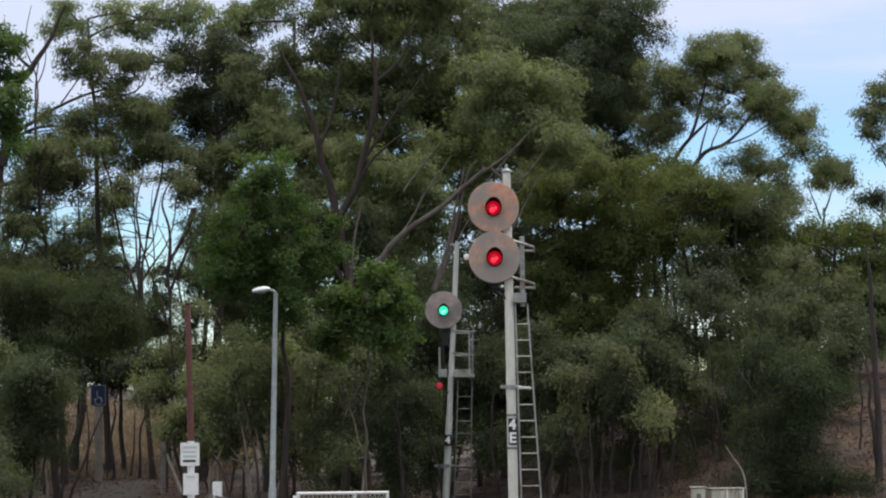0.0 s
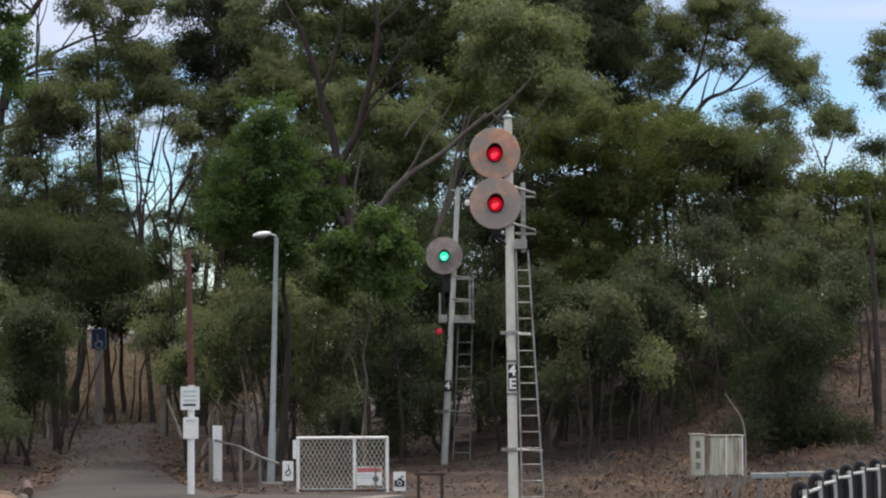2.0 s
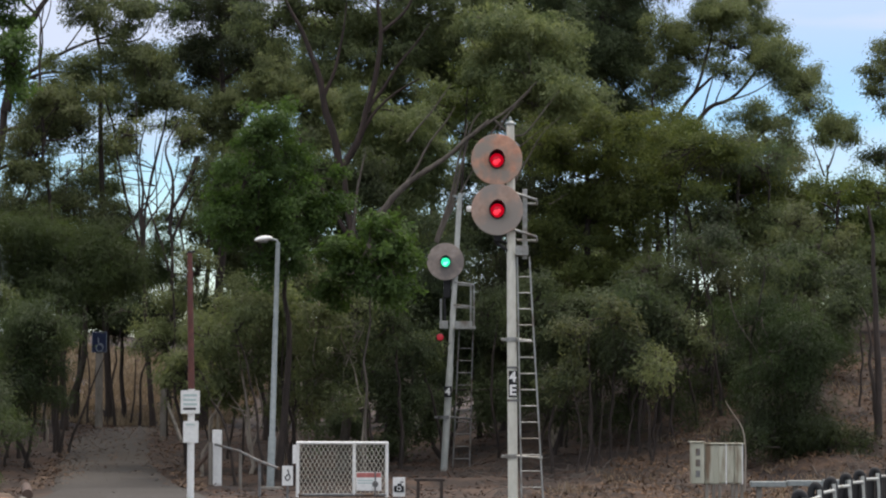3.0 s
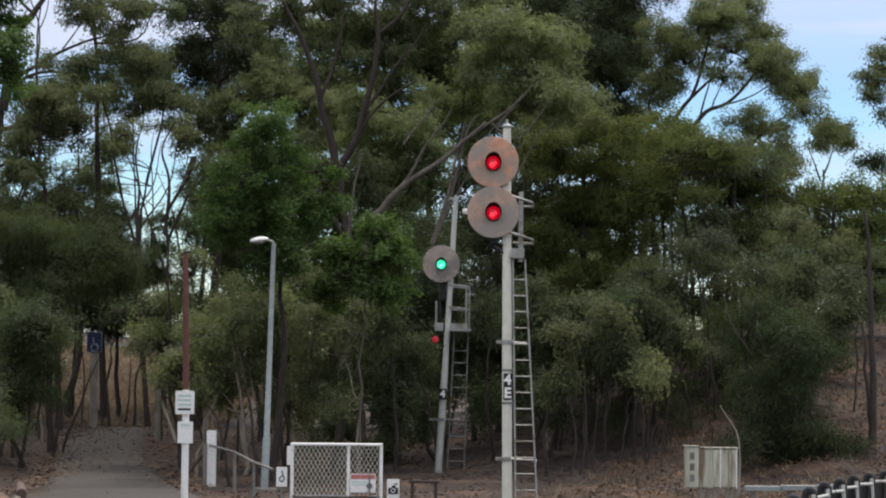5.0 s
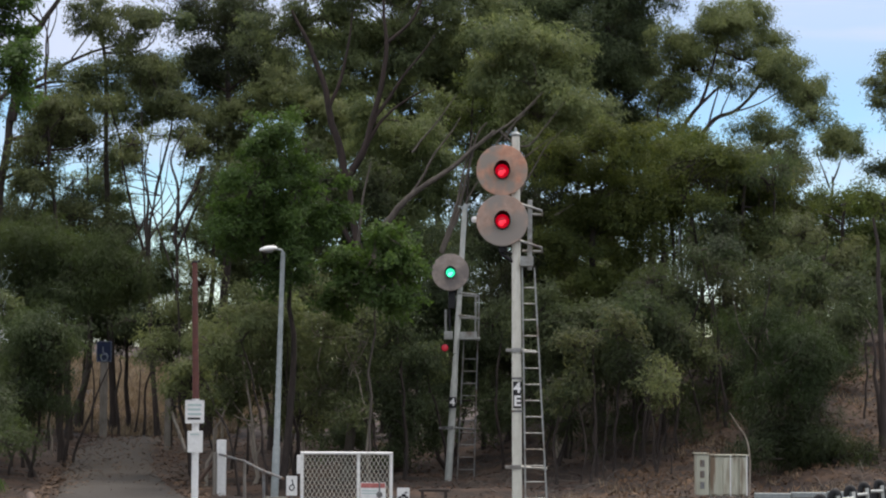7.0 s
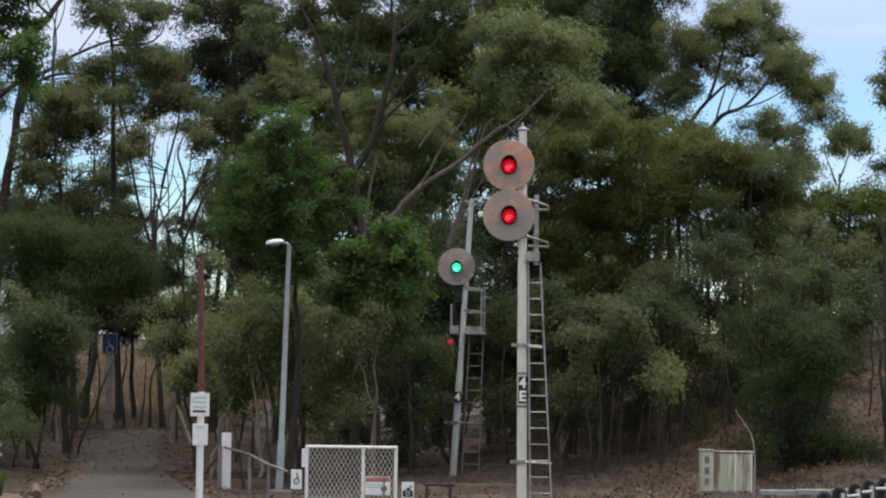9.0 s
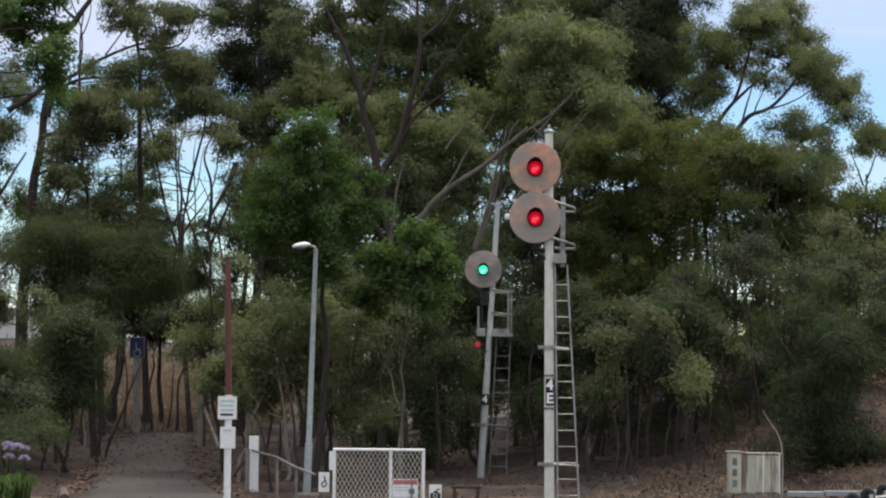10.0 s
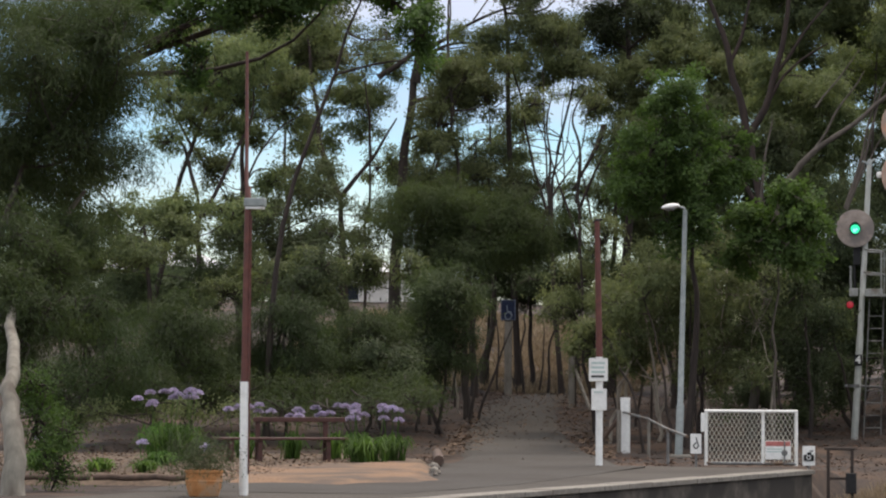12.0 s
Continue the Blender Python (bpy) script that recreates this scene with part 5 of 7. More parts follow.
tree("dark_gum_tree", "tall dark gum standing behind the others", "dark", 77,
     [(4.13, 93.2, 17.52, 2.19, 1.78, 1.19), (6.21, 91.3, 15.61, 1.36, 1.43, 1.36), (6.76, 90.96, 13.79, 0.78, 1.02, 1.16), (4.33, 93.29, 14.71, 1.39, 1.46, 1.39), (6.33, 90.46, 11.57, 1.16, 1.12, 0.97), (5.44, 91.9, 12.13, 1.18, 1.24, 1.18)],
     [(5.59, 92, 0), (5.6, 92, 8.76), (5.53, 92, 17.52)], 0.16, BARK_DARK, thin=0.7, grow=1.3)
tree("gum_tree", "olive gum behind the footpath", "gum", 78,
     [(-7.16, 87.03, 10.07, 1.11, 1.17, 1.11), (-7.89, 89.02, 8.73, 0.95, 1, 0.95), (-6.71, 88.55, 8.32, 1.13, 1.09, 0.95), (-8.34, 87.42, 13.31, 1.12, 1.08, 0.93), (-7.43, 87.83, 12.04, 1.12, 1.08, 0.94)],
     [(-8.19, 88, 0), (-7.94, 88, 6.66), (-7.73, 88, 13.31)], 0.12, BARK_DARK)
tree("gum_tree", "gum with drooping foliage behind the garden", "gum", 79,
     [(-19.07, 77.64, 7.76, 0.83, 0.83, 0.75), (-16.58, 77.39, 7.55, 0.74, 0.78, 0.74), (-18.73, 78.46, 6.61, 1, 0.88, 0.67), (-15.84, 77.17, 7.53, 0.49, 0.69, 0.82), (-17.31, 77.64, 6.39, 0.83, 0.78, 0.66)],
     [(-17.78, 78, 0), (-18.26, 78, 4.46), (-18.25, 78, 8.93)], 0.1, BARK_DARK, thin=0.8)
tree("gum_tree", "tall gum with hanging sprays behind the path", "gum", 80,
     [(-14.9, 85.45, 8.53, 0.55, 0.67, 0.73), (-13.2, 86.5, 11.43, 1.11, 1.07, 0.92), (-10.83, 85.69, 11.87, 0.91, 1.06, 1.1), (-9.39, 86.08, 12.65, 0.92, 1.06, 1.1), (-11.08, 86, 10.28, 0.83, 0.76, 0.7), (-11.25, 86, 8.89, 0.77, 0.83, 0.88), (-10.95, 86, 7.65, 0.77, 0.64, 0.51), (-8.21, 86, 9.19, 0.46, 0.6, 0.73), (-10.21, 86, 11.36, 0.59, 0.53, 0.48), (-8.84, 86, 7.8, 0.51, 0.46, 0.4), (-8.47, 86, 10.85, 0.51, 0.64, 0.77), (-9.53, 86, 11.68, 0.77, 0.57, 0.37), (-10.49, 86, 10.28, 0.4, 0.44, 0.48)],
     [(-11.93, 86, 0), (-11.77, 86, 6.33), (-11.98, 86, 12.65)], 0.055, BARK_DARK, thin=0.8)
tree("understorey_tree", "dark tree crowding the bank", "dark", 81,
     [(5.63, 72.14, 3.06, 0.62, 0.73, 0.77), (8.81, 71.72, 3.05, 0.77, 0.8, 0.77)],
     [(7.64, 72, 0), (7.1, 72, 2.45), (7.3, 72, 4.9)], 0.07, BARK_DARK)
tree("bush", "thin dark brush under the trees on the bank", "casuarina", 110,
     [(3.12, 66, 1.77, 0.63, 0.56, 0.49), (3.84, 65, 1.57, 0.67, 0.55, 0.44), (4.74, 67, 1.88, 0.72, 0.63, 0.54), (5.65, 66, 1.69, 0.63, 0.54, 0.45), (6.55, 68, 2.23, 0.65, 0.62, 0.58), (2.42, 66, 1.7, 0.49, 0.49, 0.49)],
     [(4.53, 66, 0), (4.63, 66, 0.8), (4.73, 66, 1.6)], 0.03, BARK_DARK, thin=0.5)
tree("bush", "low dark bush on the bank", "dark", 82,
     [(9.81, 67.15, 0.82, 0.64, 0.64, 0.57)],
     [(10.85, 68, 0), (10.56, 68, 0.91), (10.38, 68, 1.82)], 0.03, BARK_DARK)
tree("dark_gum_tree", "dark tree deep in the wood", "dark", 83,
     [(-7.77, 89.98, 7.27, 1.15, 1.21, 1.15), (-6.72, 91.43, 6.77, 1.17, 1.23, 1.17), (-4.99, 88.35, 7.54, 1.13, 1.19, 1.13), (-4.28, 89.51, 5.7, 1.15, 1.2, 1.15), (-6.85, 88.2, 4.89, 1.32, 1.19, 0.94)],
     [(-5.97, 90, 0), (-6.31, 90, 3.77), (-6.12, 90, 7.54)], 0.12, BARK_DARK, thin=0.65, grow=1.35)
tree("dark_gum_tree", "dark tree deep in the wood", "dark", 84,
     [(-2.74, 88.93, 6.44, 1.14, 1.2, 1.14), (-1.61, 89.66, 8.4, 1.15, 1.21, 1.15), (-1.73, 86.15, 5.92, 1.1, 1.16, 1.1), (-0.44, 86.02, 7.39, 1.1, 1.16, 1.1), (-0.85, 89.97, 4.96, 1.15, 1.21, 1.15), (-2.31, 87.27, 4.11, 1.12, 1.08, 0.93)],
     [(-1.92, 88, 0), (-1.61, 88, 4.2), (-1.61, 88, 8.4)], 0.12, BARK_DARK, thin=0.65, grow=1.35)
tree("dark_gum_tree", "dark tree deep in the wood", "dark", 85,
     [(0.68, 87.8, 9.01, 1.12, 1.18, 1.12), (0.88, 89.46, 7.42, 1.15, 1.2, 1.15), (1.79, 87.43, 6.36, 1.12, 1.18, 1.12), (2.25, 90.62, 8.28, 1.16, 1.22, 1.16), (0.3, 87.77, 4.87, 1.12, 1.18, 1.12), (1.63, 88.84, 4.15, 1.14, 1.1, 0.95)],
     [(1.53, 89, 0), (1.5, 89, 4.5), (1.25, 89, 9.01)], 0.12, BARK_DARK, thin=0.65, grow=1.35)
tree("dark_gum_tree", "dark tree deep in the wood", "dark", 86,
     [(3.43, 91.17, 8.51, 1.17, 1.23, 1.17), (3.5, 88.12, 6.02, 1.13, 1.19, 1.13), (5.01, 91.35, 8.53, 1.17, 1.23, 1.17), (2.97, 89.27, 4.17, 1.14, 1.1, 0.95), (4.44, 88.05, 4.88, 1.13, 1.18, 1.13), (-1.59, 88.28, 10, 1.13, 1.09, 0.94), (3.01, 90.01, 10.17, 1.15, 1.11, 0.96)],
     [(3.1, 90, 0), (3.16, 90, 5.08), (2.97, 90, 10.17)], 0.12, BARK_DARK, thin=0.65, grow=1.35)
tree("gum_tree", "tall gum with wispy top above the path", "gum", 87,
     [(-11.36, 83.25, 15.64, 1.24, 1.03, 0.71), (-9.75, 84.81, 16.09, 1.45, 1.14, 0.72), (-8.22, 84.1, 15.78, 1.08, 0.94, 0.72), (-9.24, 83, 14.33, 1.06, 0.8, 0.53)],
     [(-10.63, 84, 1.15), (-10.86, 84, 7.61), (-11.08, 84, 13.04), (-11.29, 84, 15.95)], 0.12, BARK_DARK, thin=0.7)
tree("bush", "low dark undergrowth behind the garden", "casuarina", 88,
     [(-16.47, 57.75, 1.22, 0.74, 0.61, 0.43), (-15.29, 57.25, 1.24, 0.73, 0.61, 0.43), (-14.69, 58.97, 1.23, 0.76, 0.59, 0.38), (-13.61, 58.3, 1.24, 0.62, 0.52, 0.37)],
     [(-14.99, 58, 0), (-14.9, 58, 0.62), (-15.01, 58, 1.24)], 0.03, BARK_DARK)
tree("bush", "low dark undergrowth behind the bench", "casuarina", 89,
     [(-12.5, 57.99, 1.19, 0.74, 0.58, 0.37), (-11.73, 59.26, 1.25, 0.76, 0.63, 0.44), (-10.98, 60.19, 1.26, 0.64, 0.54, 0.39), (-9.84, 58.14, 1.4, 0.56, 0.52, 0.43)],
     [(-10.91, 59, 0), (-11.47, 59, 0.7), (-11.26, 59, 1.4)], 0.03, BARK_DARK)
tree("bush", "dark bush on the brown bank", "casuarina", 90,
     [(8.59, 61.64, 1.35, 0.53, 0.57, 0.55), (8.97, 61.51, 0.83, 0.53, 0.51, 0.45), (8.14, 62.19, 1.47, 0.4, 0.45, 0.46), (9.71, 62.1, 0.96, 0.42, 0.47, 0.48), (8.61, 62, 2.26, 0.66, 0.73, 0.79), (8.21, 62, 1.2, 0.79, 0.69, 0.6), (7.36, 62, 1.66, 0.6, 0.63, 0.66)],
     [(8.99, 62, 0), (8.77, 62, 0.73), (8.85, 62, 1.47)], 0.03, BARK_DARK, thin=0.9)
tree("bush", "dark bush on the brown bank", "dark", 91,
     [(7.59, 65.21, 2.09, 0.63, 0.66, 0.63)],
     [(9.47, 66, 0), (9.23, 66, 1.32), (9.02, 66, 2.64)], 0.03, BARK_DARK)
tree("leaning_tree", "clump of slim dark leaning stems beside the path", "dark", 92,
     [(-10, 69.81, 3.93, 0.52, 0.45, 0.33), (-8.46, 70.16, 4.32, 0.45, 0.41, 0.33)],
     [(-10.09, 70, 0.5), (-9.9, 70, 1.97), (-9.42, 70, 3.26)], 0.055, BARK_DARK,
     limbs=[([(-10.28, 70, 0.59), (-10.17, 70, 2.12), (-9.94, 70, 3.63)], 0.05), ([(-9.93, 70, 0.5), (-9.41, 70, 2.13), (-8.99, 70, 3.11)], 0.045), ([(-10.62, 70, 1.14), (-10.45, 70, 2.42), (-10.18, 70, 3.63)], 0.04)], thin=0.8, reach=False, grow=0.9)
tree("leaning_tree", "slim dark stems at the turn of the path", "dark", 93,
     [(-9.3, 83.99, 4.05, 0.63, 0.56, 0.45), (-9.73, 82.99, 4.91, 0.62, 0.56, 0.44)],
     [(-10.34, 83, 1.07), (-10.37, 83, 2.94), (-10.16, 83, 4.37)], 0.055, BARK_DARK,
     limbs=[([(-9.54, 83, 1.26), (-9.47, 83, 2.59), (-9.16, 83, 4.02)], 0.055), ([(-11.15, 83, 1.33), (-11.16, 83, 2.94), (-11.32, 83, 4.19)], 0.04), ([(-9.81, 83, 1.34), (-9.64, 83, 2.77), (-9.77, 83, 4.02)], 0.035)], thin=0.8, reach=False)
tree("gum_tree", "tall gum with hanging sprays above the garden", "gum", 94,
     [(-19.6, 76.11, 11.85, 0.81, 0.77, 0.65), (-17.64, 75.1, 11.19, 0.88, 0.8, 0.64), (-16.2, 75.47, 10.22, 0.72, 0.68, 0.56), (-20.03, 75.83, 10.64, 0.73, 0.68, 0.57), (-15.24, 74.84, 11.79, 0.8, 0.75, 0.64), (-18.96, 77.08, 9.75, 0.9, 0.82, 0.66), (-16.55, 76, 9.47, 0.97, 0.83, 0.68), (-17.39, 76, 8.77, 0.65, 0.52, 0.39), (-15.86, 76, 8.43, 0.55, 0.5, 0.45)],
     [(-20.82, 76, 1.11), (-20.02, 76, 6.12), (-19.03, 76, 9.47), (-18.37, 76, 11.31)], 0.1, BARK_DARK,
     limbs=[([(-19.03, 76, 9.47), (-17.84, 76, 10.13), (-16.31, 76, 10.45)], 0.05), ([(-19.36, 76, 8.47), (-20.07, 76, 9.82), (-20.43, 76, 10.83)], 0.05)], thin=0.9, reach=False)
tree("dark_gum_tree", "dark tree behind the broadleaf tree", "dark", 95,
     [(-5.81, 76.62, 8.23, 0.98, 1.03, 0.98), (-4.62, 76.03, 7.53, 0.97, 1.02, 0.97), (-3.7, 77.19, 8.28, 0.99, 1.04, 0.99), (-4.96, 76.09, 9.33, 0.81, 0.85, 0.81), (-3.03, 77.05, 7.11, 0.82, 0.95, 0.99), (-2.16, 75.11, 8.1, 0.8, 0.93, 0.96), (-6.24, 75.99, 7.04, 0.81, 0.94, 0.97), (-6.5, 75.13, 8.43, 0.64, 0.76, 0.8)],
     [(-5.11, 76, 0), (-4.88, 76, 4.67), (-4.63, 76, 9.33)], 0.1, BARK_DARK, thin=0.8, grow=1.2)
tree("undergrowth", "low scrubby undergrowth behind the garden bed", "pale", 96,
     [(-15.97, 54.69, 0.88, 0.58, 0.42, 0.21), (-15.33, 55.98, 0.93, 0.6, 0.44, 0.24), (-13.88, 54.75, 0.99, 0.53, 0.39, 0.21), (-12.79, 54.29, 1.03, 0.52, 0.38, 0.21), (-16.91, 55.76, 0.68, 0.48, 0.37, 0.24)],
     [(-14.72, 55, 0), (-14.86, 55, 0.52), (-14.98, 55, 1.03)], 0.02, BARK_DARK, thin=0.6, grow=0.8)
tree("undergrowth", "low scrubby undergrowth behind the bench", "dark", 97,
     [(-12.04, 55.27, 0.97, 0.59, 0.42, 0.21), (-11.35, 56.73, 1, 0.61, 0.45, 0.24), (-10.16, 55.69, 1.04, 0.53, 0.41, 0.24), (-9.49, 56.82, 1.13, 0.49, 0.37, 0.22)],
     [(-10.46, 56, 0), (-10.72, 56, 0.56), (-10.76, 56, 1.13)], 0.02, BARK_DARK, thin=0.7, grow=0.8)
tree("dark_gum_tree", "dark tree beyond the end of the path", "casuarina", 98,
     [(-11.97, 85.66, 5.53, 1.01, 0.96, 0.82), (-10.83, 86.79, 5.39, 1.02, 0.92, 0.74), (-9.77, 85.65, 5.89, 0.91, 0.91, 0.82), (-8.97, 84.94, 6.77, 0.73, 0.86, 0.91), (-11.1, 85.94, 6.83, 1.1, 0.96, 0.73), (-8.58, 86.55, 5.38, 0.92, 0.87, 0.74), (-9.49, 86.43, 4.82, 0.74, 0.63, 0.46), (-11.86, 84.96, 4.77, 0.73, 0.62, 0.45)],
     [(-10.32, 86, 0), (-10.5, 86, 3.42), (-10.32, 86, 6.83)], 0.1, BARK_DARK, thin=0.9, grow=1.2)
tree("dark_gum_tree", "dark gums closing the wood behind", "gum", 100,
     [(-0.48, 94.15, 11.78, 1.21, 1.21, 1.11), (-1.91, 94.89, 12.06, 1.11, 1.17, 1.11), (-2.95, 95.65, 11.53, 1.12, 1.18, 1.12), (-3.97, 95.49, 11.72, 1.12, 1.18, 1.12), (0.94, 95.56, 12.75, 1.22, 1.23, 1.12), (-4.56, 94.84, 13.69, 1.11, 1.17, 1.11), (1.33, 93.99, 14.19, 1.2, 1.16, 1), (-0.49, 94.89, 14.11, 1.22, 1.17, 1.01)],
     [(-2.37, 95, 0), (-1.66, 95, 7.89), (-1.92, 95, 15.78)], 0.12, BARK_DARK, thin=0.6, grow=1.6)
tree("dark_gum_tree", "dark foliage beyond the access sign", "dark", 101,
     [(-11.8, 87.19, 4.44, 0.74, 0.61, 0.41), (-10.53, 86.27, 4.45, 0.74, 0.6, 0.41), (-11.33, 88.12, 4.96, 0.94, 0.75, 0.49), (-10.03, 88.02, 4.6, 0.75, 0.61, 0.41), (-12.51, 86.92, 4.66, 0.74, 0.63, 0.46)],
     [(-11.08, 87, 0), (-11.41, 87, 2.48), (-11.24, 87, 4.96)], 0.07, BARK_DARK, thin=1.1)
tree("gum_tree", "lacy gum with thin hanging sprays", "gum", 102,
     [(-16.39, 87.16, 12.87, 0.93, 1.03, 1.02), (-16.19, 88.28, 10.88, 0.79, 0.91, 0.94), (-16.68, 87.21, 11.73, 0.74, 0.83, 0.84), (-16.06, 88.51, 8.78, 0.64, 0.73, 0.76), (-16.35, 88.26, 7.22, 0.75, 0.69, 0.57), (-17.67, 87.72, 13.34, 0.94, 0.98, 0.94), (-15.62, 88.28, 13.39, 0.75, 0.79, 0.75)],
     [(-16.45, 88, 2.05), (-16.3, 88, 6.82), (-16.23, 88, 10.66), (-16.45, 88, 13.36)], 0.06, BARK_DARK, thin=0.42, grow=0.8)
tree("gum_tree", "lacy gum with thin hanging sprays", "gum", 103,
     [(-11.33, 90.53, 10.22, 0.77, 0.77, 0.7), (-9.44, 89.32, 8.18, 0.69, 0.66, 0.57), (-11.29, 90, 9.23, 0.67, 0.77, 0.86), (-11.98, 90, 10.1, 0.86, 0.77, 0.67), (-13.13, 90, 9.61, 0.77, 0.65, 0.54), (-14.1, 90, 10.08, 0.86, 0.8, 0.73), (-14.95, 90, 9.4, 0.77, 0.77, 0.77), (-9.78, 90, 11.43, 0.58, 0.48, 0.38), (-8.87, 90, 8.47, 0.54, 0.61, 0.67)],
     [(-9.28, 90, 2.27), (-9.7, 90, 7.07), (-9.91, 90, 10.36)], 0.05, BARK_DARK, thin=0.35, grow=0.8)
tree("gum_tree", "gum with fine foliage high above the garden", "gum", 104,
     [(-18.15, 81.1, 12.84, 0.95, 0.86, 0.69), (-16.92, 80.89, 11.99, 0.86, 0.82, 0.69), (-19.03, 80.56, 13.05, 0.95, 0.86, 0.69), (-17.41, 79.35, 13.82, 1.19, 0.98, 0.68), (-19.42, 79.59, 11.95, 0.85, 0.8, 0.68), (-15.85, 80.51, 11.49, 0.69, 0.69, 0.62), (-16.09, 80.74, 13.29, 0.86, 0.81, 0.69)],
     [(-17.08, 80, 2.17), (-17.3, 80, 6.35), (-17.52, 80, 9.86), (-17.72, 80, 12.33)], 0.07, BARK_DARK, thin=0.9, grow=0.9)

# ---- railway signals ----
def disc_head(root, x, z, radius, paint, glass, core, hood, back=-0.12):
    """A round target with a hooded lens in the middle and a lamp case behind."""
    m = pose(x, back, z, 90)
    plate = part("target", lathe(bmesh.new(), [(0, 0), (radius - 0.006, 0), (radius, 0.006), (radius, 0.022), (radius - 0.012, 0.03), (0, 0.03)], 48, m), paint, root, "round target with faded patchy paint")
    bm = bmesh.new()
    lathe(bm, [(0.15 * radius / 0.49, 0), (0.16 * radius / 0.49, -0.13), (0.13 * radius / 0.49, -0.30), (0, -0.32)], 20, m @ pose(0, 0, 0))
    case = part("lamp_case", bm, BLACK, root, "black lamp case behind the target")
    case.matrix_basis = pose(0, 0.04, 0)
    bm = bmesh.new()
    n = 28
    for r0, flip in ((hood, 1), (hood - 0.012, -1)):
        ring = []
        for k in range(n + 1):
            a = radians(-70) + radians(320) * k / n
            reach = 0.05 + 0.27 * (0.5 + 0.5 * math.sin(a)) ** 0.8
            px, pz = x + r0 * math.cos(a), z + 1.14 * r0 * math.sin(a)
            ring.append((bm.verts.new((px, back - 0.034, pz)), bm.verts.new((px, back - 0.04 - reach, pz))))
        for a, b in zip(ring, ring[1:]):
            f = bm.faces.new((a[0], b[0], b[1], a[1]) if flip > 0 else (a[1], b[1], b[0], a[0]))
            f.smooth = True
    part("hood", bm, BLACK, plate, "black hood over the lens")
    bm = lathe(bmesh.new(), [(0, 0), (hood, 0), (hood + 0.012, 0.012), (hood + 0.012, 0.02), (0, 0.02)], 28, m @ Matrix.Diagonal((1, 1.14, 1, 1)) @ pose(0, 0, 0.032))
    part("bezel", bm, BLACK, plate)
    low = pose(x, back, z - 0.02 * hood / 0.145, 90)
    bm = lathe(bmesh.new(), [(0, 0.052), (hood * 0.5, 0.048), (hood * 0.8, 0.036), (hood * 0.9, 0.024), (0, 0.022)], 24, low @ pose(0, 0, 0.032))
    part("lens", bm, glass, plate, "lit coloured glass lens")
    for dx, dz, r in ((-0.022, -0.04, 0.36), (0.04, -0.005, 0.22)):
        bm = lathe(bmesh.new(), [(0, 0.010), (hood * r, 0.004), (hood * r, -0.006), (0, -0.006)], 12, pose(x + dx * hood / 0.145, back, z - 0.02 + dz * hood / 0.145, 90) @ pose(0, 0, 0.082))
        part("bright_spot", bm, core, plate)
    return plate


def ladder(root, top, bottom, w_top, w_bottom, pitch, thick, material):
    """A ladder from bottom to top (points at its left rail), with rungs a pitch apart."""
    ladder_root = new("ladder")
    ladder_root.parent = root
    top, bottom = Vector(top), Vector(bottom)
    for side in (0, 1):
        bm = tube(bmesh.new(), [bottom + Vector((w_bottom * side, 0, 0)), top + Vector((w_top * side, 0, 0))], thick, 6)
        part("rail", bm, material, ladder_root)
    rise = (top - bottom).length
    for i in range(1, int(rise / pitch)):
        f = i * pitch / rise
        p = bottom.lerp(top, f)
        w = w_bottom + (w_top - w_bottom) * f
        part("rung", tube(bmesh.new(), [p, p + Vector((w, 0, 0))], thick * 0.7, 6), material, ladder_root)
    return ladder_root


def bracket(root, z, x1, r, material, arm=0.02):
    bm = lathe(bmesh.new(), [(r, -0.04), (r + 0.018, -0.04), (r + 0.018, 0.04), (r, 0.04), (r, -0.04)], 20, pose(0, 0, z))
    box(bm, -r - 0.11, -0.02, z - 0.03, -r - 0.01, 0.02, z + 0.03, 0.006)
    band = part("band", bm, material, root, "bolted clamp band round the mast")
    bm = tube(bmesh.new(), [(r, -0.03, z), (x1, -0.05, z - 0.02)], arm, 6)
    tube(bm, [(r, 0.05, z + 0.02), (x1, 0.03, z - 0.05)], arm, 6)
    part("arm", bm, material, band)


def letter_plate(root, x, y, z, text, size, h, w, face, ink):
    bm = box(bmesh.new(), x - w / 2, y, z - h / 2, x + w / 2, y + 0.012, z + h / 2, 0.004)
    plate = part("letter_plate", bm, face, root, "small black plate with white lettering")
    for k, c in enumerate(text):
        zz = z + h / 2 - h * (k + 0.5) / len(text)
        writing(c, size, ink, plate, pose(x, y - 0.006, zz))


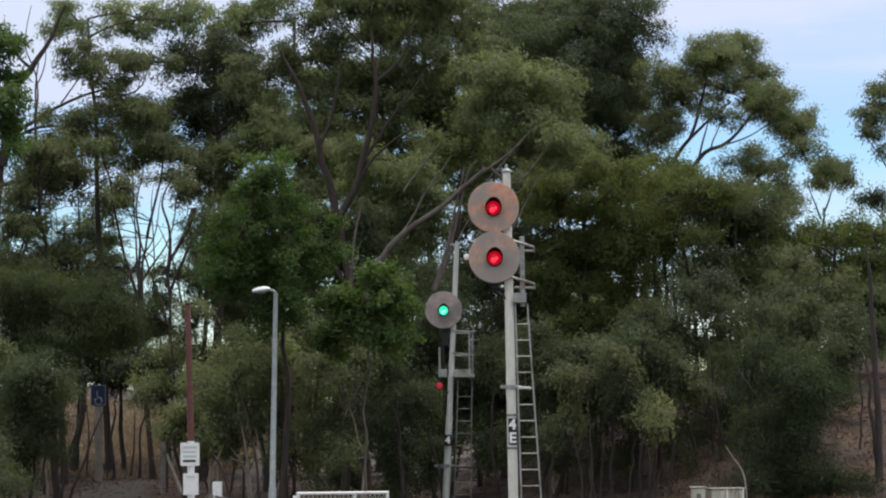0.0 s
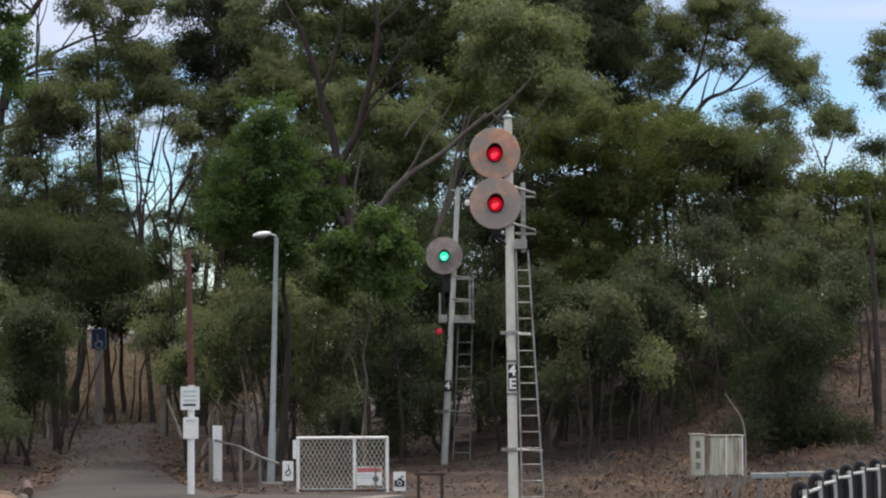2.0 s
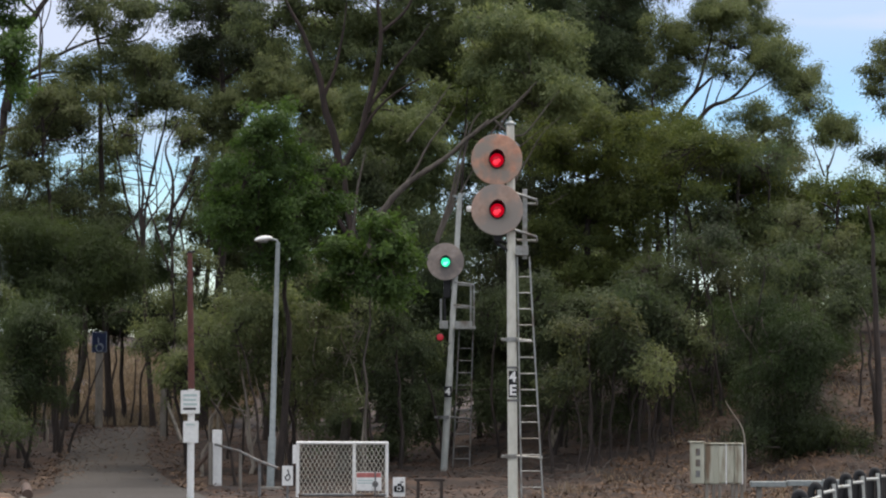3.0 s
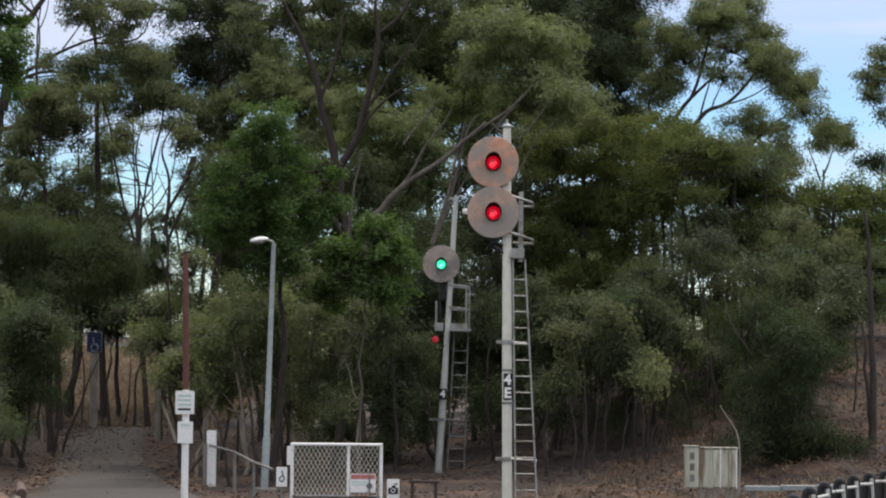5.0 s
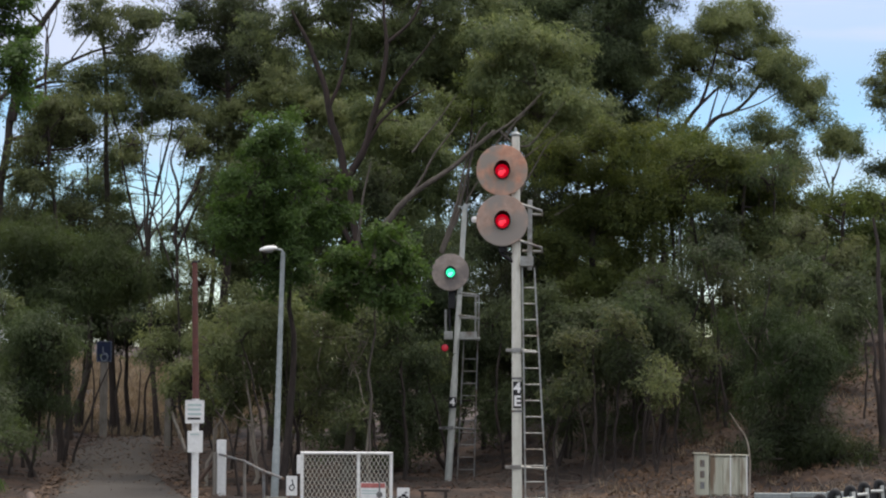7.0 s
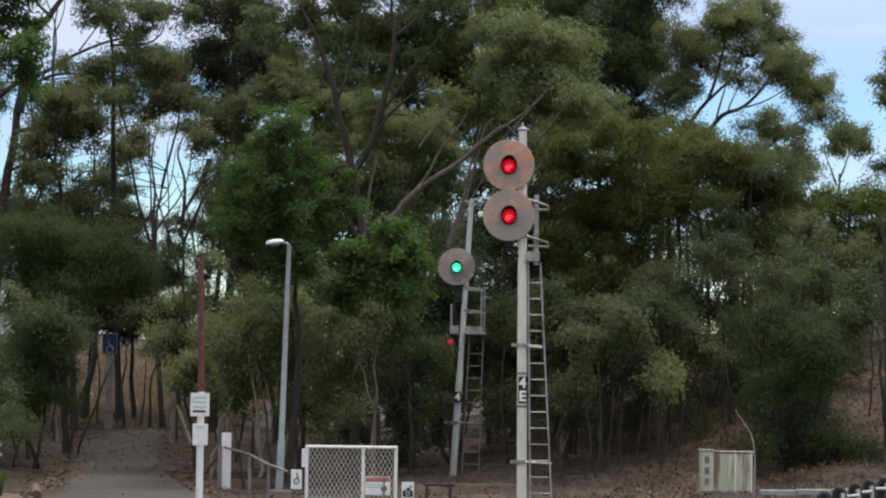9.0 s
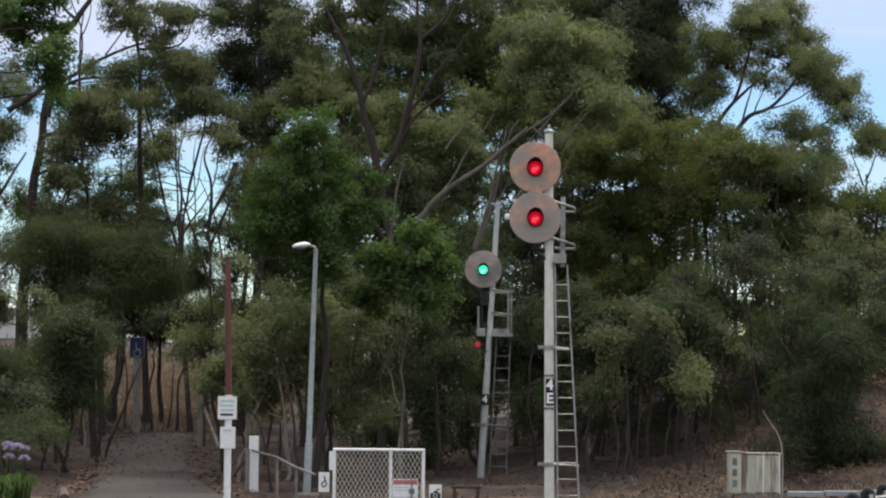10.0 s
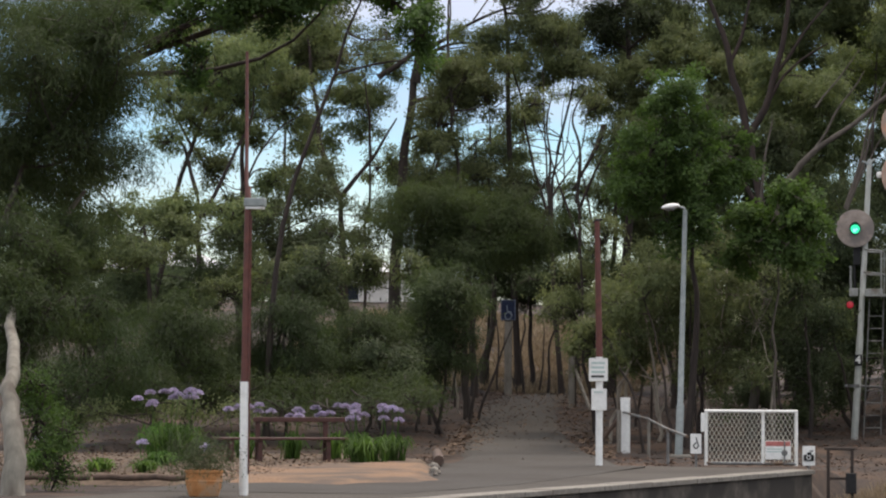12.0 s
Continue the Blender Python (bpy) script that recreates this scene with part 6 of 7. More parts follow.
def tall_signal():
    root = tagged(empty("railway_signal", 1.27, 50.0, ground_height(1.27, 50.0) - 0.05), "tall cream signal mast with two faded round targets lit red", "railway signal", "signals")
    base = root.location.z
    top = 7.10 - base
    bm = bmesh.new()
    tube(bm, [(0.03, 0, 0), (0, 0, top * 0.5), (-0.03, 0, top)], [0.095, 0.09, 0.075], 20)
    part("mast", bm, MAST, root, "cream painted round mast with rust stains")
    bm = lathe(bmesh.new(), [(0.095, 0), (0.10, 0.03), (0.07, 0.06), (0.03, 0.08), (0.022, 0.15), (0, 0.16)], 16, pose(-0.03, 0, top))
    part("cap", bm, LAMP_GREY, root)
    bm = box(bmesh.new(), -0.3, -0.3, -0.3, 0.36, 0.3, 0.06, 0.03)
    part("footing", bm, CONCRETE, root)
    disc_head(root, -0.29, 6.43 - base, 0.485, DISC, RED_GLASS, RED_CORE, 0.145)
    disc_head(root, -0.28, 5.48 - base, 0.49, DISC_WORN, RED_GLASS, RED_CORE, 0.145)
    for z in (6.43, 5.48):
        bm = tube(bmesh.new(), [(-0.28, 0.02, z - base - 0.12), (0, 0, z - base - 0.12)], 0.03, 8)
        tube(bm, [(-0.28, 0.02, z - base + 0.12), (0, 0, z - base + 0.12)], 0.03, 8)
        part("head_bracket", bm, DULL_STEEL, root)
    bm = lathe(bmesh.new(), [(0, -0.06), (0.05, -0.05), (0.065, 0), (0.05, 0.05), (0, 0.06)], 14, pose(-0.80, -0.05, 5.50 - base))
    part("side_lamp", bm, WHITE, root, "small white lamp beside the target")
    # cables under the lower target
    bm = tube(bmesh.new(), smooth_line([(-0.30, 0.05, 5.0 - base), (-0.28, 0.02, 4.86 - base), (-0.18, 0, 4.78 - base), (-0.06, -0.02, 4.70 - base)]), 0.035, 8)
    tube(bm, smooth_line([(-0.20, 0.05, 5.0 - base), (-0.20, 0.0, 4.9 - base), (-0.06, -0.02, 4.85 - base)]), 0.025, 8)
    box(bm, -0.34, -0.06, 4.88 - base, -0.2, 0.08, 5.0 - base, 0.015)
    part("cable_box", bm, BLACK, root, "black cable boot and conduit")
    # upright and small stand at the top of the ladder
    bm = box(bmesh.new(), 0.20, -0.02, 4.55 - base, 0.29, 0.03, 5.88 - base, 0.008)
    part("grab_post", bm, STEEL, root)
    for z in (5.70, 5.00):
        bm = tube(bmesh.new(), [(0.0, -0.05, z - base + 0.12), (0.46, -0.20, z - base - 0.04), (0.48, 0.05, z - base - 0.10), (0.10, 0.12, z - base - 0.08)], 0.026, 6)
        part("hand_hoop", bm, STEEL, root, "galvanised safety hoop")
    bm = box(bmesh.new(), 0.06, -0.14, 4.62 - base, 0.31, 0.16, 4.66 - base, 0.006)
    box(bm, 0.06, -0.15, 4.62 - base, 0.31, -0.135, 4.80 - base, 0.004)
    part("foot_plate", bm, STEEL, root)
    ladder(root, (0.10, -0.02, 4.60 - base), (0.19, -0.25, 0.12), 0.23, 0.43, 0.305, 0.017, STEEL)
    for z, x1 in ((3.03, 0.37), (0.83, 0.58)):
        bracket(root, z - base, x1, 0.09, STEEL)
    letter_plate(root, 0.015, -0.115, 2.19 - base, "4E", 0.27, 0.50, 0.155, BLACK, WHITE)
    for dz in (-0.36, 0.36):
        bm = lathe(bmesh.new(), [(0.092, -0.02), (0.105, -0.02), (0.105, 0.02), (0.092, 0.02), (0.092, -0.02)], 18, pose(0.015, 0, 2.19 - base + dz * 0.86))
        part("plate_band", bm, DULL_STEEL, root)
    return root


def short_signal():
    z0 = ground_height(-0.01, 66.0) - 0.05
    root = tagged(empty("railway_signal", -0.01, 66.0, z0), "leaning pale signal mast with one round target lit green", "railway signal", "signals")
    lean = 0.38 / 6.86
    sh = Matrix.Identity(4)
    sh[0][2] = lean
    top = 7.05 - z0

    def at_height(z):
        return lean * z
    bm = tube(bmesh.new(), [(at_height(0), 0, 0), (at_height(2.6), 0, 2.6), (at_height(2.62), 0, 2.62), (at_height(top), 0, top)], [0.090, 0.085, 0.074, 0.062], 18)
    part("mast", bm, MAST_GREY, root, "pale grey painted round mast")
    bm = tube(bmesh.new(), [(at_height(top) - 0.14, -0.05, top + 0.02), (at_height(top), 0, top - 0.02), (at_height(top) + 0.13, 0.05, top + 0.10)], 0.03, 8)
    tube(bm, [(at_height(top), 0, top - 0.05), (at_height(top), 0, top + 0.1)], [0.08, 0.03], 10)
    part("cap", bm, LAMP_GREY, root)
    z = 5.42 - z0
    disc_head(root, 0.03, z, 0.465, DISC_GREY, GREEN_GLASS, GREEN_CORE, 0.125)
    bm = box(bmesh.new(), -0.02, -0.06, z - 0.9, 0.16, 0.1, z - 0.42, 0.02)
    tube(bm, [(0.0, -0.04, z - 0.9), (0.02, -0.03, z - 1.3), (0.02, 0, z - 1.6)], 0.03, 6)
    part("cable_box", bm, BLACK, root, "black relay case and conduit under the target")
    # work stand with hand rails
    for zz in (4.86, 4.30):
        bm = tube(bmesh.new(), [(at_height(zz - z0), -0.05, zz - z0 + 0.05), (0.66, -0.32, zz - z0), (0.74, 0.1, zz - z0 - 0.03), (0.3, 0.25, zz - z0)], 0.024, 6)
        part("hand_rail", bm, STEEL, root, "galvanised hand rail")
    for x, y in ((0.66, -0.32), (0.74, 0.1)):
        part("rail_post", tube(bmesh.new(), [(x, y, 3.72 - z0), (x, y, 4.86 - z0)], 0.024, 6), STEEL, root)
    bm = box(bmesh.new(), 0.26, -0.34, 3.74 - z0, 0.78, 0.25, 3.80 - z0, 0.006)
    box(bm, 0.26, -0.35, 3.74 - z0, 0.70, -0.335, 3.93 - z0, 0.004)
    part("foot_plate", bm, STEEL, root)
    ladder(root, (0.38, -0.02, 3.8 - z0), (0.22, -0.1, 0.05), 0.34, 0.42, 0.305, 0.018, DULL_STEEL)
    bracket(root, 1.55 - z0, 0.66, 0.13, DULL_STEEL)
    # small lower lamp on a bracket
    bm = box(bmesh.new(), -0.12, -0.06, 3.75 - z0, 0.10, 0.06, 3.95 - z0, 0.012)
    tube(bm, [(-0.08, 0, 3.95 - z0), (-0.08, 0, 4.5 - z0)], 0.03, 6)
    arm = part("lamp_bracket", bm, STEEL, root)
    bm = lathe(bmesh.new(), [(0, 0.12), (0.10, 0.11), (0.105, -0.05), (0.095, -0.05), (0.095, 0.0), (0, 0.0)], 18, pose(-0.10, -0.08, 3.54 - z0, -90))
    marker = part("marker_lamp", bm, BLACK, root, "small round marker lamp lit red")
    bm = lathe(bmesh.new(), [(0, -0.02), (0.06, -0.015), (0.085, 0.0), (0, 0.002)], 16, pose(-0.10, -0.12, 3.54 - z0, -90))
    part("lens", bm, DIM_RED, marker, "dull red lens")
    letter_plate(root, at_height(2.18 - z0) - 0.015, -0.14, 2.18 - z0, "4", 0.25, 0.27, 0.19, BLACK, WHITE)
    return root


tall_signal()
short_signal()


# ---- platform end: gate, fence, signs ----
def gate():
    root = tagged(empty("gate", -1.97, 51.3, 0.0), "white steel gate filled with diamond wire mesh", "gate")
    w, h, r = 1.72, 1.06, 0.033
    f = tube(bmesh.new(), [(-w / 2, 0, 0.02), (-w / 2, 0, h)], r, 10)
    part("stile", f, WHITE, root)
    part("stile", tube(bmesh.new(), [(w / 2, 0, 0.02), (w / 2, 0, h)], r, 10), WHITE, root)
    part("stile", tube(bmesh.new(), [(0.23, 0, 0.06), (0.23, 0, h)], r, 10), WHITE, root)
    part("top_rail", tube(bmesh.new(), [(-w / 2 - 0.028, 0, h), (w / 2 + 0.028, 0, h)], 0.03, 10), WHITE, root)
    part("bottom_rail", tube(bmesh.new(), [(-w / 2, 0, 0.06), (w / 2, 0, 0.06)], r, 10), DULL_STEEL, root)
    bm = box(bmesh.new(), -w / 2 - 0.10, -0.03, 0.66, -w / 2 - 0.03, 0.03, 1.02, 0.01)
    part("hinge_post", bm, WHITE, root)
    bm = bmesh.new()
    cell_w, cell_h = 0.085, 0.15
    for i in range(-10, 32):
        for sgn in (1, -1):
            x0, z0 = -w / 2 + i * cell_w, 0.06
            slope = cell_h / cell_w * sgn
            if sgn < 0:
                z0 = h
            xa, xb = max(x0, -w / 2), min(x0 + (h - 0.06) / abs(slope), w / 2)
            if xb <= xa:
                continue
            tube(bm, [(xa, 0.006 * sgn, z0 + slope * (xa - x0)), (xb, 0.006 * sgn, z0 + slope * (xb - x0))], 0.0065, 4, False)
    tagged(part("wire_mesh", bm, WIRE, root, "diamond wire mesh"), kind="stuff")
    bm = box(bmesh.new(), 0.27, -0.06, 0.14, 0.76, -0.045, 0.50, 0.01)
    sign = part("warning_board", bm, WHITE, root, "white warning board with a red band")
    part("red_band", box(bmesh.new(), 0.28, -0.064, 0.40, 0.75, -0.0605, 0.49), PRINT_RED, sign)
    for k in range(2):
        part("print_line", box(bmesh.new(), 0.30, -0.064, 0.33 - 0.05 * k, 0.60, -0.0605, 0.35 - 0.05 * k), PRINT, sign)
    bm = lathe(bmesh.new(), [(0, 0), (0.06, 0), (0.06, 0.01), (0, 0.01)], 16, pose(0.64, -0.062, 0.27, 90))
    part("round_mark", bm, DULL_STEEL, sign)
    part("drop_bolt", tube(bmesh.new(), [(0.64, -0.075, 0.04), (0.64, -0.075, 0.5)], 0.014, 6), DULL_STEEL, root)
    return root


gate()


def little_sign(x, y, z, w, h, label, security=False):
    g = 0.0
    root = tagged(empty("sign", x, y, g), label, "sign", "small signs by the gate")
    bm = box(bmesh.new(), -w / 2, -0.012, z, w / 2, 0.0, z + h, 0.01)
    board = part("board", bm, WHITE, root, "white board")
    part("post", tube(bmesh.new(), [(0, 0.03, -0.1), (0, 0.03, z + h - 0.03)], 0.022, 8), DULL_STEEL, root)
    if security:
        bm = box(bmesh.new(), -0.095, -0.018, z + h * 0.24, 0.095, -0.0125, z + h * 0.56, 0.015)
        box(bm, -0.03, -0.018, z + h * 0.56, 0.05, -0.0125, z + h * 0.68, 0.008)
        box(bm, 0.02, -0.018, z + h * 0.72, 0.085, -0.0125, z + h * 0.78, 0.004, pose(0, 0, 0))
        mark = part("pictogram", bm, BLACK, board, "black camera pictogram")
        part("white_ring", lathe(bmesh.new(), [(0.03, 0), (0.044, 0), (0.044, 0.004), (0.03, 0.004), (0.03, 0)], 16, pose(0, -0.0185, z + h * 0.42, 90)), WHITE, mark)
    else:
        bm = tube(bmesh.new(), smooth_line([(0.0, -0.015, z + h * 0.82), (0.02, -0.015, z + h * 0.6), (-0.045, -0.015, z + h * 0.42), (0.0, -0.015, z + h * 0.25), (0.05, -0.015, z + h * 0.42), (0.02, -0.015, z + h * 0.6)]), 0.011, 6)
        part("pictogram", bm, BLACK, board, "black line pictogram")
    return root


little_sign(-3.02, 51.2, 0.24, 0.21, 0.38, "white notice with a black pictogram beside the gate")
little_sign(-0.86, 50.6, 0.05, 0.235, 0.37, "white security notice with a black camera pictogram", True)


def stop_post():
    """White post with two notices under a tall red-brown pole."""
    root = tagged(empty("notice_pole", -4.79, 50.17, 0.0), "tall red-brown pole with a white foot and two notices", "pole", "poles on the platform")
    part("foot", tube(bmesh.new(), [(0, 0, -0.05), (0, 0, 2.08)], 0.068, 14), WHITE, root, "white painted foot")
    part("shaft", tube(bmesh.new(), [(0, 0, 2.08), (-0.05, 0, 4.66)], [0.066, 0.05], 14), RED_BROWN, root, "red-brown painted shaft")
    bm = lathe(bmesh.new(), [(0.052, 0), (0.06, 0.02), (0.03, 0.05), (0, 0.055)], 12, pose(-0.05, 0, 4.66))
    tube(bm, [(-0.12, 0, 4.64), (0.05, 0, 4.70)], 0.02, 6)
    part("cap", bm, BLACK, root)
    bm = box(bmesh.new(), -0.19, -0.10, 1.62, 0.17, -0.085, 2.06, 0.02)
    upper = part("upper_notice", bm, WHITE, root, "white notice with rows of green-grey print")
    for k in range(4):
        part("print_line", box(bmesh.new(), -0.14, -0.1045, 1.945 - 0.085 * k, 0.12 - 0.02 * (k % 2), -0.1005, 1.985 - 0.085 * k), PRINT if k < 3 else BLACK, upper)
    bm = box(bmesh.new(), -0.14, -0.10, 1.07, 0.15, -0.085, 1.48, 0.015)
    lower = part("lower_notice", bm, WHITE, root, "blank white notice")
    part("print_line", box(bmesh.new(), -0.09, -0.1045, 1.40, 0.08, -0.1005, 1.425), PRINT, lower)
    return root


stop_post()


def lamp_pole():
    """Red-brown pole with a white foot and a strip light on a short arm."""
    root = tagged(empty("platform_lamp", -8.395, 36.06, 0.0), "red-brown platform pole with a white foot and a strip lamp", "lamp", "poles on the platform")
    part("foot", tube(bmesh.new(), [(0, 0, -0.05), (0, 0, 1.58)], 0.062, 14), WHITE, root, "white painted foot")
    part("shaft", tube(bmesh.new(), [(0, 0, 1.58), (0.02, 0, 3.9), (0.02, 0, 4.3), (0.0, 0, 4.32), (-0.01, 0, 6.2)], [0.052, 0.046, 0.042, 0.028, 0.022], 14), RED_BROWN, root, "red-brown painted shaft")
    bm = box(bmesh.new(), -0.02, -0.09, 4.02, 0.27, 0.09, 4.14, 0.015)
    lamp = part("strip_lamp", bm, LAMP_GREY, root, "boxy grey strip lamp")
    part("diffuser", box(bmesh.new(), 0.0, -0.075, 3.985, 0.25, 0.075, 4.02, 0.008), WHITE, lamp)
    part("conduit", tube(bmesh.new(), [(0.07, -0.02, 0.3), (0.075, -0.02, 3.9)], 0.012, 6), RED_BROWN, root)
    return root


lamp_pole()


def street_lamp(x, y, z, h, label, arm=-0.22, r=0.065):
    root = tagged(empty("street_lamp", x, y, z), label, "lamp", "street lamps")
    part("post", tube(bmesh.new(), [(-0.14, 0, 0), (-0.1, 0, 1.2), (-0.1, 0, 1.22), (0, 0, h)], [r * 1.35, r * 1.3, r * 1.05, r * 0.75], 14), LAMP_GREY, root, "tapered grey steel post")
    part("arm", tube(bmesh.new(), smooth_line([(0, 0, h - 0.03), (-0.04, 0, h + 0.05), (arm, 0, h + 0.07)]), 0.025, 8), LAMP_GREY, root)
    bm = bmesh.new()
    bmesh.ops.create_uvsphere(bm, u_segments=18, v_segments=10, radius=1.0)
    for v in bm.verts:
        v.co.z = v.co.z * (0.075 if v.co.z > 0 else 0.05)
        v.co.x, v.co.y = v.co.x * 0.21, v.co.y * 0.12
    bmesh.ops.transform(bm, matrix=pose(arm - 0.10, 0, h + 0.07, 0, -8), verts=bm.verts[:])
    head = part("lantern", bm, WHITE, root, "pale oval lantern")
    bm = bmesh.new()
    bmesh.ops.create_uvsphere(bm, u_segments=14, v_segments=8, radius=1.0)
    bmesh.ops.transform(bm, matrix=pose(arm - 0.12, 0, h + 0.03) @ Matrix.Diagonal((0.13, 0.09, 0.05, 1)), verts=bm.verts[:])
    part("diffuser", bm, LAMP_GREY, head)
    bm = box(bmesh.new(), -0.36, -0.2, -0.1, 0.14, 0.2, 0.11, 0.05)
    part("footing", bm, COPING, root, "rough concrete footing")
    return root


street_lamp(-3.70, 58.6, ground_height(-3.70, 58.6), 5.42 - ground_height(-3.70, 58.6), "grey street lamp with a pale oval lantern")
street_lamp(6.37, 73.2, ground_height(6.37, 73.2), 7.3 - ground_height(6.37, 73.2), "distant street lamp seen between the trees", r=0.035)


def timber_fence():
    root = tagged(empty("timber_fence", -5.2, 61, 0), "weathered timber posts with braces and a pipe rail", "fence")

    def post(x, y, top, w):
        z = ground_height(x, y)
        bm = box(bmesh.new(), x + 5.2 - w, y - 61 - w, z - 0.1, x + 5.2 + w, y - 61 + w, z + top, 0.015)
        return part("post", bm, WHITE if w > 0.1 else GREY_WOOD, root)
    tall = post(-5.22, 61.0, 1.28, 0.105)
    post(-8.05, 76.0, 1.55, 0.09)
    z = ground_height(-5.3, 61)
    part("post", tube(bmesh.new(), [(-0.14, -0.3, z), (-0.14, -0.3, z + 0.98)], 0.05, 8), GREY_WOOD, root)
    part("brace", tube(bmesh.new(), [(-0.75, 0.1, z + 0.03), (-0.12, 0.0, z + 0.85)], 0.05, 6), DARK_WOOD, root)
    part("brace", tube(bmesh.new(), [(-2.75, 15.0, ground_height(-8.05, 76) + 1.1), (-2.2, 14.0, ground_height(-7.4, 75))], 0.05, 6), GREY_WOOD, root)
    part("pipe_rail", tube(bmesh.new(), [(-0.05, -0.1, z + 0.93), (0.75, -3.0, 0.80), (1.35, -6.2, 0.66), (2.0, -9.5, 0.56)], 0.028, 8), DULL_STEEL, root)
    part("rail_post", tube(bmesh.new(), [(0.75, -3.0, -0.1), (0.75, -3.0, 0.82)], 0.035, 8), GREY_WOOD, root)
    part("rail_post", tube(bmesh.new(), [(1.42, -6.6, -0.1), (1.42, -6.6, 0.66)], 0.03, 8), DULL_STEEL, root)
    return root


timber_fence()


def blue_sign():
    z = ground_height(-10.42, 80)
    root = tagged(empty("access_sign", -10.42, 80.0, z), "blue access sign on a thick grey timber post", "sign")
    part("post", box(bmesh.new(), -0.11, -0.08, -0.1, 0.11, 0.08, 3.5 - z, 0.02), GREY_WOOD, root)
    bm = box(bmesh.new(), -0.23, -0.11, 3.46 - z, 0.24, -0.085, 4.10 - z, 0.02)
    board = part("board", bm, BLUE, root, "dark blue board")
    bm = lathe(bmesh.new(), [(0.085, 0), (0.115, 0), (0.115, 0.006), (0.085, 0.006), (0.085, 0)], 20, pose(0.01, -0.113, 3.60 - z, 90))
    tube(bm, [(-0.03, -0.115, 3.92 - z), (-0.02, -0.115, 3.74 - z), (0.08, -0.115, 3.72 - z), (0.13, -0.115, 3.60 - z)], 0.02, 6)
    part("pictogram", bm, SIGN_GREY, board, "white wheelchair pictogram")
    bm = box(bmesh.new(), -0.215, -0.114, 3.475 - z, 0.225, -0.1105, 3.49 - z)
    for a, b, c, d in ((-0.215, 4.07, 0.225, 4.085), (-0.215, 3.49, -0.2, 4.07), (0.21, 3.49, 0.225, 4.07)):
        box(bm, a, -0.114, b - z, c, -0.1105, d - z)
    part("border", bm, SIGN_GREY, board)
    return root


blue_sign()


def relay_cabinet():
    z = ground_height(5.53, 54)
    root = tagged(empty("relay_cabinet", 5.53, 54.0, z), "chalky cream trackside cabinet with rust runs on short legs", "cabinet")
    lift = 0.22 - z
    bm = box(bmesh.new(), -0.25, -0.22, lift, 0.52, 0.28, lift + 0.80, 0.012)
    body = part("body", bm, CABINET, root)
    bm = box(bmesh.new(), -0.51, -0.24, lift + 0.01, -0.26, 0.28, lift + 0.83, 0.012)
    side = part("end_box", bm, CABINET, root, "grey-green end box with louvres")
    for k in range(3):
        part("louvre", box(bmesh.new(), -0.44, -0.252, lift + 0.14 + 0.22 * k, -0.35, -0.243, lift + 0.28 + 0.22 * k, 0.006), DULL_STEEL, side)
    for x in (-0.22, 0.03, 0.19, 0.36):
        bm = box(bmesh.new(), x, -0.245, lift + 0.03, x + 0.135, -0.222, lift + 0.77, 0.006)
        part("door_panel", bm, CABINET, body)
    for x in (0.165, 0.495):
        part("corner_strip", box(bmesh.new(), x, -0.262, lift, x + 0.022, -0.222, lift + 0.81, 0.004), WHITE, body)
    bm = box(bmesh.new(), -0.54, -0.27, lift + 0.84, -0.24, 0.32, lift + 0.86, 0.004)
    box(bm, -0.235, -0.26, lift + 0.81, 0.55, 0.32, lift + 0.83, 0.004)
    part("roof", bm, CABINET, root)
    for x in (-0.24, -0.10, 0.02, 0.28, 0.36, 0.47):
        part("leg", box(bmesh.new(), x, -0.2, -0.15, x + 0.06, -0.14, lift, 0.006), GREY_WOOD, root)
    return root


relay_cabinet()


def cable_trough():
    root = tagged(empty("cable_trough", 6.5, 52.5, 0), "raised grey concrete cable trough on short posts", "cable trough")
    for k in range(3):
        x = -0.45 + 0.72 * k
        bm = box(bmesh.new(), x, -0.12, 0.20 + 0.02 * k, x + 0.70, 0.12, 0.31 + 0.02 * k, 0.012)
        part("beam", bm, LAMP_GREY, root)
        part("post", box(bmesh.new(), x + 0.12, -0.06, -0.9, x + 0.22, 0.06, 0.198 + 0.02 * k, 0.008), COPING, root)
    return root


cable_trough()


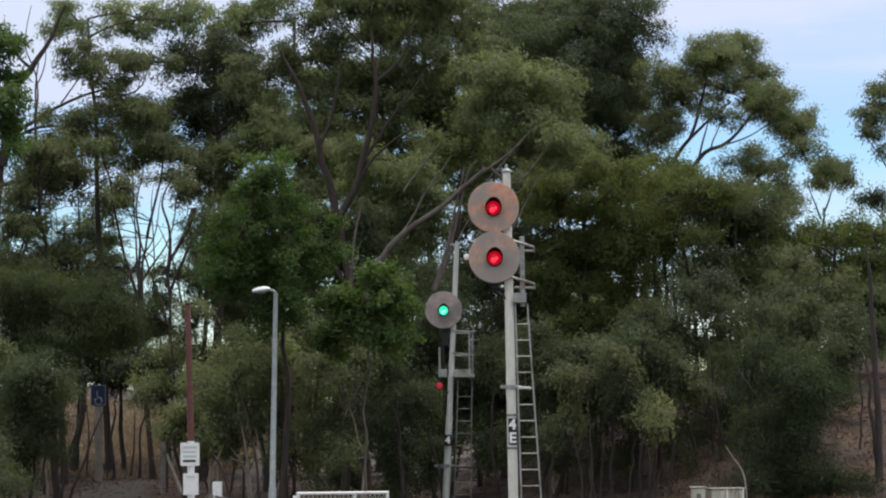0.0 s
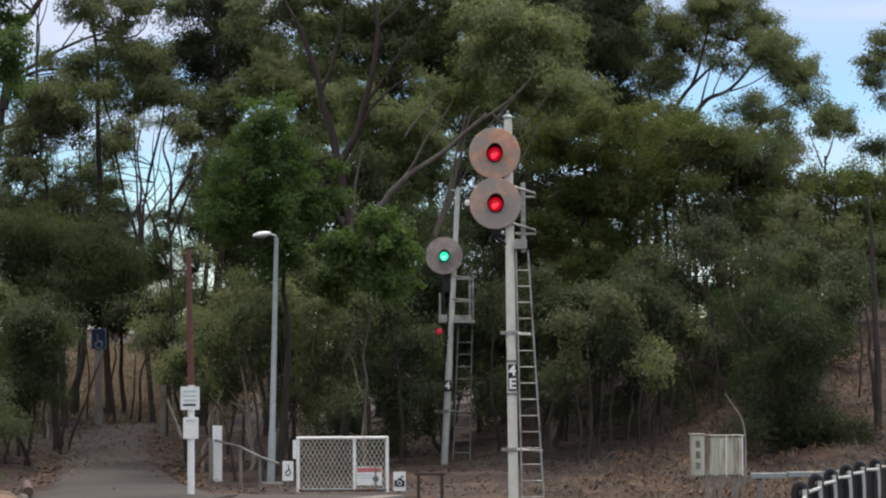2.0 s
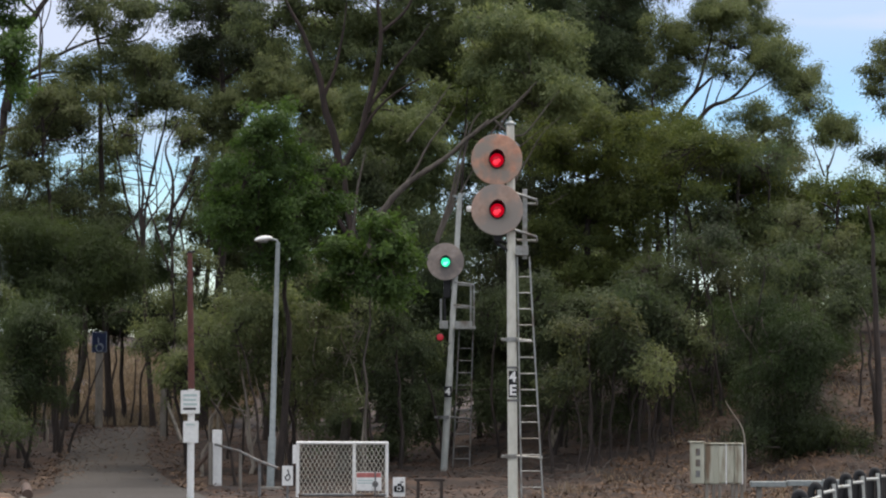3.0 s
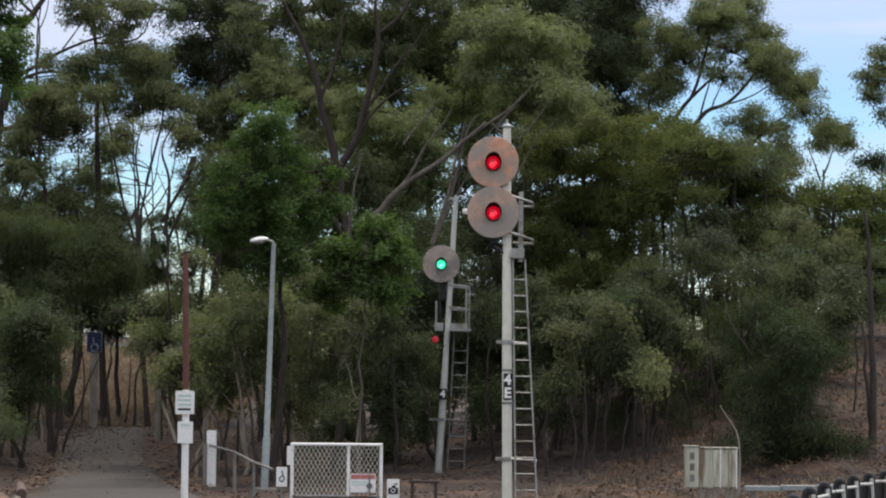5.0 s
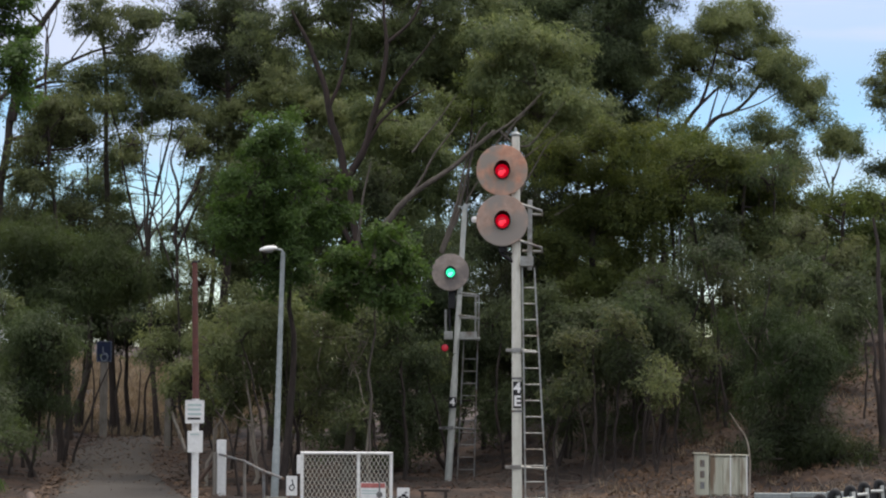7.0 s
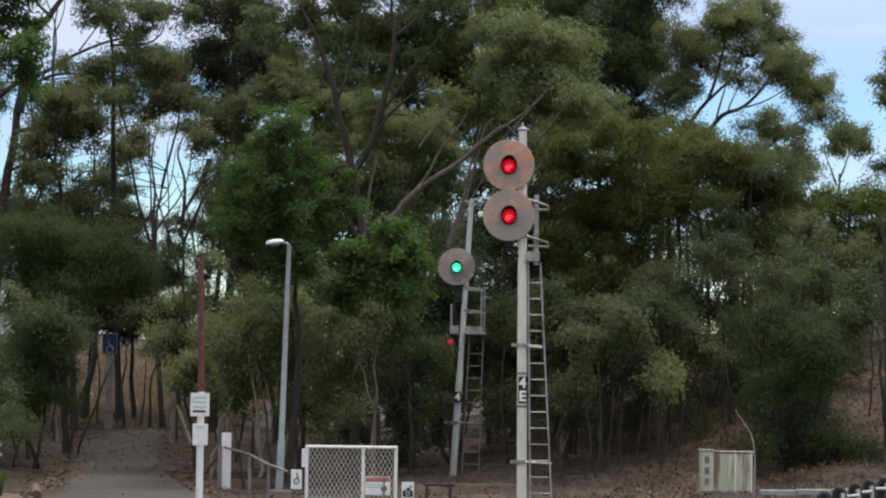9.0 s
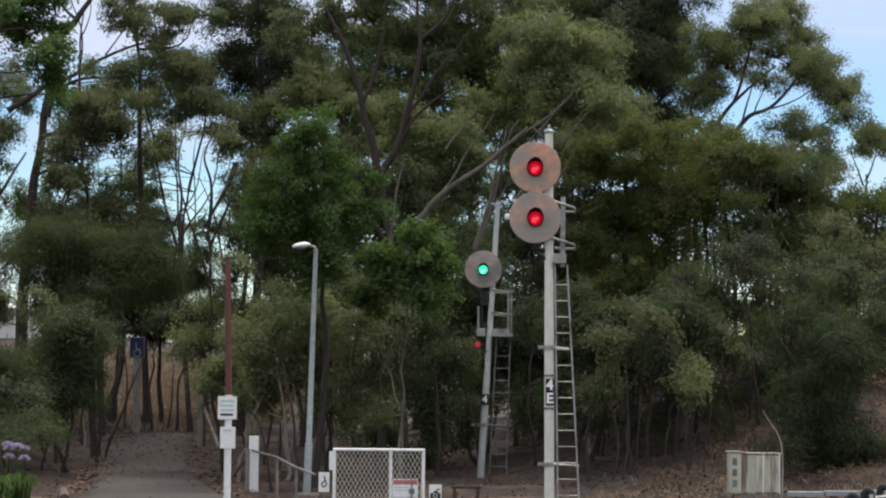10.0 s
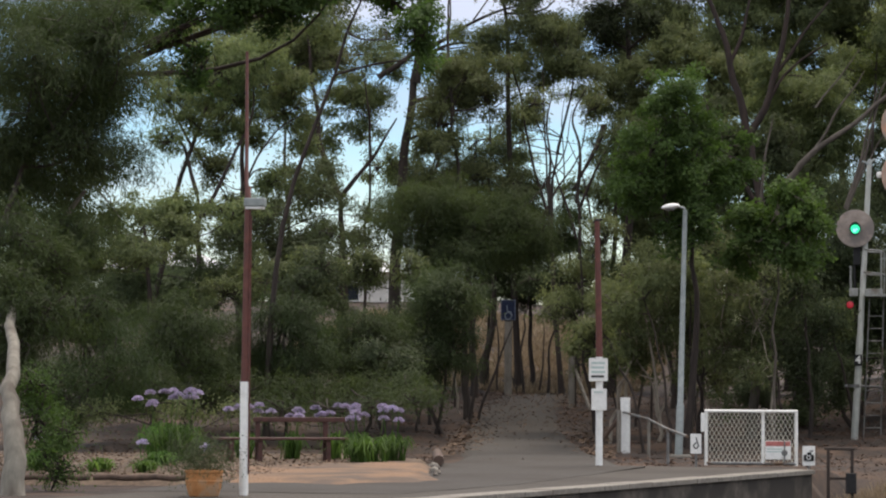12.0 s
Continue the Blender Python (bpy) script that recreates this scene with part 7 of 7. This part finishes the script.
# ---- near platform's balustrade ----
def near_fence():
    """Black bent posts joined by pale rails, curving away."""
    root = tagged(empty("balustrade", 2.4, 18.8, 0.0), "black bent-top balustrade posts joined by pale grey rails", "balustrade")
    pts = smooth_line([(2.05, 15.9, 1.02), (2.48, 18.8, 1.05), (2.90, 21.0, 1.05), (3.28, 22.8, 1.05), (3.64, 24.3, 1.05), (4.0, 25.8, 1.05), (4.36, 27.1, 1.05), (4.74, 28.4, 1.05), (5.15, 29.7, 1.05)], 1)
    off = Vector((2.4, 18.8, 0.0))
    pts = [p - off for p in pts]
    for i, p in enumerate(pts):
        way = (pts[min(i + 1, len(pts) - 1)] - pts[max(i - 1, 0)])
        way.z = 0
        way.normalize()
        out = Vector((way.y, -way.x, 0))
        bm = bmesh.new()
        line = [p + Vector((0, 0, -p.z)) + out * 0.0]
        line += [p + Vector((0, 0, -0.08))]
        for k in range(8):
            a = math.pi * k / 7
            line.append(p + out * (0.034 * (1 - math.cos(a))) + Vector((0, 0, -0.05 + 0.055 * math.sin(a))))
        line.append(p + out * 0.068 + Vector((0, 0, -p.z)))
        tube(bm, line, 0.031, 10)
        post = part("post", bm, BLACK, root, "black bent-top steel post")
        if i + 1 < len(pts):
            q = pts[i + 1]
            near = out * 0.066 - way * 0.05
            bm = tube(bmesh.new(), [p + near + Vector((0, 0, -0.06)), q + near + Vector((0, 0, -0.085))], 0.015, 8)
            part("rail", bm, MAST_GREY, root, "pale grey top rail")
            upright = tube(bmesh.new(), [p + near + Vector((0, 0, -0.03)), p + near + Vector((0.012, 0, -0.2)), p + near + Vector((0.012, 0, -p.z))], [0.018, 0.015, 0.014], 8)
            part("upright", upright, MAST_GREY, root, "pale grey steel upright")
            bm = tube(bmesh.new(), [p + Vector((0, 0, -0.95)), q + Vector((0, 0, -0.95))], 0.02, 8)
            part("lower_rail", bm, COPING, root)
            for k in range(1, 8):
                b = p.lerp(q, k / 8)
                part("baluster", tube(bmesh.new(), [b + Vector((0, 0, -0.95)), b + Vector((0, 0, -0.09))], 0.009, 6), BLACK, root)
    return root


near_fence()


# ---- garden ----
def bench():
    root = tagged(empty("bench", -10.95, 50.0, 0.04, 20), "red-brown slatted timber bench with a plank back", "bench")
    for x in (-0.95, -0.4, 0.92):
        bm = box(bmesh.new(), x - 0.045, 0.12, 0, x + 0.045, 0.2, 0.83 if x > -0.9 else 0.42, 0.008)
        box(bm, x - 0.045, -0.28, 0, x + 0.045, -0.2, 0.42, 0.008)
        box(bm, x - 0.04, -0.28, 0.36, x + 0.04, 0.2, 0.42, 0.008)
        part("leg_frame", bm, BENCH, root)
    for y in (-0.30, -0.15, 0.0):
        part("seat_slat", box(bmesh.new(), -1.3, y, 0.42, 1.3, y + 0.13, 0.465, 0.01), BENCH, root)
    part("back_plank", box(bmesh.new(), -0.5, 0.075, 0.76, 1.3, 0.12, 0.85, 0.01), BENCH, root)
    return root


bench()


def pot():
    root = tagged(empty("flower_pot", -8.85, 35.6, 0.0), "wide terracotta pot planted with a small flowering shrub", "flower pot")
    bm = lathe(bmesh.new(), [(0, 0), (0.19, 0), (0.205, 0.015), (0.238, 0.12), (0.25, 0.20), (0.256, 0.205), (0.256, 0.225), (0.25, 0.23), (0.256, 0.32), (0.268, 0.33), (0.268, 0.36), (0.245, 0.365), (0.235, 0.32), (0, 0.31)], 32)
    part("pot", bm, TERRACOTTA, root)
    rng = np.random.default_rng(77)
    me, _ = crown_mesh(rng, [(0, 0, 0.44, 0.19, 0.19, 0.16), (-0.04, 0, 0.58, 0.15, 0.15, 0.13)], "dark", LEAF["dark"], 14.0, 0.35)
    plant = new("shrub", me)
    plant.parent = root
    n = 60
    c = np.array([0.02, -0.03, 0.68]) + rng.normal(size=(n, 3)) * 0.035
    ax = unit(rng.normal(size=(n, 3))) * 0.035
    flower = new("flower", leaf_mesh("flower", c, ax, unit(np.cross(ax, rng.normal(size=(n, 3)))) * 0.012, LAVENDER))
    flower.parent = root
    flower["kind"] = "stuff"
    return root


pot()


def agapanthus(x, y, seed, size, blooms, tall):
    """A clump of arching strap leaves with round lavender heads on stalks."""
    rng = np.random.default_rng(seed)
    z = max(0.03, ground_height(x, y))
    root = tagged(empty("agapanthus", x, y, z), "agapanthus clump with arching green leaves and lavender flower heads" if blooms else "low clump of arching green strap leaves", "plant", "agapanthus in the garden")
    bm = bmesh.new()
    for i in range(int(150 * size)):
        a, lean = rng.uniform(0, 2 * math.pi), rng.uniform(0.15, 1.0)
        h, w = tall * rng.uniform(0.7, 1.1), 0.014 * rng.uniform(0.8, 1.4)
        out = Vector((math.cos(a), math.sin(a), 0))
        side = Vector((-out.y, out.x, 0)) * w
        foot = Vector((rng.normal() * 0.14 * size, rng.normal() * 0.14 * size, 0))
        pts = [foot, foot + out * lean * 0.2 * size + Vector((0, 0, h * 0.6)), foot + out * lean * 0.42 * size + Vector((0, 0, h * (1 - 0.25 * lean))), foot + out * lean * 0.68 * size + Vector((0, 0, h * (1 - 0.75 * lean)))]
        vs = [(bm.verts.new(p - side * k), bm.verts.new(p + side * k)) for p, k in zip(pts, (0.8, 1.0, 0.9, 0.15))]
        for (a0, a1), (b0, b1) in zip(vs, vs[1:]):
            bm.faces.new((a0, a1, b1, b0))
    tagged(part("leaves", bm, LEAF["agapanthus"], root), kind="stuff")
    for _ in range(blooms):
        p = Vector((rng.normal() * 0.34 * size, rng.normal() * 0.3 * size, tall * rng.uniform(1.35, 1.85)))
        stalk = part("stalk", tube(bmesh.new(), [(p.x * 0.4, p.y * 0.4, 0.05), (p.x * 0.8, p.y * 0.8, p.z * 0.6), p], [0.008, 0.007, 0.006], 5), LEAF["agapanthus"], root)
        n = 80
        d = unit(rng.normal(size=(n, 3)))
        d[:, 2] = np.abs(d[:, 2]) * 0.8 - 0.15
        c = np.array(p) + d * 0.045
        ax = d * 0.085
        head = new("flower_head", leaf_mesh("flower_head", c, ax, unit(np.cross(ax, rng.normal(size=(n, 3)))) * 0.022, LAVENDER))
        head.parent = stalk
    return root


for k, (x, y, s, b, t) in enumerate([(-12.75, 49.2, 1.25, 6, 0.74), (-13.3, 50.3, 1.1, 7, 0.76), (-11.9, 51.2, 0.7, 7, 0.6), (-11.0, 51.4, 0.55, 6, 0.58), (-10.2, 51.6, 0.55, 6, 0.58),
                                     (-9.3, 50.3, 1.2, 4, 0.56), (-8.95, 51.4, 0.7, 5, 0.58), (-9.9, 52.2, 0.5, 4, 0.58), (-12.4, 46.6, 0.7, 1, 0.3), (-13.7, 43.6, 0.6, 0, 0.26),
                                     (-12.6, 43.4, 0.6, 0, 0.26), (-11.75, 43.2, 0.6, 0, 0.24), (-14.3, 45.2, 0.6, 1, 0.36)]):
    agapanthus(x, y, 300 + k, s, b, t)


def edging_log(x0, y0, x1, y1, r):
    root = tagged(empty("edging_log", x0, y0, 0.03), "grey weathered log edging the garden bed", "log", "edging logs")
    pts = [Vector((0, 0, r)).lerp(Vector((x1 - x0, y1 - y0, r)), i / 6) + Vector((0, 0, 0.012 * math.sin(i * 2.1))) for i in range(7)]
    part("log", tube(bmesh.new(), pts, [r * (1 + 0.1 * math.sin(i * 3)) for i in range(7)], 10), DARK_WOOD, root)
    return root


edging_log(-12.75, 39.75, -11.75, 39.95, 0.045)
edging_log(-11.7, 39.95, -10.25, 40.2, 0.05)
edging_log(-14.2, 39.7, -12.8, 39.75, 0.045)
edging_log(-7.62, 48.6, -8.5, 54.0, 0.10)


def edging_stone(x, y, s, seed):
    rng = np.random.default_rng(seed)
    bm = bmesh.new()
    bmesh.ops.create_icosphere(bm, subdivisions=2, radius=s)
    for v in bm.verts:
        v.co = v.co * (1 + 0.28 * noise.noise(v.co * (1.6 / s) + Vector((seed, 0, 0))))
        v.co.z *= 0.7
    ob = mesh_object("edging_stone", bm, STONE if seed % 3 else GREY_WOOD)
    ob.matrix_basis = pose(x, y, s * 0.5, 0, 0, rng.uniform(0, 360))
    return tagged(ob, "pale rough stone edging the footpath", "stone", "edging stones")


for k in range(6):
    edging_stone(-6.98 - 0.13 * k + 0.03 * math.sin(k * 2), 44.2 + 0.8 * k, 0.05 + 0.022 * (k % 3), k + 1)


def trackside_frame():
    root = tagged(empty("trackside_frame", -0.29, 50.0, ground_height(-0.29, 50.0)), "rusty post and rail frame below the platform end", "frame")
    top = 0.36 - root.location.z
    for x in (-0.20, 0.24):
        part("upright", box(bmesh.new(), x - 0.03, -0.03, -0.2, x + 0.03, 0.03, top, 0.006), BARK_DARK, root)
    part("top_bar", box(bmesh.new(), -0.27, -0.035, top, 0.30, 0.035, top + 0.05, 0.006), BARK_DARK, root)
    part("cross_bar", box(bmesh.new(), -0.17, -0.02, top - 0.55, 0.21, 0.02, top - 0.50, 0.004), BARK_DARK, root)
    part("box", box(bmesh.new(), 0.12, -0.16, top - 0.80, 0.32, -0.032, top - 0.42, 0.012), BLACK, root)
    return root


trackside_frame()


def dead_stem():
    """A bare curved stem arching behind the cabinet."""
    x, y = 6.45, 57.5
    z = ground_height(x, y)
    root = tagged(empty("dead_stem", x, y, z), "bare curved grey stem arching on the bank", "branch")
    pts = smooth_line([(0.05, 0, -0.1), (0.07, 0, 0.9), (0.0, 0, 1.4), (-0.22, 0, 1.75), (-0.36, 0, 1.98)])
    part("stem", tube(bmesh.new(), pts, [0.024 * (1 - 0.7 * i / len(pts)) for i in range(len(pts))], 7), BARK_PALE, root)
    return root


dead_stem()


# ---- houses beyond the trees ----
def house(x, y, w, d, eaves, ridge, label):
    z = ground_height(x, y) - 0.3
    eaves, ridge = eaves - z, ridge - z
    root = tagged(empty("house", x, y, z), label, "house", "houses beyond the trees")
    bm = box(bmesh.new(), -w / 2, -d / 2, 0, w / 2, d / 2, eaves)
    wall = part("wall", bm, WALL, root, "cream rendered wall")
    bm = bmesh.new()
    e, o = eaves, 0.5
    vs = [bm.verts.new(p) for p in ((-w / 2 - o, -d / 2 - o, e), (w / 2 + o, -d / 2 - o, e), (w / 2 - 1.2, 0, ridge), (-w / 2 + 1.2, 0, ridge), (-w / 2 - o, d / 2 + o, e), (w / 2 + o, d / 2 + o, e))]
    for f in ((0, 1, 2, 3), (5, 4, 3, 2), (4, 0, 3), (1, 5, 2), (0, 4, 5, 1)):
        bm.faces.new([vs[i] for i in f])
    part("roof", bm, ROOF, root, "pale metal roof")
    k = int(w / 3)
    for i in range(k):
        cx = -w / 2 + (i + 0.5) * w / k
        win = part("window", box(bmesh.new(), cx - 0.6, -d / 2 - 0.03, eaves - 1.3, cx + 0.6, -d / 2 + 0.02, eaves - 0.4, 0.01), WHITE, root)
        part("pane", box(bmesh.new(), cx - 0.54, -d / 2 - 0.04, eaves - 1.24, cx + 0.54, -d / 2 - 0.032, eaves - 0.46), GLASS_DARK, win)
    return root


house(-22.2, 118, 3.6, 6.0, 6.4, 7.3, "pale house with a light metal roof beyond the trees")
house(-32.0, 122, 5.0, 6.0, 6.7, 7.6, "cream house with a light roof beyond the trees")


# ---- ground cover ----
def litter():
    """Dry grass tufts, fallen leaves and sticks over the bank and under the trees."""
    rng = np.random.default_rng(21)
    x, y = rng.uniform(-20, 15, 60000), rng.uniform(44, 84, 60000)
    keep = [i for i in range(60000) if not (beside(x[i], y[i]) < 0.2 and y[i] < 52.5) and not (on_path(x[i], y[i]) and noise.noise((x[i] * 0.8, y[i] * 0.25, 1.0)) < (0.12 if y[i] < 58 else -0.15))]
    x, y = x[keep], y[keep]
    z = np.array([ground_height(a, b) + (0.07 if on_path(a, b) else 0.0) for a, b in zip(x, y)])
    c = np.stack([x, y, z + 0.02], 1)
    ax = rng.normal(size=c.shape)
    ax[:, 2] *= 0.25
    ax = unit(ax) * rng.uniform(0.05, 0.15, (len(c), 1))
    sd = unit(np.cross(ax, np.array([0, 0, 1.0]) + 0.4 * rng.normal(size=c.shape))) * 0.02
    tagged(new("fallen_leaves", leaf_mesh("fallen_leaves", c, ax, sd, TWIG)), "brown fallen leaves and bark under the trees", "leaf litter", kind="stuff")
    ex, ey = rng.uniform(-1, 14, 30000), rng.uniform(46, 72, 30000)
    ex, ey = np.array([(a, b) for a, b in zip(ex, ey) if beside(a, b) > 0.3 and noise.noise((a * 0.7, b * 0.5, 9.0)) > -0.25]).T
    ec = np.stack([ex, ey, [ground_height(a, b) + 0.02 for a, b in zip(ex, ey)]], 1)
    ea = rng.normal(size=ec.shape)
    ea[:, 2] = np.abs(ea[:, 2]) * 0.5
    ea = unit(ea) * rng.uniform(0.06, 0.22, (len(ec), 1))
    es = unit(np.cross(ea, np.array([0, -0.6, 1.0]) + 0.5 * rng.normal(size=ec.shape))) * rng.uniform(0.012, 0.035, (len(ec), 1))
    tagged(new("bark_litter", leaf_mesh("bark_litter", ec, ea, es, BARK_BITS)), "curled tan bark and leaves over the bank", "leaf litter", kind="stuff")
    py = 54 + 32 * rng.uniform(0, 1, 5000) ** 0.8
    edge = rng.choice([-1.0, 1.0], 5000) * (1.9 - np.abs(rng.normal(size=5000)) * (0.25 + 0.9 * np.clip((py - 56) / 20, 0, 1)))
    px = -6.3 - np.maximum(0, py - 50) * 0.105 + edge
    pz = np.array([0.25 * step(56, 67, b) + 0.9 * step(63, 82, b) + 0.02 * max(0.0, b - 82) + 0.066 for b in py])
    pc = np.stack([px, py, pz], 1)
    pa = rng.normal(size=pc.shape)
    pa[:, 2] *= 0.15
    pa = unit(pa) * rng.uniform(0.05, 0.16, (5000, 1))
    ps = unit(np.cross(pa, np.array([0, 0, 1.0]) + 0.3 * rng.normal(size=pc.shape))) * 0.022
    tagged(new("path_litter", leaf_mesh("path_litter", pc, pa, ps, TWIG)), "brown fallen leaves along the footpath", "leaf litter", kind="stuff")
    bx, by = rng.uniform(-18, -9.5, 5000), rng.uniform(40.3, 54, 5000)
    bed = np.stack([bx, by, np.full(5000, 0.075)], 1)
    ax2 = rng.normal(size=bed.shape)
    ax2[:, 2] *= 0.3
    ax2 = unit(ax2) * rng.uniform(0.04, 0.12, (5000, 1))
    sd2 = unit(np.cross(ax2, np.array([0, 0, 1.0]) + 0.4 * rng.normal(size=bed.shape))) * 0.02
    tagged(new("bark_chips", leaf_mesh("bark_chips", bed, ax2, sd2, TWIG)), "brown bark chips over the garden bed", "bark", kind="stuff")
    n = 5200
    gx, gy = rng.uniform(-3, 14, n), rng.uniform(47, 70, n)
    gx[900:2600], gy[900:2600] = rng.uniform(-0.4, 6.0, 1700), rng.uniform(46, 53, 1700)
    gx[2600:], gy[2600:] = rng.uniform(-20, -7, 2600), rng.uniform(83, 108, 2600)
    ok = [i for i in range(n) if i >= 2600 or (noise.noise((gx[i] * 0.35, gy[i] * 0.35, 3.0)) > (0.0 if i < 900 else -0.25) and beside(gx[i], gy[i]) > 0.35)]
    gx, gy = gx[ok], gy[ok]
    gz = np.array([ground_height(a, b) for a, b in zip(gx, gy)])
    per = 12
    c = np.repeat(np.stack([gx, gy, gz - 0.02], 1), per, 0) + rng.normal(size=(len(gx) * per, 3)) * np.array([0.09, 0.09, 0])
    ax = rng.normal(size=c.shape) * 0.45
    ax[:, 2] = 1
    ax = unit(ax) * rng.uniform(0.12, 0.42, (len(c), 1))
    sd = unit(np.cross(ax, rng.normal(size=c.shape))) * np.where(c[:, 1:2] > 80, 0.03, 0.008)
    tagged(new("dry_grass", leaf_mesh("dry_grass", c, ax, sd, STRAW)), "straw-coloured dry grass on the bank", "grass", kind="stuff")

    sticks = bmesh.new()
    for _ in range(520):
        sx, sy = rng.uniform(0.5, 13, 1)[0], rng.uniform(53, 70, 1)[0]
        a, length, r = rng.uniform(0, math.pi), rng.uniform(0.25, 1.1), rng.uniform(0.006, 0.016)
        way = Vector((math.cos(a), math.sin(a) * 0.7, 0)) * length * 0.5
        ends = [Vector((sx, sy, 0)) - way, Vector((sx, sy, 0)) + way * 0.1, Vector((sx, sy, 0)) + way]
        tube(sticks, [Vector((p.x, p.y, ground_height(p.x, p.y) + 0.03 + 0.12 * rng.uniform() * k)) for k, p in enumerate(ends)], [r, r * 0.8, r * 0.4], 4, False)
    tagged(mesh_object("fallen_sticks", sticks, BARK_MID), "brown fallen sticks and bark strips over the bank", "sticks", kind="stuff")


litter()
